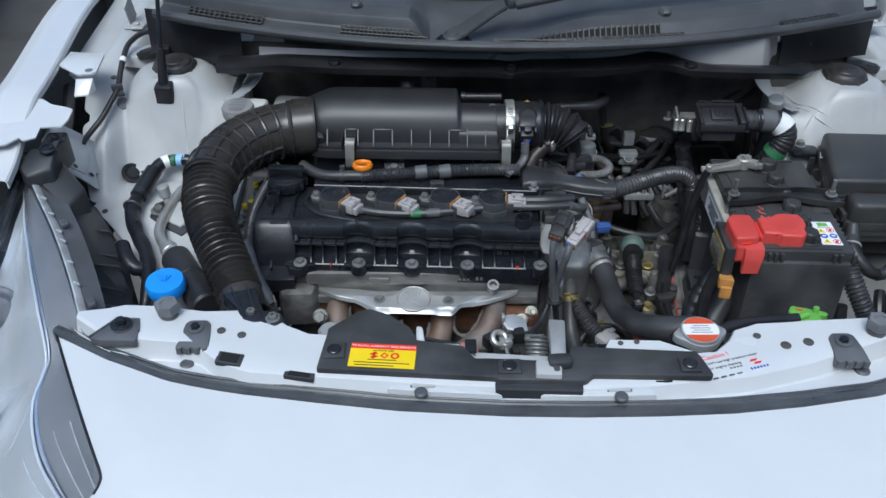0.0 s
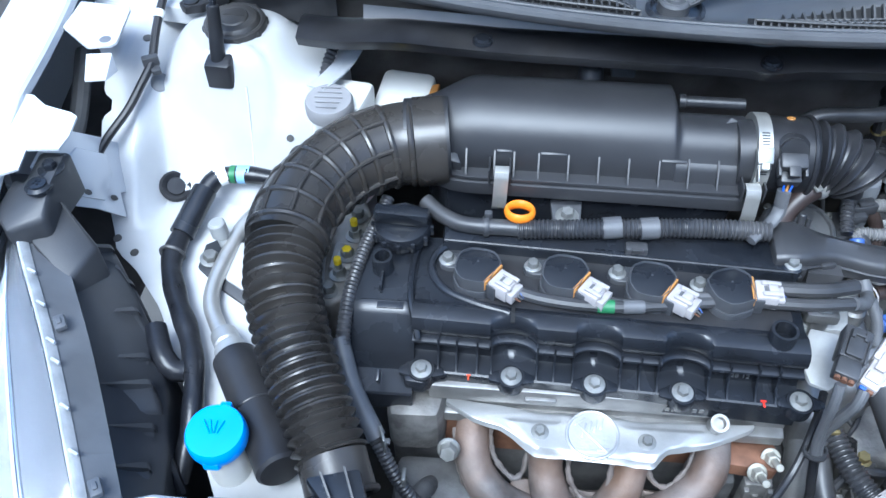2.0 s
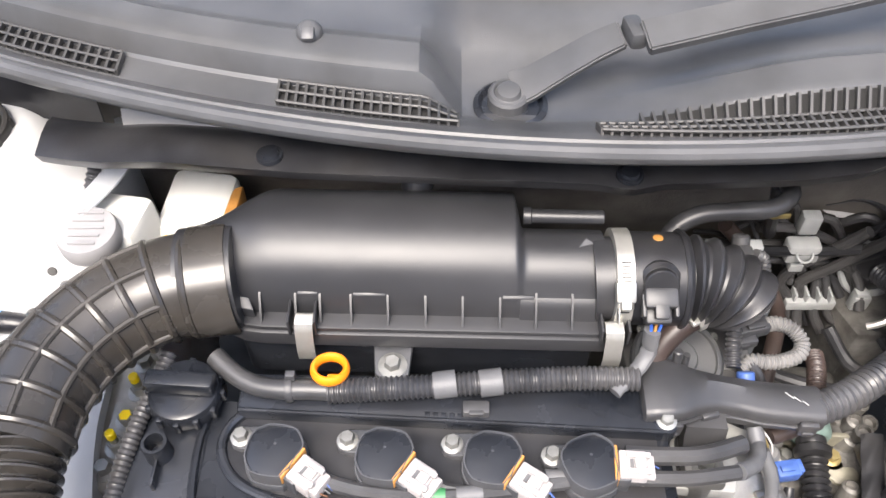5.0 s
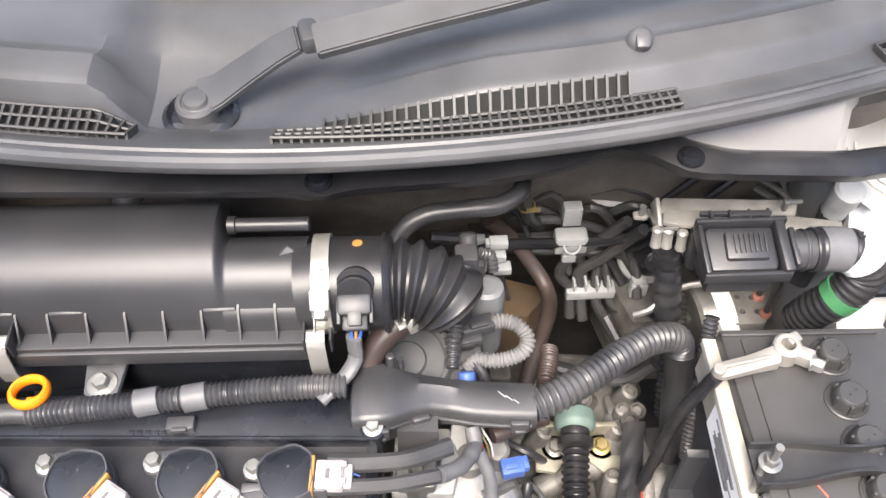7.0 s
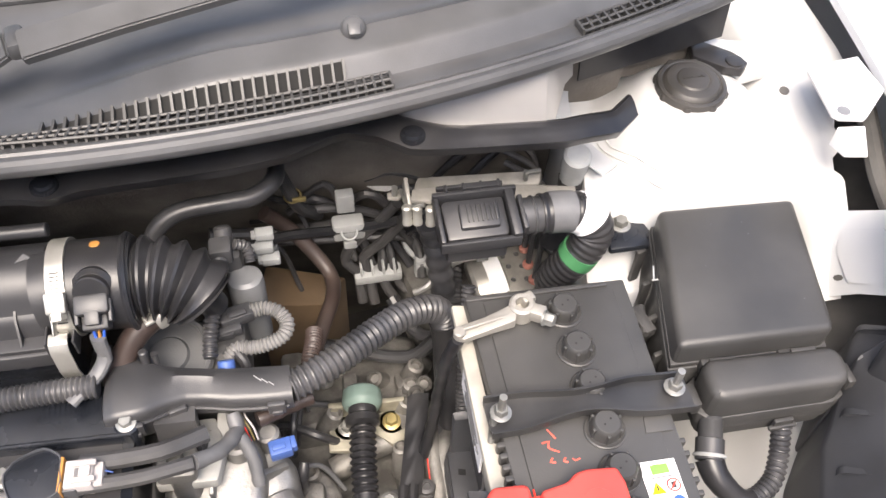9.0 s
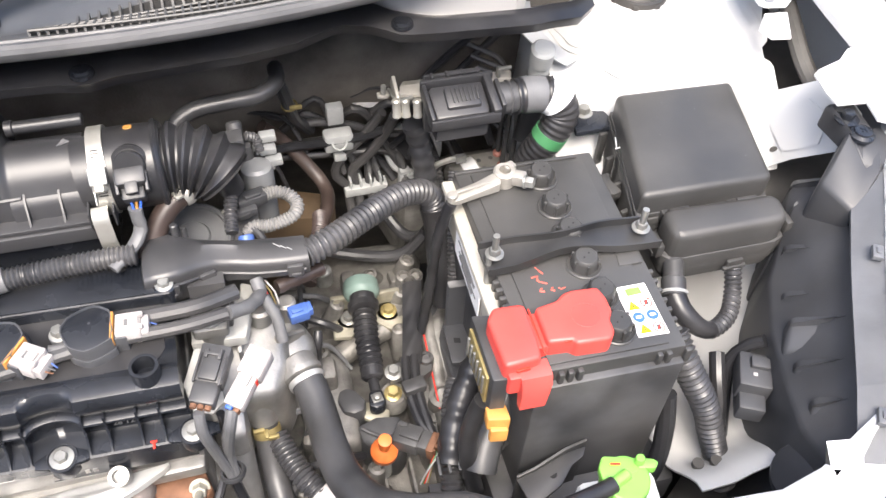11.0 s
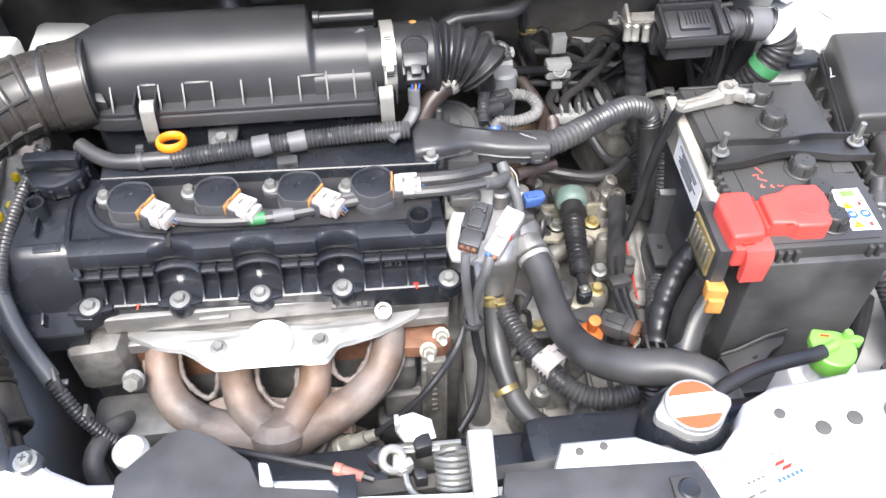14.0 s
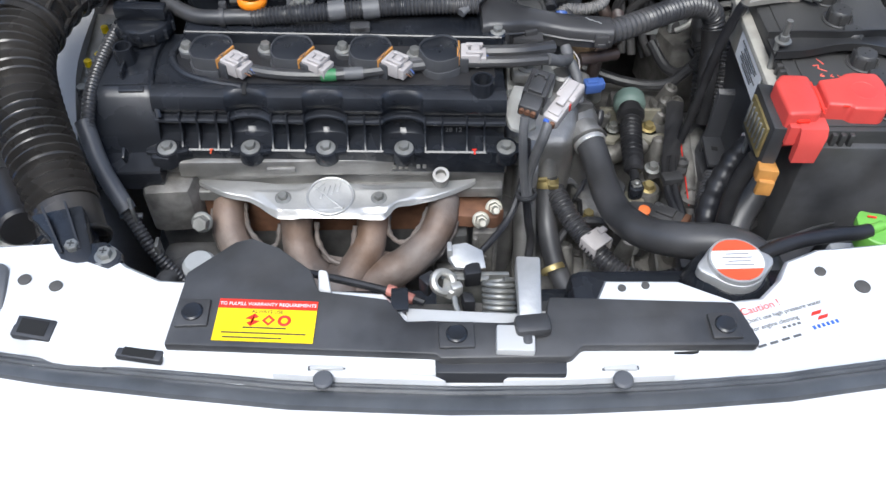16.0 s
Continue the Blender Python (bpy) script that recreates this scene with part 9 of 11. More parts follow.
for k, (dx_, mm) in enumerate(((0, STICKRED), (0.003, BRASSY), (0.006, CONNWHITE))):
    solo("coloured_wire", tube([(0.226 + dx_, 1.074, 0.856), (0.228 + dx_, 1.066, 0.860), (0.232 + dx_ * 1.2, 1.058, 0.855), (0.235 + dx_, 1.053, 0.842)], 0.0009, 6), mm, "thin coloured wire leaving the cable trunking", "wire", "coloured wires")
for k, (pts, r_, mm) in enumerate(TAPED):
    solo("harness_branch", tube(pts, lambda s, r_=r_: r_ * (0.82 + 0.06 * math.sin(s * 23)), 12, 0.005), mm, "taped wiring branch over the gearbox", "wiring harness", "gearbox wiring")
sw = thing("gear_position_switch", (0.33, 0.97, 0.68), "black gear position switch with a brown plug and coloured wires", "switch")
part("pad", slab([(0.287, 1.030), (0.283, 1.018), (0.287, 1.003), (0.298, 0.998), (0.309, 1.000), (0.314, 1.012), (0.304, 1.028), (0.296, 1.032)], 0.66, 0.698, 0.004), BLACK, sw, "round black pad")
part("body", slab([(0.298, 0.990), (0.300, 0.972), (0.312, 0.960), (0.332, 0.948), (0.345, 0.958), (0.350, 0.975), (0.344, 0.988), (0.320, 0.994)], 0.63, [0.686, 0.682, 0.680, 0.682, 0.688, 0.690, 0.692, 0.690], 0.005), BLACK, sw)
part("rib", tube([(0.302, 0.984, 0.688), (0.318, 0.972, 0.685), (0.336, 0.966, 0.689), (0.346, 0.974, 0.693)], 0.0022, 8), BLACK, sw)
m3 = three((0.352, 0.950, 0.700), (0.026, -0.020, 0.004), (0.6, 0.8, 0))
part("plug", at_m(m3, box((-0.008, 0, 0), (0.030, 0.026, 0.020), 0.003), box((0.010, 0, 0), (0.014, 0.022, 0.017), 0.002), box((-0.004, 0, 0.011), (0.022, 0.012, 0.004), 0.001), box((-0.016, 0.008, 0.010), (0.010, 0.006, 0.004), 0.001)), BLACK, sw, "black locking plug")
part("rear_holder", at_m(m3, box((0.0205, 0, 0), (0.008, 0.024, 0.018), 0.0015), *[box((0.025, -0.008 + 0.0055 * j, 0.002), (0.003, 0.003, 0.012), 0.0006) for j in range(4)]), FLANGE, sw, "brown wire holder")
for j, mm in enumerate((BRASSY, CONNWHITE, STICKRED, TAPEGREEN, GREYCAP)):
    part("wire", tube([(0.366 + 0.001 * j, 0.944 - 0.0038 * j, 0.702), (0.368, 0.936 - 0.003 * j, 0.702), (0.364 - 0.002 * j, 0.924 - 0.002 * j, 0.694), (0.356 - 0.002 * j, 0.912, 0.676)], 0.0011, 6), mm, sw, "thin coloured wire")
flat = thing("flat_cable", (0.38, 1.08, 0.70), "black flat sleeved cable with clips down the gearbox side", "cable")
part("sleeve", sheet(lambda u, v: (lambda c: (c[0] + 0.0115 * (2 * u - 1), c[1], c[2] - 0.004 * (2 * u - 1) ** 2 + 0.0008 * math.sin(v * 23 + u * 7)))((lerp_pts([(0, 0.398), (0.5, 0.385), (1, 0.371)], v), 1.140 - 0.105 * v, 0.722 - 0.010 * v)), 8, 24, 0.003), RUBBER, flat, "wide black tape sleeve")
for j in (0, 1):
    part("lead", tube([(0.366 + 0.010 * j, 1.045, 0.710), (0.360 + 0.010 * j, 1.015, 0.708), (0.360 + 0.009 * j, 0.985, 0.704), (0.364 + 0.006 * j, 0.960, 0.702), (0.372, 0.945, 0.698)], 0.0055, 10), RUBBER, flat)
part("band", box((0.3655, 1.006, 0.712), (0.026, 0.016, 0.014), 0.003, rz=8), BLACK, flat, "black taped band")
part("clip_bracket", join(slab([(0.344, 1.046), (0.344, 1.026), (0.358, 1.030), (0.376, 1.020), (0.392, 1.028), (0.400, 1.047), (0.390, 1.055), (0.370, 1.051)], 0.690, 0.7005, 0.003), lathe([(0.0080, 0), (0.0080, 0.006), (0.0045, 0.007), (0.004, 0.004), (0, 0.004)], pose(0.389, 1.043, 0.7), 18)), BLACK, flat, "black moulded cable clip")
part("clip_bolt", bolt((0.350, 1.036, 0.7005), (0, -0.1, 1), 0.0066, 0.007, 1.5), ZINC, flat, "zinc bolt")
jl = thing("junction_plug", (0.38, 0.92, 0.70), "rectangular black junction plug on a corrugated lead", "connector")
part("body", join(box((0.381, 0.918, 0.722), (0.027, 0.024, 0.020), 0.0025, rz=-12), box((0.381, 0.918, 0.7335), (0.018, 0.015, 0.004), 0.0012, rz=-12), box((0.3945, 0.915, 0.722), (0.004, 0.014, 0.012), 0.001, rz=-12)), BLACK, jl)
part("boot", tube([(0.384, 0.930, 0.722), (0.389, 0.948, 0.724), (0.395, 0.968, 0.728), (0.405, 0.990, 0.735)], lambda q: 0.0105 - 0.002 * q, 14, 0.003, 0.0008, 0.005), CONDUIT, jl, "corrugated boot")
part("tail", tube([(0.378, 0.906, 0.720), (0.374, 0.892, 0.716), (0.370, 0.876, 0.705), (0.366, 0.862, 0.685)], 0.0105, 14, 0.003, 0.0012, 0.0058), CONDUIT, jl, "corrugated lead")
solo("coolant_pipe", join(tube([(0.178, 0.965, 0.74), (0.178, 0.94, 0.70), (0.180, 0.908, 0.64), (0.183, 0.885, 0.58)], 0.0135, 16), lathe([(0.020, 0), (0.022, 0.005), (0.022, 0.02), (0.017, 0.026)], pose(0.184, 0.885, 0.56), 20)), ALU, "cast aluminium coolant pipe", "pipe")
alt = thing("alternator", (0.25, 0.86, 0.5), "ribbed cast aluminium auxiliary casing low in the bay", "alternator")
part("casing", lathe([(0.055, 0), (0.058, 0.01), (0.058, 0.05), (0.045, 0.07), (0.02, 0.08), (0, 0.08)], pose(0.265, 0.845, 0.54, -20, 0, 0), 28), GEAR, alt)
for i in range(10):
    a_ = 0.628 * i
    part("fin", box((0.265 + 0.045 * math.cos(a_), 0.845 + 0.045 * math.sin(a_), 0.60), (0.006, 0.024, 0.03), 0.001, rz=math.degrees(a_) + 90), GEAR, alt)

# ---- front: crossmember covers, lock, radiator cap, bottle ----
RC = (0.326, 0.734)
rad = thing("radiator_neck", (0.325, 0.735, 0.80), "radiator filler neck with a pressed metal cap and overflow tube", "radiator cap")
part("tank", join(slab([(0.19, 0.722), (0.42, 0.716), (0.42, 0.770), (0.19, 0.775)], 0.60, 0.835, 0.012), lathe([(0.040, 0.79), (0.040, 0.85), (0.034, 0.868), (0.028, 0.876)], pose(*RC, 0), 26)), SATIN, rad, "black radiator top tank")
def cap_outline():
    pts = []
    for i in range(48):
        a = 2 * math.pi * i / 48
        r = 0.0262 + 0.0085 * max(0, abs(math.cos(a - 0.12))) ** 18
        pts.append((RC[0] + r * math.cos(a), RC[1] + r * math.sin(a)))
    return pts
capr = part("cap", join(slab(cap_outline(), 0.876, 0.8865, 0.0025), lathe([(0.025, 0.886), (0.0245, 0.8905), (0, 0.8905)], pose(*RC, 0), 36)), SHEET, rad, "pressed steel pressure cap")
for y0, y1, mm in ((-0.022, -0.010, INKORANGE), (-0.010, 0.010, PAPER), (0.010, 0.022, INKORANGE)):
    pts = []
    for sgn in (1, -1):
        for k in range(9):
            y_ = y0 + (y1 - y0) * (k / 8 if sgn > 0 else 1 - k / 8)
            pts.append((RC[0] + sgn * math.sqrt(max(0.0, 0.0225 ** 2 - y_ ** 2)) , RC[1] + y_))
    clean = []
    for p_ in pts:
        if not clean or (abs(p_[0] - clean[-1][0]) + abs(p_[1] - clean[-1][1])) > 1e-4:
            clean.append(p_)
    part("cap_label", slab(clean, 0.8905, 0.8911), mm, capr)
for k in range(4):
    part("print_bar", box((RC[0] + 0.001 * (k % 2), RC[1] - 0.006 + 0.004 * k, 0.8914), (0.026 - 0.006 * (k % 2), 0.0008, 0.0004)), GREYTAPE, capr)
part("overflow_tube", tube([(0.352, 0.752, 0.868), (0.375, 0.764, 0.868), (0.405, 0.775, 0.866), (0.435, 0.781, 0.864), (0.462, 0.786, 0.861), (0.474, 0.789, 0.860)], 0.0072, 12), RUBBER, rad, "black overflow tube")

bottle = thing("coolant_bottle", (0.50, 0.80, 0.62), "translucent coolant bottle with a bright green cap", "coolant bottle")
part("bottle", slab([(0.455, 0.765), (0.525, 0.762), (0.532, 0.812), (0.460, 0.818)], 0.60, 0.815, 0.008), CLEARPL, bottle)
part("neck", lathe([(0.0155, 0.80), (0.0155, 0.846)], pose(0.487, 0.792, 0), 24), CLEARPL, bottle)
part("cap", join(lathe([(0.0195, 0.838), (0.0205, 0.841), (0.0208, 0.854), (0.0200, 0.8585), (0.0185, 0.8595), (0, 0.8595)], pose(0.487, 0.792, 0), 40), slab([(0.4665, 0.790), (0.4680, 0.806), (0.4730, 0.8135), (0.4760, 0.8150), (0.5020, 0.8065), (0.500, 0.795)][::-1], 0.852, 0.8600, 0.0015), slab([(0.500, 0.797), (0.514, 0.793), (0.5185, 0.7975), (0.516, 0.8015), (0.500, 0.8075)], 0.852, 0.8605, 0.0015), lathe([(0.0042, 0.858), (0.0042, 0.8665), (0.0036, 0.8675), (0, 0.8675)], pose(0.5025, 0.802, 0), 16), cyl((0.489, 0.7945, 0.8610), (0.470, 0.788, 0.8605), 0.0050, 14, bev=0.001)), GREEN, bottle, "bright green bottle cap")
part("red_arrow", cyl((0.478, 0.806, 0.8615), (0.486, 0.804, 0.8615), 0.001, 6), STICKRED, bottle)

# plastic covers on the crossmember
cov = thing("radiator_cover", (0.085, 0.66, 0.89), "dark grey plastic radiator cover clipped to the crossmember", "radiator cover")
CZ = 0.9035
part("panel", join(slab([(-0.147, 0.652), (0.062, 0.636), (0.066, 0.632), (0.166, 0.630), (0.176, 0.640), (0.312, 0.636), (0.315, 0.640), (0.308, 0.668), (0.304, 0.678), (0.155, 0.688), (0.150, 0.668), (0.118, 0.664), (0.060, 0.668), (0.040, 0.668), (0.026, 0.690), (0.014, 0.692), (-0.030, 0.700), (-0.038, 0.722), (-0.066, 0.747), (-0.090, 0.758), (-0.104, 0.754), (-0.140, 0.722), (-0.140, 0.715)], 0.8995, CZ + 0.004, 0.0025),
                   slab([(0.064, 0.634), (0.160, 0.632), (0.158, 0.622), (0.066, 0.624)], 0.872, [0.905, 0.905, 0.880, 0.880], 0.002)), BLACK, cov)
for cx, cy, sx, sy in ((-0.128, 0.680, 0.026, 0.026), (0.079, 0.652, 0.028, 0.024), (0.290, 0.654, 0.024, 0.024)):
    part("clip_pad", box((cx, cy, CZ + 0.0045), (sx, sy, 0.004), 0.0015), BLACK, cov)
    part("clip", lathe([(0.0085, 0), (0.0085, 0.002), (0.007, 0.0032), (0.0055, 0.0028), (0, 0.003)], pose(cx, cy, CZ + 0.006), 20), SATIN, cov, "round push clip")
part("clip_tongue", box((0.035, 0.690, 0.905), (0.014, 0.022, 0.004), 0.001), SATIN, cov)
# oil sticker
st = thing("oil_sticker", (-0.07, 0.67, 0.908), "red and yellow oil warranty sticker on the radiator cover", "sticker")
ex, ey = V(-0.030 + 0.108, 0.687 - 0.693, 0.0), V(0.0, -1, 0)
o_ = V(-0.108, 0.6935, CZ + 0.0046)
ux = V(0.078, -0.006, 0).normalized()
uy = V(0.06, 1, 0).normalized()
def spot(a, b):
    return o_ + ux * a - uy * b
def quad(a0, b0, a1, b1, z=0.0, mat_=None, name="field", label=""):
    c = [spot(a0, b1), spot(a1, b1), spot(a1, b0), spot(a0, b0)]
    return part(name, slab([(p.x, p.y) for p in c], o_.z + z, o_.z + z + 0.0003), mat_, st, label)
quad(0, 0, 0.0785, 0.0395, 0, YELLOW, "base", "yellow field")
quad(0, 0, 0.0785, 0.0088, 0.0003, STICKRED, "band", "red band")
def at_st(a, b, z=0.0007):
    p = spot(a, b)
    return three((p.x, p.y, o_.z + z), ux, uy)
words("TO FULFILL WARRANTY REQUIREMENTS", 0.0042, at_st(0.0392, 0.0046), PAPER, "red_band_text", st)
words("ALWAYS USE", 0.0042, at_st(0.0395, 0.0115, 0.0004), INK, "line_text", st)
# three plain shapes where the maker's oil mark stands
for k in range(3):
    if k == 0:
        pts = [(-0.006, 0.001), (0.001, 0.006), (0.0045, 0.003), (-0.001, 0.000), (0.006, -0.001), (-0.001, -0.006), (-0.0045, -0.003), (0.001, 0.0)]
        p = spot(0.029, 0.0195)
        b_ = slab([(p.x + a * ux.x + b * uy.x, p.y + a * ux.y + b * uy.y) for a, b in pts], o_.z + 0.0003, o_.z + 0.0007)
    else:
        p = spot(0.029 + 0.0125 * k, 0.0195)
        b_ = ring((p.x, p.y, o_.z + 0.0006), (0, 0, 1), 0.0040, 0.0013, 4 if k == 1 else 24, 4, 0.3)
    part("mark", b_, STICKRED, st, "red oil mark")
for k, (b, w) in enumerate(((0.0268, 0.034), (0.0318, 0.066), (0.0362, 0.046))):
    quad(0.0392 - w / 2 if k < 2 else 0.008, b - 0.0006, 0.0392 + w / 2 if k < 2 else 0.008 + w, b + 0.0006, 0.0003, INK, "print_bar")

# caution sticker on the crossmember
cs = thing("caution_sticker", (0.345, 0.68, 0.902), "transparent caution sticker with red, grey and blue print", "sticker")
oc, cu_, cv_ = V(0.309, 0.675, deck_z(0.34) + 0.0016), V(1, 0.285, 0).normalized(), V(-0.285, 1, 0).normalized()
def at_cs(a, b, z=0.0005):
    p = oc + cu_ * a - cv_ * b
    return three((p.x, p.y, oc.z + z), cu_, cv_)
words("Caution !", 0.0095, at_cs(0.0, 0.003), STICKRED, "heading", cs, align="LEFT")
words("Don't use high pressure water", 0.0056, at_cs(0.0, 0.0125), INK, "line_text", cs, align="LEFT")
words("for engine cleaning", 0.0056, at_cs(0.0, 0.0205), INK, "line_text", cs, align="LEFT")
for k, (a, b, w) in enumerate(((0.026, 0.026, 0.018), (0.000, 0.036, 0.042))):
    for j in range(4):
        part("print_bar", at_m(at_cs(a + w * j / 4, b), box((0, 0, 0), (w / 6, 0.0022, 0.0004))), GREYTAPE, cs)
for j in range(2):
    part("mark", at_m(at_cs(0.0585 + 0.003 * j, 0.0215 + 0.005 * j), slab([(-0.006, -0.0015), (0.003, -0.0015), (0.006, 0.0015), (-0.003, 0.0015)], 0, 0.0004)), STICKRED, cs, "red maker's mark")
for j in range(6):
    part("mark_bar", at_m(at_cs(0.049 + 0.0042 * j, 0.0335), box((0, 0, 0), (0.0024, 0.0034, 0.0004))), INKBLUE, cs)

# bonnet lock
lock = thing("bonnet_lock", (0.12, 0.70, 0.85), "zinc-plated bonnet lock with coil spring and pale release lever", "bonnet lock")
part("back_plate", join(slab([(0.066, 0.728), (0.128, 0.726), (0.128, 0.730), (0.066, 0.732)], 0.80, 0.888, 0.001), slab([(0.070, 0.724), (0.110, 0.722), (0.112, 0.730), (0.070, 0.732)], 0.884, 0.887, 0.001)), ZINC, lock)
ax_, cr_ = V(0, 0.77, 0.64), V(0, -0.64, 0.77)
part("spring", tube([V(0.118, 0.696, 0.872) + ax_ * (0.00046 * k) + V(1, 0, 0) * (0.0125 * math.cos(k * 0.6)) + cr_ * (0.0125 * math.sin(k * 0.6)) for k in range(66)], 0.0023, 8, 0.004), ZINC, lock, "coil spring")
part("catch", join(ring((0.071, 0.716, 0.893), (0.3, -0.5, 1), 0.0085, 0.0036, 20, 8, 1.5), slab([(0.072, 0.722), (0.084, 0.716), (0.086, 0.708), (0.078, 0.704), (0.070, 0.708)], 0.884, 0.893, 0.002), box((0.082, 0.711, 0.890), (0.010, 0.008, 0.012), 0.002, rz=20)), CLIPSTEEL, lock, "pale hooked catch")
part("top_plate", join(slab([(0.076, 0.738), (0.080, 0.748), (0.092, 0.750), (0.106, 0.744), (0.108, 0.730), (0.100, 0.728), (0.082, 0.728)], 0.894, [0.900, 0.904, 0.904, 0.900, 0.894, 0.894, 0.898], 0.001), box((0.0775, 0.742, 0.903), (0.004, 0.010, 0.012), 0.001)), SHEET, lock, "pale pressed top plate")
for plan, z0, z1 in (([(0.088, 0.736), (0.103, 0.734), (0.104, 0.722), (0.090, 0.720)], 0.880, 0.897), ([(0.086, 0.712), (0.096, 0.710), (0.098, 0.700), (0.088, 0.700)], 0.872, 0.886), ([(0.050, 0.722), (0.062, 0.730), (0.066, 0.722), (0.058, 0.712)], 0.878, 0.894)):
    part("guard", slab(plan, z0, z1, 0.002), RUBBER, lock, "dark lock guard")
part("catch_rod", tube([(0.080, 0.706, 0.886), (0.083, 0.694, 0.880), (0.094, 0.688, 0.876), (0.112, 0.690, 0.872)], 0.0026, 8), ZINC, lock)
part("lever", join(slab([(0.128, 0.662), (0.146, 0.661), (0.150, 0.716), (0.130, 0.718)], 0.908, [0.916, 0.916, 0.924, 0.924], 0.002), slab([(0.131, 0.712), (0.149, 0.711), (0.149, 0.718), (0.131, 0.719)], 0.86, 0.922, 0.002)), SHEET, lock, "pale release lever")
part("lever_knob", join(box((0.138, 0.655, 0.914), (0.028, 0.018, 0.012), 0.004, rz=4), box((0.133, 0.646, 0.908), (0.008, 0.016, 0.016), 0.003)), BLACK, lock, "black lever grip")
part("bracket", slab([(0.108, 0.634), (0.138, 0.632), (0.140, 0.656), (0.110, 0.658)], 0.890, 0.914, 0.002), BAYWHITE, lock, "white striker bracket")
part("mount", slab([(0.040, 0.662), (0.156, 0.660), (0.156, 0.680), (0.125, 0.678), (0.060, 0.684), (0.040, 0.686)], 0.886, 0.9000, 0.002), BAYWHITE, lock, "white lock panel")
part("cable_end", tube([(0.055, 0.712, 0.87), (0.03, 0.722, 0.872), (-0.02, 0.74, 0.87), (-0.08, 0.765, 0.86)], 0.0035, 8), RUBBER, lock, "black release cable")
part("cable_sleeve", join(cyl((0.046, 0.715, 0.871), (0.030, 0.7225, 0.872), 0.0046, 10), cyl((0.030, 0.7225, 0.872), (0.024, 0.725, 0.872), 0.0054, 10)), PINKPLUG, lock, "pinkish cable sleeve")
part("white_tab", slab([(-0.031, 0.716), (-0.023, 0.714), (-0.020, 0.699), (-0.031, 0.701)], 0.895, [0.9155, 0.9155, 0.905, 0.905], 0.002), BAYWHITE, lock, "white edge tab beside the cover")
part("ac_pulley_cap", lathe([(0.014, 0), (0.0155, 0.003), (0.0155, 0.014), (0.012, 0.019), (0, 0.020)], pose(-0.147, 0.772, 0.842), 22), GREYCAP, thing("pipe_dust_cap", (-0.147, 0.772, 0.83), "pale grey plastic dust cap on a pipe stub", "dust cap"), "pale cap")
bpy.data.objects["ac_pulley_cap"].name = "cap"
solo("condenser_pipe", tube([(-0.147, 0.772, 0.845), (-0.147, 0.775, 0.80), (-0.14, 0.785, 0.75)], 0.010, 12), PIPE, "aluminium condenser pipe stub", "pipe")

# rubber stops, clips, holes on the crossmember
for k, (bx, by, bz) in enumerate(((-0.341, 0.745, deck_z(-0.34)), (0.532, 0.711, deck_z(0.532)))):
    s_ = thing("bonnet_stop", (bx, by, bz), "black rubber bonnet stop screwed into the crossmember", "bonnet stop", "bonnet stops")
    part("foot", lathe([(0.0115, 0), (0.0115, 0.006), (0.0085, 0.008), (0.0085, 0.012)], pose(bx, by, bz), 18), HLGREY, s_)
    part("head", lathe([(0.0145, 0.009), (0.0155, 0.012), (0.0155, 0.020), (0.0140, 0.0225), (0.0090, 0.0228), (0.0078, 0.0205), (0.003, 0.0215), (0, 0.0218)], pose(bx, by, bz), 6), STOPGREY, s_)
for k, (px_, py_) in enumerate(((-0.303, 0.722), (0.487, 0.696))):
    pz = deck_z(px_)
    p_ = thing("grille_mount", (px_, py_, pz), "dark grey plastic grille mount clipped over the crossmember", "mount", "grille mounts")
    part("saddle", slab([(px_ - 0.019, py_ - 0.031), (px_ + 0.022, py_ - 0.031), (px_ + 0.020, py_ - 0.012), (px_ + 0.0165, py_ + 0.010), (px_ + 0.011, py_ + 0.015), (px_ - 0.009, py_ + 0.015), (px_ - 0.0145, py_ + 0.009)], pz - 0.010, [pz + 0.001, pz + 0.001, pz + 0.004, pz + 0.005, pz + 0.005, pz + 0.005, pz + 0.005], 0.0025), HLGREY, p_)
    for j in range(4):
        part("lip_tooth", box((px_ - 0.014 + 0.0105 * j, py_ - 0.0322, pz - 0.0035), (0.0065, 0.004, 0.010), 0.001), HLGREY, p_)
    part("pad", lathe([(0.0105, 0), (0.0098, 0.0012), (0, 0.0012)], pose(px_, py_, pz + 0.0048), 20), HLGREY, p_)
    part("clip", lathe([(0.0062, 0), (0.0062, 0.003), (0.005, 0.005), (0, 0.005)], pose(px_, py_, pz + 0.005), 6), SATIN, p_, "push clip")
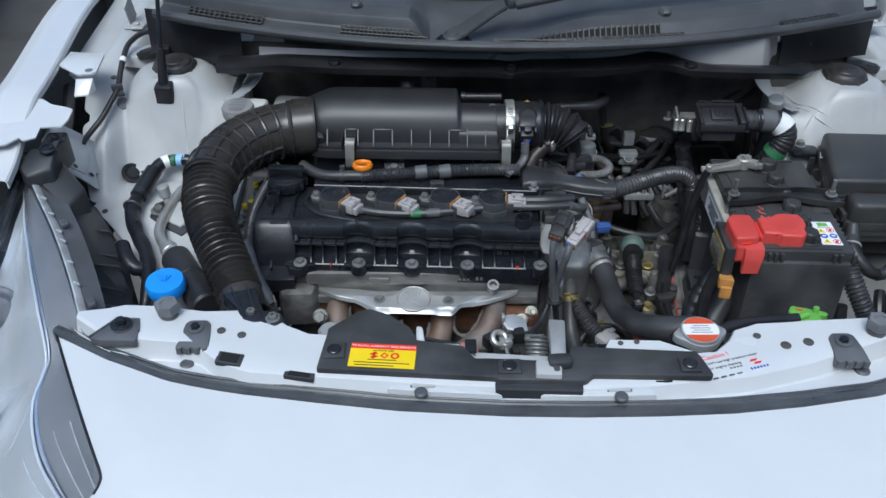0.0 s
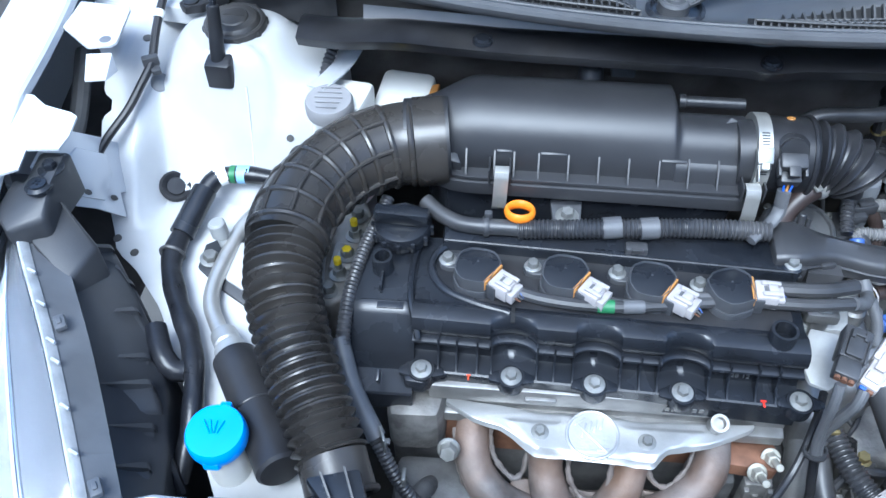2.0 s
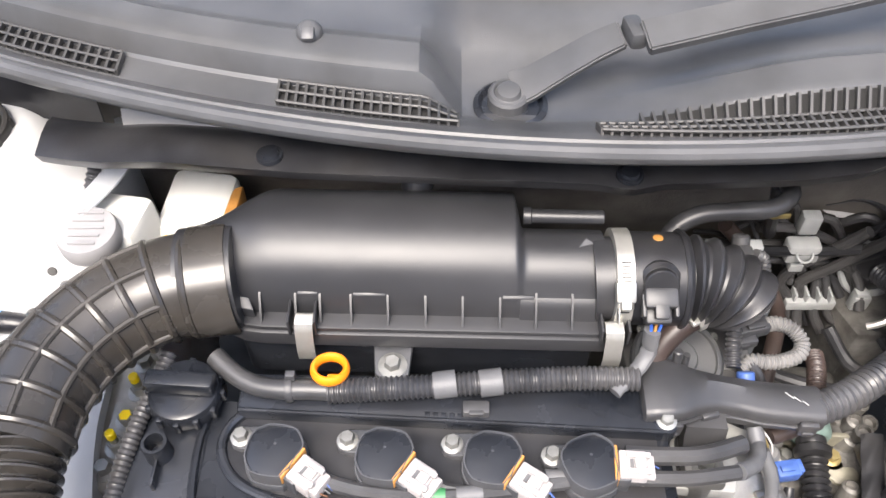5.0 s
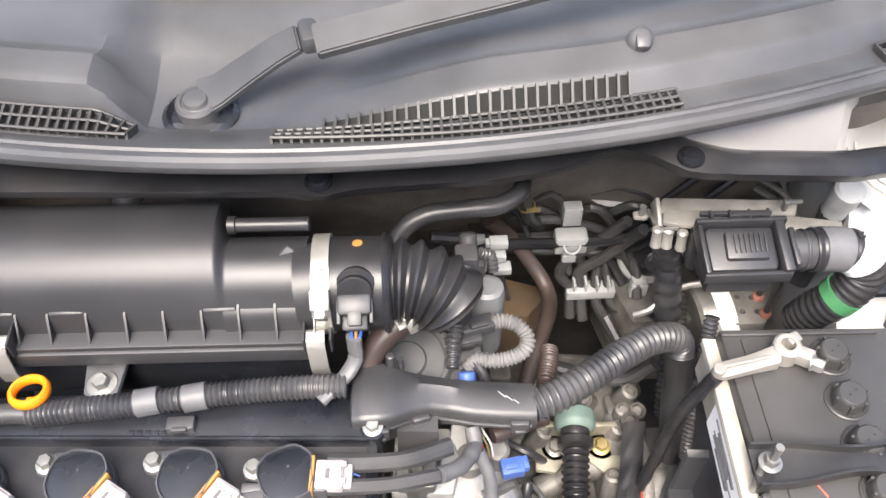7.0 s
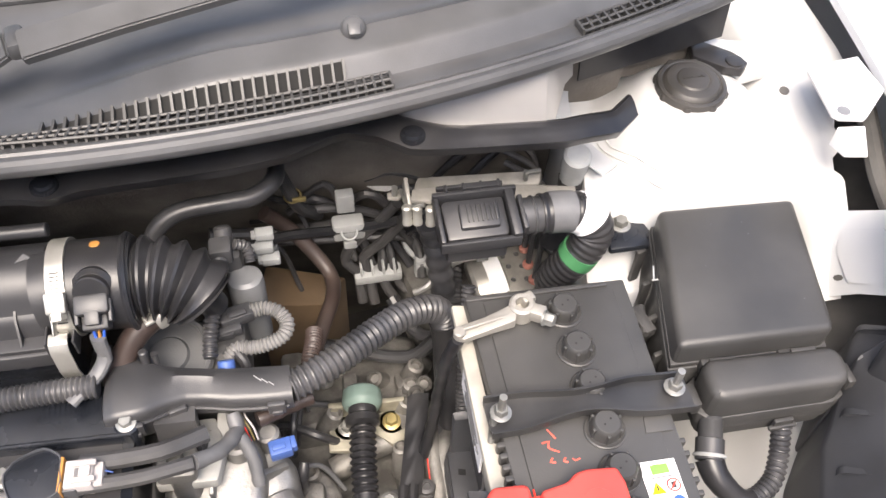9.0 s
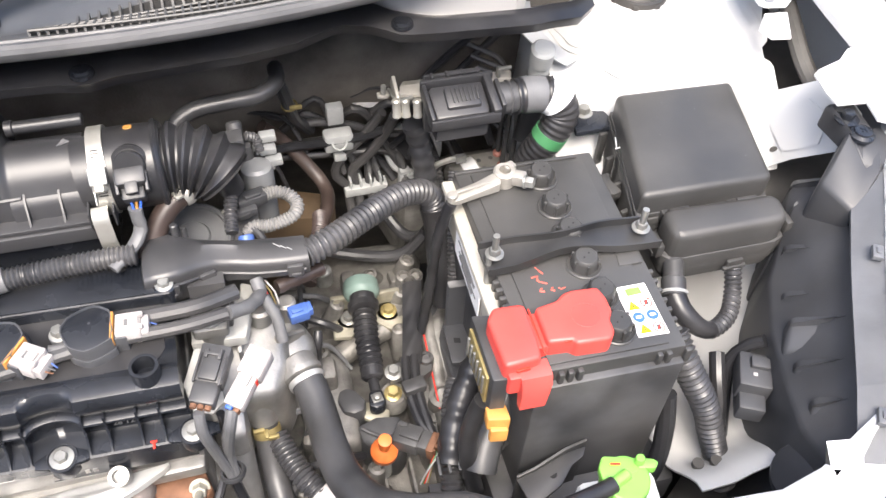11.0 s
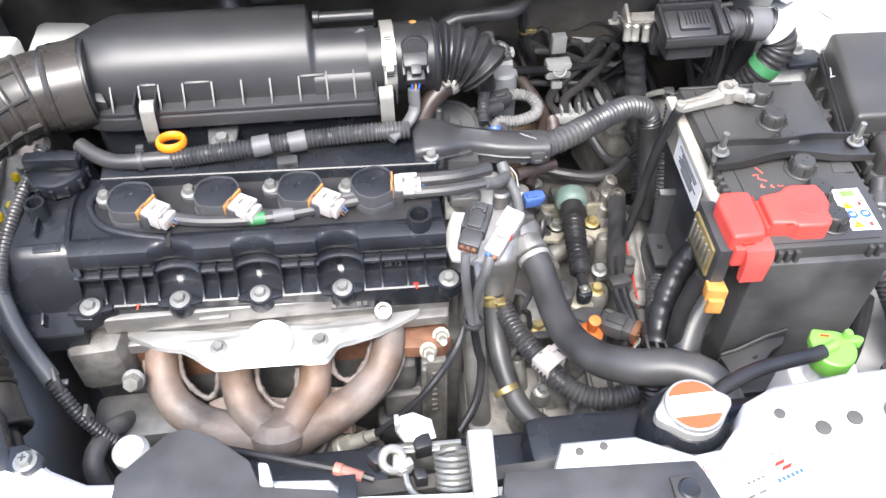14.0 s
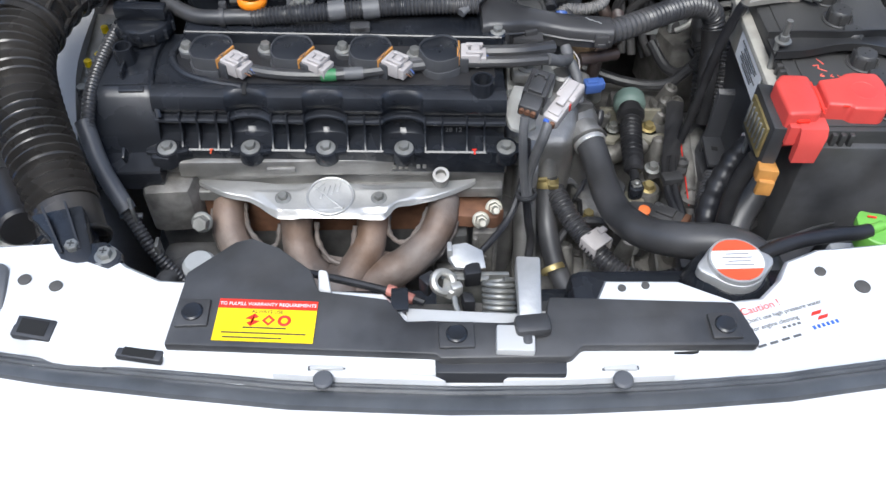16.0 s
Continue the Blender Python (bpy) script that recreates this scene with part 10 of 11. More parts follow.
for k, (px_, py_) in enumerate(((-0.3925, 0.721), (0.575, 0.694))):
    pz = deck_z(px_)
    p_ = thing("headlamp_mount", (px_, py_, pz), "dark plastic headlamp ear screwed to the crossmember", "mount", "headlamp ears")
    w_ = -1 if k else 1
    ear = [(px_ + w_ * dx, py_ + dy) for dx, dy in ((-0.034, -0.020), (-0.019, -0.025), (0.024, -0.026), (0.0235, -0.010), (0.018, 0.010), (0.015, 0.013), (-0.009, 0.013), (-0.013, 0.010))]
    part("ear", slab(ear[::w_], pz - 0.008, [pz + 0.003] * 8, 0.002), HLGREY, p_)
    part("ear_rim", tube([(x, y, pz + 0.0035) for x, y in (ear[3], ear[4], ear[5], ear[6], ear[7], ear[0])], 0.0012, 6, 0.004, sharp=True), HLGREY, p_)
    part("pad", lathe([(0.0135, 0), (0.0125, 0.0025), (0, 0.0025)], pose(px_, py_, pz + 0.0045), 20), HLGREY, p_)
    part("screw", bolt((px_, py_, pz + 0.006), (0, 0, 1), 0.0068, 0.007, 1.9), SATIN, p_, "black flange screw")
def deck_at(x, y):
    """Height of the crossmember at a place."""
    return min((deck((x + 0.455) / 1.145, k / 200) for k in range(200)), key=lambda p: abs(p[1] - y))[2]


HOLES = [(-0.272, 0.722, 0.0062, 0), (-0.246, 0.716, 0.0062, 0), (-0.309, 0.6835, 0.0085, 1), (-0.3955, 0.6935, 0.0085, 1), (0.388, 0.712, 0.0055, 0), (0.418, 0.695, 0.0075, 0), (0.447, 0.700, 0.0075, 0), (0.238, 0.702, 0.004, 0), (0.218, 0.700, 0.004, 0), (-0.024, 0.6235, 0.0078, 1), (0.205, 0.6155, 0.0078, 1), (0.505, 0.668, 0.009, 1)]
for k, (hx, hy, hr, clip_) in enumerate(HOLES):
    hz = deck_z(hx) + 0.0022 if not clip_ else (0.8938 if abs(hy - 0.6195) < 0.006 else deck_at(hx, hy) + 0.001)
    solo("body_clip" if clip_ else "body_hole", lathe([(hr, 0), (hr, 0.003), (hr * 0.8, 0.0045), (0, 0.0045)] if clip_ else [(hr * 0.86, 0.0), (hr * 0.86, 0.0012), (hr * 0.8, 0.0008), (0, 0.0006)], pose(hx, hy, hz), 20), HLGREY if clip_ else DARK,
         "round dark grey bumper clip" if clip_ else "dark round hole in the white crossmember", "clip" if clip_ else "hole", "bumper clips" if clip_ else "crossmember holes")
for k, (x0, y0, x1, y1, w_) in enumerate(((-0.270, 0.6785, -0.238, 0.6715, 0.019), (-0.186, 0.654, -0.150, 0.647, 0.010), (0.026, 0.640, 0.056, 0.638, 0.013), (0.242, 0.633, 0.270, 0.634, 0.009))):
    plan = [(x0, y0 - w_ / 2), (x1, y1 - w_ / 2), (x1 + 0.002, y1 + w_ / 2), (x0 + 0.002, y0 + w_ / 2)]
    zs = [deck_at(*p) + 0.0025 for p in plan] if k > 1 else [deck_z(x0) + 0.0018] * 4
    s_ = thing("bumper_socket", (x0, y0, zs[0]), "black plastic bumper socket in the white crossmember", "socket", "bumper sockets")
    part("frame", slab(plan, min(zs) - 0.006, zs, 0.0012), HLDARK, s_)
    # no hole here: a black sheet paints the socket's inner shade
    part("pocket", slab(inset(plan, 0.7), min(zs) - 0.004, [h + 0.0006 for h in zs]), HOLESHADE, s_, "black sheet standing for the shaded socket opening")
for k, (cx, cy) in enumerate(((-0.022, 0.637), (0.205, 0.629))):
    t_ = thing("bumper_clip_seat", (cx, cy, 0.894), "white notched seat of a bumper clip", "clip seat", "clip seats")
    part("bridge", slab([(cx - 0.013, cy - 0.004), (cx + 0.013, cy - 0.005), (cx + 0.012, cy + 0.003), (cx - 0.012, cy + 0.004)], 0.890, 0.8965, 0.0012), BAYWHITE, t_)
    for s in (-1, 1):
        part("slot", box((cx + s * 0.0125, cy, 0.8942), (0.004, 0.008, 0.0012), 0.0004), HLGREY, t_)
plan = [(0.062, 0.624), (0.162, 0.620), (0.165, 0.6445), (0.061, 0.649)]
solo("lock_recess", slab(plan, 0.876, 0.8994, 0.0015), HLDARK, "dark recessed panel below the bonnet lock", "panel")
seal = thing("bumper_seal", (0.1, 0.597, 0.886), "long black rubber seal along the bumper edge", "rubber seal")
def seal_section(x):
    y, z = seal_y(x), seal_z(x)
    k = 1 - 0.25 * smoothstep(0.22, 0.50, abs(x - MID))
    return [(x, y + k * dy, z + dz) for dy, dz in ((-0.0135, -0.012), (-0.0135, 0.0015), (-0.0115, 0.0046), (-0.0060, 0.0052), (0.0, 0.0038), (0.0035, 0.0012), (0.0050, -0.0010), (0.0070, 0.0008), (0.0115, -0.0006), (0.0130, -0.0028), (0.0130, -0.012))]
part("band", loft([seal_section(-0.478 + 0.01 * i) for i in range(121)]), SEALRUB, seal, "wide flat rubber band", smooth=50)
part("rear_lip", tube([(x_, seal_y(x_) + 0.0105, seal_z(x_) - 0.0006) for x_ in [-0.46 + 0.02 * i for i in range(59)]], 0.0016, 6, 0.02), SEALRUB, seal, "thin rubber rear lip")

# ---- headlamps ----
RIM = [(-0.648, 1.072, 0.953), (-0.617, 1.027, 0.952), (-0.579, 0.965, 0.948), (-0.524, 0.879, 0.940), (-0.472, 0.785, 0.924), (-0.446, 0.724, 0.894), (-0.447, 0.690, 0.882), (-0.424, 0.632, 0.864), (-0.376, 0.545, 0.835), (-0.356, 0.508, 0.822)]
def mirror(p):
    return (2 * MID - p[0], p[1], p[2])
for side in (-1, 1):
    fl = (lambda p: p) if side < 0 else mirror
    lamp = thing("headlamp", fl((-0.58, 0.80, 0.70)), "large clear headlamp with chrome reflector and grey housing", "headlamp", "headlamps")
    rim = smooth_path(RIM, 0.02)
    n_ = len(rim)
    def lens(u, v, fl=fl):
        i = u * (n_ - 1)
        a = rim[int(i)].lerp(rim[min(n_ - 1, int(i) + 1)], i - int(i))
        w = 0.17 * (math.sin(math.pi * min(1, 0.12 + 0.95 * (1 - u))) ** 0.8) * (1 - 0.25 * u) * (1 + 0.6 * smoothstep(0.55, 0.85, u)) + 0.005
        return fl((a.x - w * v * 0.9, a.y - w * v * 0.55, a.z - w * (0.10 * v + 0.75 * v * v)))
    lens_ob = part("lens", sheet(lens, 40, 14, 0.003), GLASS, lamp, "clear polycarbonate lens")
    lens_ob.visible_shadow = False
    def bowl(u, v, fl=fl, lo=0.0, hi=1.0, deep=0.02, wave=0.0):
        i = u * (n_ - 1)
        a = rim[int(i)].lerp(rim[min(n_ - 1, int(i) + 1)], i - int(i))
        w = 0.17 * (math.sin(math.pi * min(1, 0.12 + 0.95 * (1 - u))) ** 0.8) * (1 - 0.25 * u) * (1 + 0.6 * smoothstep(0.55, 0.85, u))
        t = lo + (hi - lo) * v
        d = deep * math.sin(math.pi * v) + 0.010 + 0.02 * t + wave * math.sin(u * 160)
        return fl((a.x - w * t * 0.88 - 0.003, a.y - w * t * 0.52, a.z - w * (0.10 * t + 0.75 * t * t) - d))
    part("inner_bezel", sheet(lambda u, v: bowl(u, v, hi=0.26, deep=0.006), 60, 10, 0.002), LAMPGREY, lamp, "grey ribbed inner bezel")
    part("chrome_band", sheet(lambda u, v: bowl(u, v, lo=0.255, hi=0.31, deep=-0.004), 50, 6, 0.002), CHROME, lamp, "chrome trim band")
    part("reflector", sheet(lambda u, v: bowl(u, v, lo=0.31, hi=0.96, deep=0.030), 40, 12, 0.002), HLSILVER, lamp, "silvered reflector bowl")
    ribs = [tube([(lambda q: (q[0], q[1], q[2] + 0.0008))(bowl(min(0.82, u0 + 0.10 * j / 5), j / 5, hi=0.26, deep=0.006)) for j in range(6)], 0.0007, 4, 0.02) for u0 in [0.02 + 0.0085 * k for k in range(92)]]
    part("bezel_ribs", join(*ribs), HLGREY, lamp, "fine moulded ribs")
    part("lens_edge", tube([lens(0.68 * k / 30, 0.0) for k in range(31)], 0.0014, 8, 0.02), FLARE, lamp, "pale lens edge")
    part("lens_edge", tube([lens(k / 30, 1.0) for k in range(31)], 0.0095, 8, 0.02), SATIN, lamp, "black lower lens edge")
    c_ = fl((-0.625, 0.835, 0.83))
    part("projector", join(ring(c_, (side * -0.3, -0.8, 0.6), 0.036, 0.007, 28, 8), lathe([(0.034, 0), (0.03, 0.012), (0.018, 0.02), (0, 0.024)], aim(c_, (side * -0.3, -0.8, 0.6)), 26)), HLGREY, lamp, "dark projector lamp")
    for k in range(4):
        part("flange_step", tube([(lambda q: (q[0], q[1], q[2] - 0.003))(lens(0.78 + 0.20 * j / 14, 0.08 + 0.10 * k)) for j in range(15)], 0.0008, 6, 0.02), FLARE, lamp, "stepped clear flange")
    part("rim_strip", sheet(lambda u, v, fl=fl: (lambda a: fl((a.x + 0.008 * v, a.y + 0.003 * v, a.z + 0.001 - 0.004 * v * v)))(rim[int(u * (n_ * 0.68 - 1))]), int(n_ * 0.68), 4, 0.0025), RIMGREY, lamp, "pale moulded rim")
    part("rim_shoulder", sheet(lambda u, v, fl=fl: (lambda a: fl((a.x + 0.007 + 0.028 * v * (1 - 0.3 * u), a.y + 0.003 + 0.010 * v, a.z - 0.004 - 0.012 * v)))(rim[int(u * (n_ * 0.66 - 1))]), 40, 4, 0.003), HLGREY, lamp, "grey plastic shoulder")
    for k in range(11):
        a = rim[1 + int(k * (n_ * 0.64) / 11)]
        part("rim_tab", box(fl((a.x + 0.0055, a.y + 0.002, a.z + 0.0015)), (0.010, 0.0025, 0.004), 0.0006, rz=side * 25), FLARE, lamp)
    for k in range(3):
        a = rim[int(n_ * (0.08 + 0.23 * k))]
        part("rim_clip", join(box(fl((a.x + 0.016, a.y + 0.004, a.z - 0.002)), (0.010, 0.016, 0.006), 0.0015, rz=-side * 33), box(fl((a.x + 0.016, a.y + 0.004, a.z + 0.001)), (0.004, 0.007, 0.003), 0.0008, rz=-side * 33)), HLGREY, lamp, "grey lens clip")
    # housing behind: stepped, folded dark plastic
    def fold(pts, lo, hi, mm, nm):
        q = [fl((x, y, 0))[:2] for x, y in pts]
        hs = list(hi)
        if side > 0:
            q, hs = q[::-1], hs[::-1]
        part(nm, slab(q, lo, hs, 0.005), mm, lamp)
    fold([(-0.600, 1.030), (-0.520, 1.012), (-0.504, 0.994), (-0.474, 0.956), (-0.450, 0.905), (-0.432, 0.850), (-0.420, 0.800), (-0.418, 0.744), (-0.432, 0.722), (-0.460, 0.785), (-0.512, 0.880), (-0.566, 0.965)], 0.64, [0.930, 0.895, 0.870, 0.850, 0.840, 0.840, 0.840, 0.850, 0.885, 0.905, 0.915, 0.930], HLDARK, "housing")
    for x0, y0, x1, y1, w0, w1, h0, h1 in ((-0.585, 0.985, -0.530, 1.030, 0.016, 0.020, 0.925, 0.880), (-0.566, 0.948, -0.503, 0.998, 0.014, 0.016, 0.915, 0.868), (-0.540, 0.915, -0.484, 0.962, 0.018, 0.014, 0.905, 0.872), (-0.520, 0.880, -0.462, 0.915, 0.010, 0.016, 0.898, 0.858),
                                           (-0.503, 0.852, -0.448, 0.884, 0.015, 0.012, 0.893, 0.866), (-0.484, 0.818, -0.436, 0.845, 0.012, 0.014, 0.888, 0.852), (-0.468, 0.785, -0.428, 0.806, 0.012, 0.012, 0.880, 0.856)):
        d_ = V(x1 - x0, y1 - y0, 0).normalized()
        n2 = V(-d_.y, d_.x, 0)
        q0, q1, q2, q3 = V(x0, y0, 0) + n2 * w0, V(x0, y0, 0) - n2 * w0, V(x1, y1, 0) - n2 * w1, V(x1, y1, 0) + n2 * w1
        fold([(q0.x, q0.y), (q1.x, q1.y), (q2.x, q2.y), (q3.x, q3.y)], 0.70, [h0, h0 - 0.012, h1 - 0.018, h1], HLDARK, "housing_fold")
        fold([(q0.x, q0.y), (q0.x + d_.x * 0.010 - n2.x * 0.004, q0.y + d_.y * 0.010 - n2.y * 0.004), (q3.x - n2.x * 0.004, q3.y - n2.y * 0.004), (q3.x, q3.y)], 0.70, [h0 + 0.006, h0 + 0.006, h1 + 0.005, h1 + 0.005], HLDARK, "housing_rib")
    part("bulb_cover", lathe([(0.030, 0), (0.030, 0.010), (0.024, 0.016), (0.012, 0.018), (0, 0.018)], aim(fl((-0.424, 0.775, 0.80)), (-side * 0.8, 0.3, 0.6)), 24), HLDARK, lamp, "round black bulb cover")
    fold([(-0.606, 1.030), (-0.569, 1.038), (-0.556, 1.024), (-0.522, 0.998), (-0.537, 0.955), (-0.578, 0.985)], 0.88, [0.960, 0.968, 0.962, 0.936, 0.930, 0.950], HLDARK, "housing")
    dz = 0.0 if side < 0 else -0.022
    fold([(-0.614, 1.002), (-0.606, 1.037), (-0.590, 1.029), (-0.5875, 1.0640), (-0.5565, 1.0660), (-0.560, 1.026), (-0.562, 0.996), (-0.596, 0.982)], 0.945, [h + dz for h in (0.972, 0.982, 0.987, 0.994, 0.994, 0.987, 0.970, 0.965)], HLDARK, "upper_bracket")
    part("bracket_screw", join(bolt(fl((-0.568, 1.043, 0.990 + dz)), (0, 0, 1), 0.0065, 0.007, 1.9)), SATIN, lamp, "black screw")
    part("bracket_screw", join(lathe([(0.0125, 0), (0.0125, 0.003), (0.009, 0.005), (0.0085, 0.007), (0, 0.008)], pose(*fl((-0.572, 1.021, 0.986 + dz))), 20), box(fl((-0.572, 1.021, 0.994 + dz)), (0.008, 0.002, 0.001), 0, rz=30), box(fl((-0.572, 1.021, 0.994 + dz)), (0.002, 0.008, 0.001), 0, rz=30)), SATIN, lamp, "black cross-head screw")

# ---- left side: washer filler, air-conditioning pipe, harness, prop ----
wash = thing("washer_filler", (-0.374, 0.835, 0.70), "washer bottle neck with a bright blue cap", "washer cap")
part("neck", join(lathe([(0.018, 0.60), (0.018, 0.872), (0.021, 0.874), (0.021, 0.882)], pose(-0.374, 0.838, 0), 22)), CLEARPL, wash, "translucent filler neck")
part("cap", join(lathe([(0.0255, 0.0), (0.0265, 0.004), (0.0262, 0.014), (0.0245, 0.0175), (0, 0.019)], pose(-0.373, 0.835, 0.876, 4, 0, 0), 30), slab([(-0.382, 0.815), (-0.364, 0.815), (-0.366, 0.808), (-0.380, 0.808)], 0.872, 0.880, 0.002), slab([(-0.380, 0.858), (-0.366, 0.858), (-0.368, 0.868), (-0.378, 0.868)], 0.878, 0.886, 0.002)), BLUE, wash, "bright blue snap cap")
part("washer_mark", join(*[tube([(-0.384 + 0.006 * k, 0.842, 0.8955), (-0.380 + 0.004 * k, 0.836, 0.8958), (-0.376 + 0.002 * k, 0.830, 0.8955)], 0.0008, 6) for k in range(4)]), BLUE, wash)

ac = thing("air_conditioning_pipe", (-0.42, 1.0, 0.80), "bare aluminium air-conditioning pipe with a black insulated muffler", "pipe")
part("pipe", tube([(-0.385, 1.165, 0.83), (-0.405, 1.152, 0.850), (-0.424, 1.120, 0.853), (-0.434, 1.075, 0.850), (-0.438, 1.035, 0.848), (-0.434, 1.005, 0.847), (-0.422, 0.982, 0.846), (-0.408, 0.962, 0.847)], 0.0085, 14), PIPE, ac)
part("charge_port", join(cyl((-0.440, 1.088, 0.846), (-0.444, 1.090, 0.866), 0.0065, 14), cyl((-0.444, 1.090, 0.860), (-0.446, 1.091, 0.880), 0.0095, 16, bev=0.002)), GREYCAP, ac, "grey charge-port cap")
part("fitting", join(cyl((-0.412, 0.970, 0.846), (-0.402, 0.954, 0.848), 0.0135, 18, bev=0.002), cyl((-0.401, 0.952, 0.848), (-0.391, 0.938, 0.850), 0.0160, 20, bev=0.003)), SHEET, ac, "aluminium pipe fitting")
part("muffler", cyl((-0.392, 0.940, 0.850), (-0.318, 0.820, 0.856), 0.0220, 26, bev=0.003), RUBBER, ac, "dark foam-sleeved muffler")
part("sleeve_joint", ring((-0.355, 0.880, 0.853), (0.074, -0.120, 0), 0.0220, 0.0012, 26, 6), RUBBER, ac)

apb = thing("pipe_bracket", (-0.44, 1.06, 0.845), "black steel pipe bracket bolted to the inner wing", "bracket")
part("plate", slab([(-0.464, 1.057), (-0.433, 1.032), (-0.404, 1.014), (-0.392, 1.030), (-0.386, 1.100), (-0.402, 1.112), (-0.425, 1.105), (-0.446, 1.098), (-0.463, 1.087)], 0.83, [wing_h(-1, MID + 0.43, y_) + 0.004 for y_ in (1.057, 1.032, 1.014, 1.030, 1.100, 1.112, 1.105, 1.098, 1.087)], 0.0015), HLDARK, apb)
part("panel", slab([(-0.436, 1.046), (-0.409, 1.030), (-0.400, 1.040), (-0.396, 1.088), (-0.426, 1.090), (-0.440, 1.080)], 0.83, [wing_h(-1, MID + 0.43, y_) + 0.0065 for y_ in (1.046, 1.030, 1.040, 1.088, 1.090, 1.080)], 0.001), BAYWHITE, apb, "white painted centre")
part("nut", bolt((-0.452, 1.066, 0.848), (0.2, -0.1, 1), 0.0075, 0.008, 1.5), ZINC, apb, "zinc nut")
part("paint_mark", lathe([(0.0062, 0), (0.0050, 0.0016), (0, 0.0018)], aim((-0.4505, 1.0652, 0.8562), (0.2, -0.1, 1)), 14), YELLOW, apb, "yellow paint mark")

har = thing("wing_harness", (-0.47, 1.0, 0.83), "black taped wiring harness down the inner wing", "wiring harness")
part("trunk", tube([(-0.365, 1.158, 0.88), (-0.41, 1.160, 0.885), (-0.445, 1.160, 0.886), (-0.466, 1.150, 0.882), (-0.480, 1.110, 0.866), (-0.487, 1.080, 0.862), (-0.486, 1.045, 0.858), (-0.466, 1.000, 0.852), (-0.444, 0.962, 0.848), (-0.428, 0.92, 0.842), (-0.422, 0.88, 0.83), (-0.425, 0.83, 0.80)], lambda s: 0.0088 + 0.0025 * math.sin(s * 3.1) + 0.0006 * math.sin(s * 61), 14, 0.005), HARNESS, har)
part("moulded_sleeve", tube([(-0.472, 1.140, 0.879), (-0.486, 1.086, 0.863)], 0.0135, 14), SATIN, har)
part("white_tag", tube([(-0.462, 1.155, 0.884), (-0.450, 1.160, 0.886)], 0.0105, 14), PAPER, har, "white printed tag")
part("green_tape", tube([(-0.446, 1.1605, 0.886), (-0.440, 1.1605, 0.886)], 0.0102, 14), TAPEGREEN, har, "green tape")
part("blue_tape", tube([(-0.438, 1.1605, 0.886), (-0.424, 1.161, 0.886)], 0.0104, 14), mat("pale_blue_tape", (0.25, 0.45, 0.70), 0.5), har, "pale blue tape")
part("tie", ring((-0.489, 1.060, 0.860), (0.05, 1, 0.1), 0.0125, 0.0022, 18, 6), BLACK, har)
part("branch", tube([(-0.478, 0.965, 0.855), (-0.462, 0.935, 0.85), (-0.448, 0.925, 0.842), (-0.436, 0.93, 0.84)], 0.0115, 12), HARNESS, har)
part("branch", tube([(-0.447, 0.86, 0.83), (-0.43, 0.835, 0.82), (-0.42, 0.82, 0.80)], 0.005, 8), HARNESS, har)
gro = thing("wing_grommet", (-0.527, 1.160, 0.85), "black rubber grommet in the white inner wing", "grommet")
part("rim", lathe([(0.0185, 0), (0.019, 0.003), (0.016, 0.005), (0.011, 0.002), (0.010, 0.0035), (0, 0.0035)], aim((-0.5185, 1.166, wing_h(-1, 0.641, 1.166) + 0.003), wing_n(-1, 0.641, 1.160, 0.016)), 26), RUBBER, gro)
wire = thing("wing_cable", (-0.54, 1.2, 0.96), "black cable with clips along the wing rail", "cable")
part("cable", tube([(-0.580, 1.130, 0.925), (-0.573, 1.158, 0.934), (-0.556, 1.187, 0.950), (-0.545, 1.212, 0.966), (-0.537, 1.236, 0.980), (-0.538, 1.262, 0.994), (-0.538, 1.290, 1.008), (-0.536, 1.322, 1.020), (-0.524, 1.352, 1.026), (-0.505, 1.362, 1.028), (-0.47, 1.362, 1.026), (-0.44, 1.360, 1.02)], 0.0048, 10), RUBBER, wire)
part("clip", join(box((-0.538, 1.236, 0.981), (0.018, 0.010, 0.012), 0.002, rz=30), box((-0.532, 1.230, 0.974), (0.010, 0.016, 0.006), 0.001, rz=30)), BLACK, wire)
part("marker", cyl((-0.538, 1.284, 1.005), (-0.538, 1.292, 1.009), 0.0060, 12), PAPER, wire)
prop = thing("bonnet_prop", (-0.455, 1.218, 0.985), "black steel bonnet prop rod standing in a rubber socket", "bonnet prop")
part("socket", join(slab([(-0.473, 1.220), (-0.446, 1.218), (-0.442, 1.223), (-0.443, 1.242), (-0.470, 1.244)], 0.960, [0.988, 0.988, 0.989, 0.995, 0.995], 0.003), cyl((-0.459, 1.232, 0.985), (-0.4574, 1.2495, 1.045), 0.0085, 16, r2=0.0068, bev=0.001)), RUBBER, prop, "black rubber socket")
part("rod", tube([(-0.4576, 1.2476, 1.040), (-0.4520, 1.3100, 1.200), (-0.4450, 1.3880, 1.400), (-0.4362, 1.4855, 1.650)], 0.0036, 10, 0.05), SATIN, prop, "black rod")

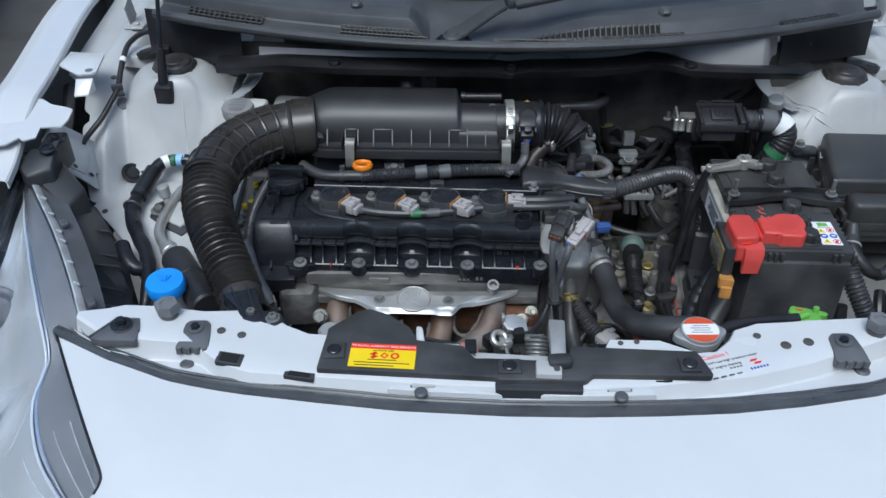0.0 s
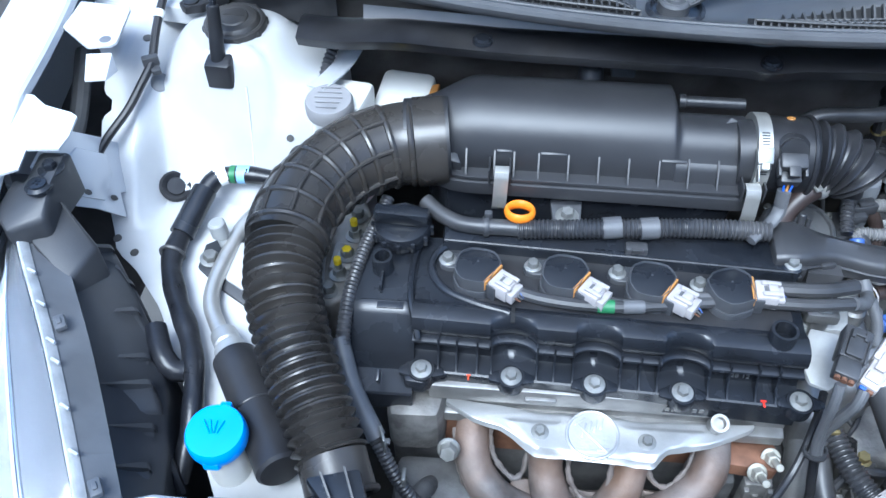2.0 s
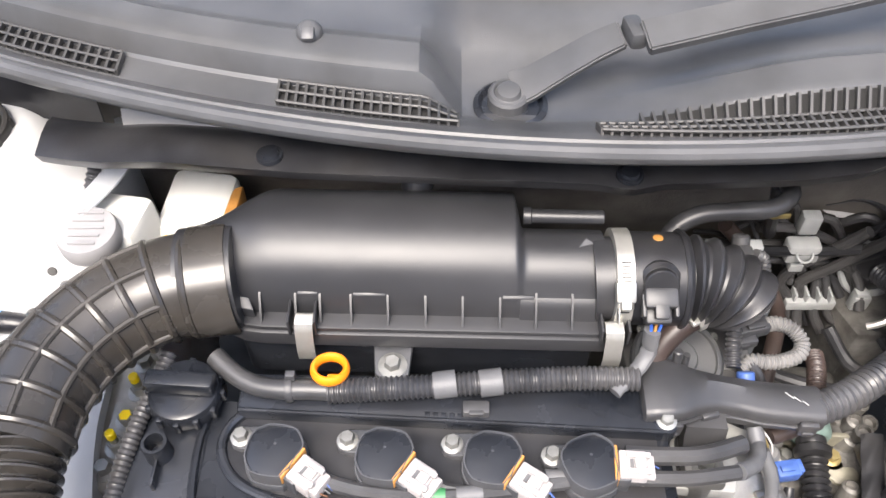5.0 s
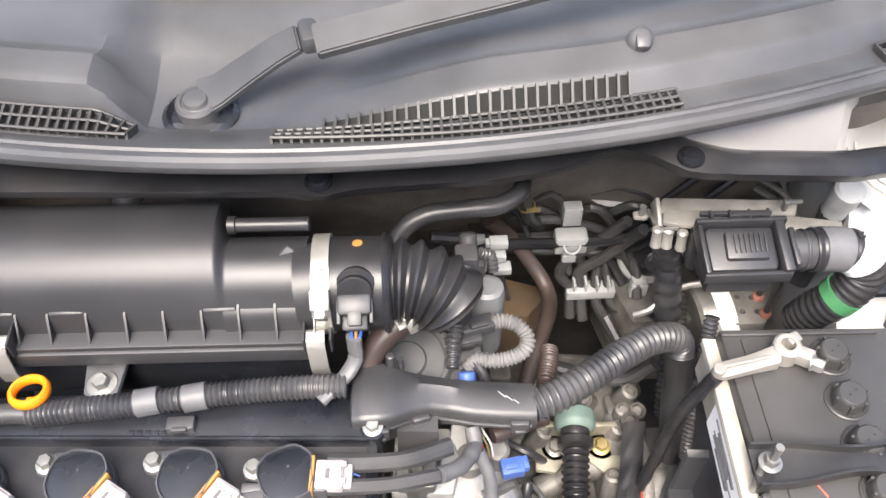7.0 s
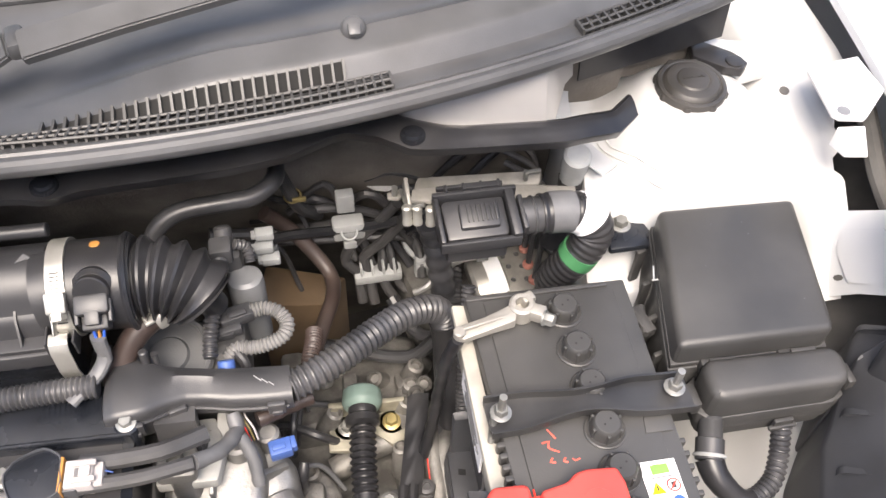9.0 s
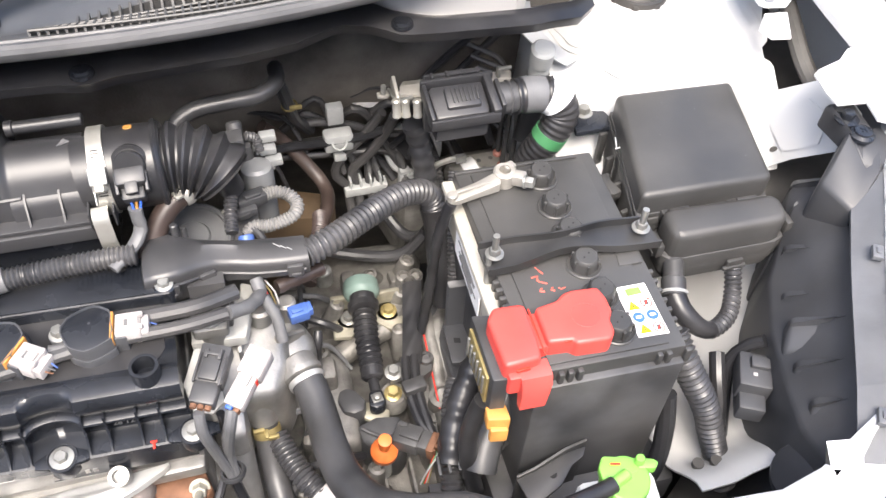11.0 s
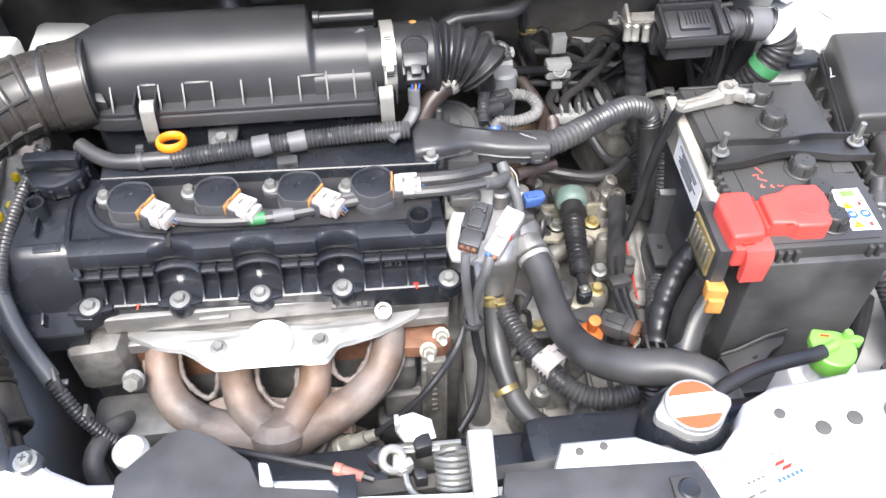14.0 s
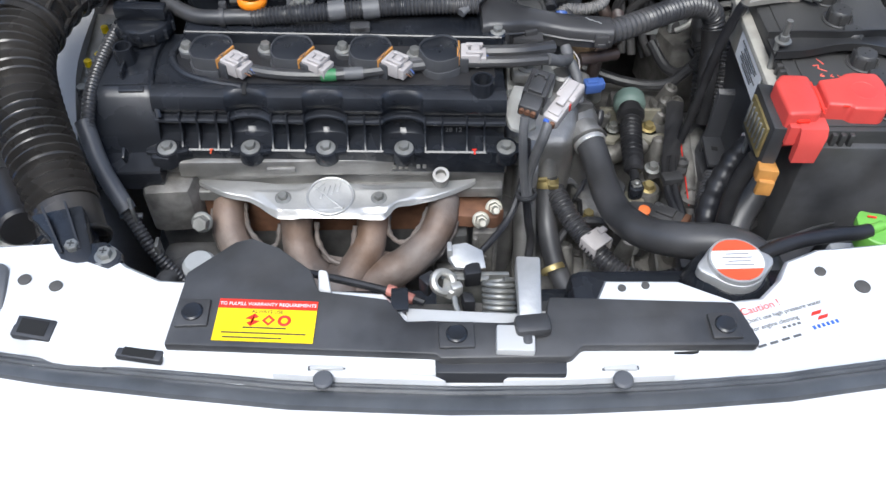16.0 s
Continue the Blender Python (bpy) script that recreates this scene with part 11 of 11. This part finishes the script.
res = thing("brake_fluid_reservoir", (-0.31, 1.22, 0.88), "translucent brake fluid reservoir with a pale grey cap", "reservoir")
part("bottle", join(slab([(-0.360, 1.20), (-0.30, 1.20), (-0.29, 1.25), (-0.35, 1.26)], 0.86, 0.955, 0.008), slab([(-0.300, 1.235), (-0.235, 1.245), (-0.225, 1.300), (-0.29, 1.31)], 0.86, [0.925, 0.925, 0.935, 0.935], 0.010)), CLEARPL, res)
part("cap", lathe([(0.0255, 0), (0.0262, 0.004), (0.0262, 0.014), (0.0245, 0.0175), (0, 0.018)], pose(-0.333, 1.199, 0.950, 4, 0, 0), 40), RESCAP, res, "pale grey screw cap")
for k in range(5):
    part("cap_print", box((-0.333, 1.183 + 0.008 * k, 0.9682 + 0.0005 * k), (0.030 - 0.004 * abs(k - 2), 0.0025, 0.0006), 0.0002), RESCAP, res)
part("yellow_mark", lathe([(0.006, 0), (0.006, 0.001), (0, 0.001)], pose(-0.272, 1.205, 0.945), 14), YELLOW, res)
part("brown_patch", slab([(-0.236, 1.245), (-0.224, 1.25), (-0.222, 1.29), (-0.232, 1.285)], 0.88, 0.928, 0.003), COPPERY, res)
solo("reservoir_hose", tube([(-0.330, 1.300, 0.990), (-0.342, 1.282, 0.975), (-0.350, 1.262, 0.955), (-0.352, 1.245, 0.935), (-0.350, 1.235, 0.90)], 0.0062, 12, 0.004, 0.0007, 0.005), CONDUIT, "black ribbed conduit beside the reservoir", "conduit")

# engine mount and its harness, beside the timing end
mount = thing("engine_mount", (-0.31, 1.12, 0.75), "cast aluminium engine mount with yellow-marked bolts", "engine mount")
part("arm", join(slab([(-0.331, 1.036), (-0.318, 1.028), (-0.303, 1.040), (-0.300, 1.066), (-0.292, 1.100), (-0.288, 1.150), (-0.300, 1.175), (-0.335, 1.185), (-0.345, 1.10)], 0.77, [0.826, 0.826, 0.830, 0.834, 0.842, 0.846, 0.846, 0.842, 0.830], 0.005, 3), slab([(-0.326, 1.072), (-0.300, 1.072), (-0.294, 1.104), (-0.322, 1.106)], 0.82, [0.838, 0.838, 0.846, 0.846], 0.004)), PALEALLOY, mount)
part("rubber", cyl((-0.33, 1.21, 0.76), (-0.33, 1.21, 0.83), 0.035, 24, bev=0.006), CONNWHITE, mount)
for bx, by, bz, tall, mark in ((-0.303, 1.143, 0.846, 0, 0), (-0.302, 1.1156, 0.843, 1, 1), (-0.3065, 1.087, 0.842, 0, 1), (-0.3125, 1.066, 0.834, 1, 1), (-0.321, 1.0475, 0.828, 0, 0)):
    part("nut", bolt((bx, by, bz), (0, 0, 1), 0.0072, 0.009, 1.55), ZINC, mount, "paint-marked nut" if mark else "zinc bolt")
    if mark and not tall:
        part("yellow_mark", lathe([(0.0060, 0), (0.0050, 0.0012), (0, 0.0012)], pose(bx, by, bz + 0.0105), 6), YELLOW, mount, "yellow paint mark")
    if tall:
        part("stud", cyl((bx, by, bz), (bx, by, bz + 0.026), 0.0038, 12, bev=0.0008), ZINC, mount, "zinc stud")
        part("yellow_mark", lathe([(0.0042, -0.006), (0.0042, 0.001), (0.003, 0.002), (0, 0.002)], pose(bx, by, bz + 0.025), 12), YELLOW, mount, "yellow paint mark")
solo("timing_harness", tube([(-0.262, 1.118, 0.902), (-0.271, 1.090, 0.892), (-0.279, 1.060, 0.887), (-0.286, 1.02, 0.880), (-0.288, 0.985, 0.872), (-0.287, 0.955, 0.858), (-0.280, 0.93, 0.835), (-0.262, 0.905, 0.81), (-0.245, 0.885, 0.79), (-0.225, 0.865, 0.76), (-0.19, 0.85, 0.71)], 0.0068, 12, 0.004, 0.0006, 0.0045), CONDUIT, "black conduit down the timing end", "wiring harness")
solo("harness_guard", tube([(-0.292, 0.962, 0.862), (-0.275, 0.925, 0.832), (-0.250, 0.892, 0.80)], 0.0095, 12), HLGREY, "grey cloth sleeve on the conduit", "sleeve")
solo("conduit_bracket", join(box((-0.243, 0.888, 0.80), (0.003, 0.018, 0.030), 0.001, rz=20), box((-0.250, 0.895, 0.788), (0.024, 0.006, 0.004), 0.001), box((-0.222, 0.868, 0.765), (0.004, 0.014, 0.024), 0.001)), ZINC, "small zinc conduit bracket", "bracket")
comp = thing("compressor", (-0.20, 0.86, 0.45), "dark auxiliary drive and compressor low in the bay", "compressor")
part("body", join(cyl((-0.28, 0.87, 0.55), (-0.14, 0.87, 0.55), 0.06, 26, bev=0.008), box((-0.19, 0.90, 0.66), (0.10, 0.06, 0.10), 0.012)), IRON, comp)
part("pipe", tube([(-0.20, 0.90, 0.70), (-0.21, 0.87, 0.73), (-0.22, 0.83, 0.74), (-0.21, 0.80, 0.70)], 0.010, 12), IRON, comp)
part("bolt", bolt((-0.182, 0.905, 0.765), (0, -0.8, 0.6), 0.009, 0.012, 1.3), ZINC, comp)
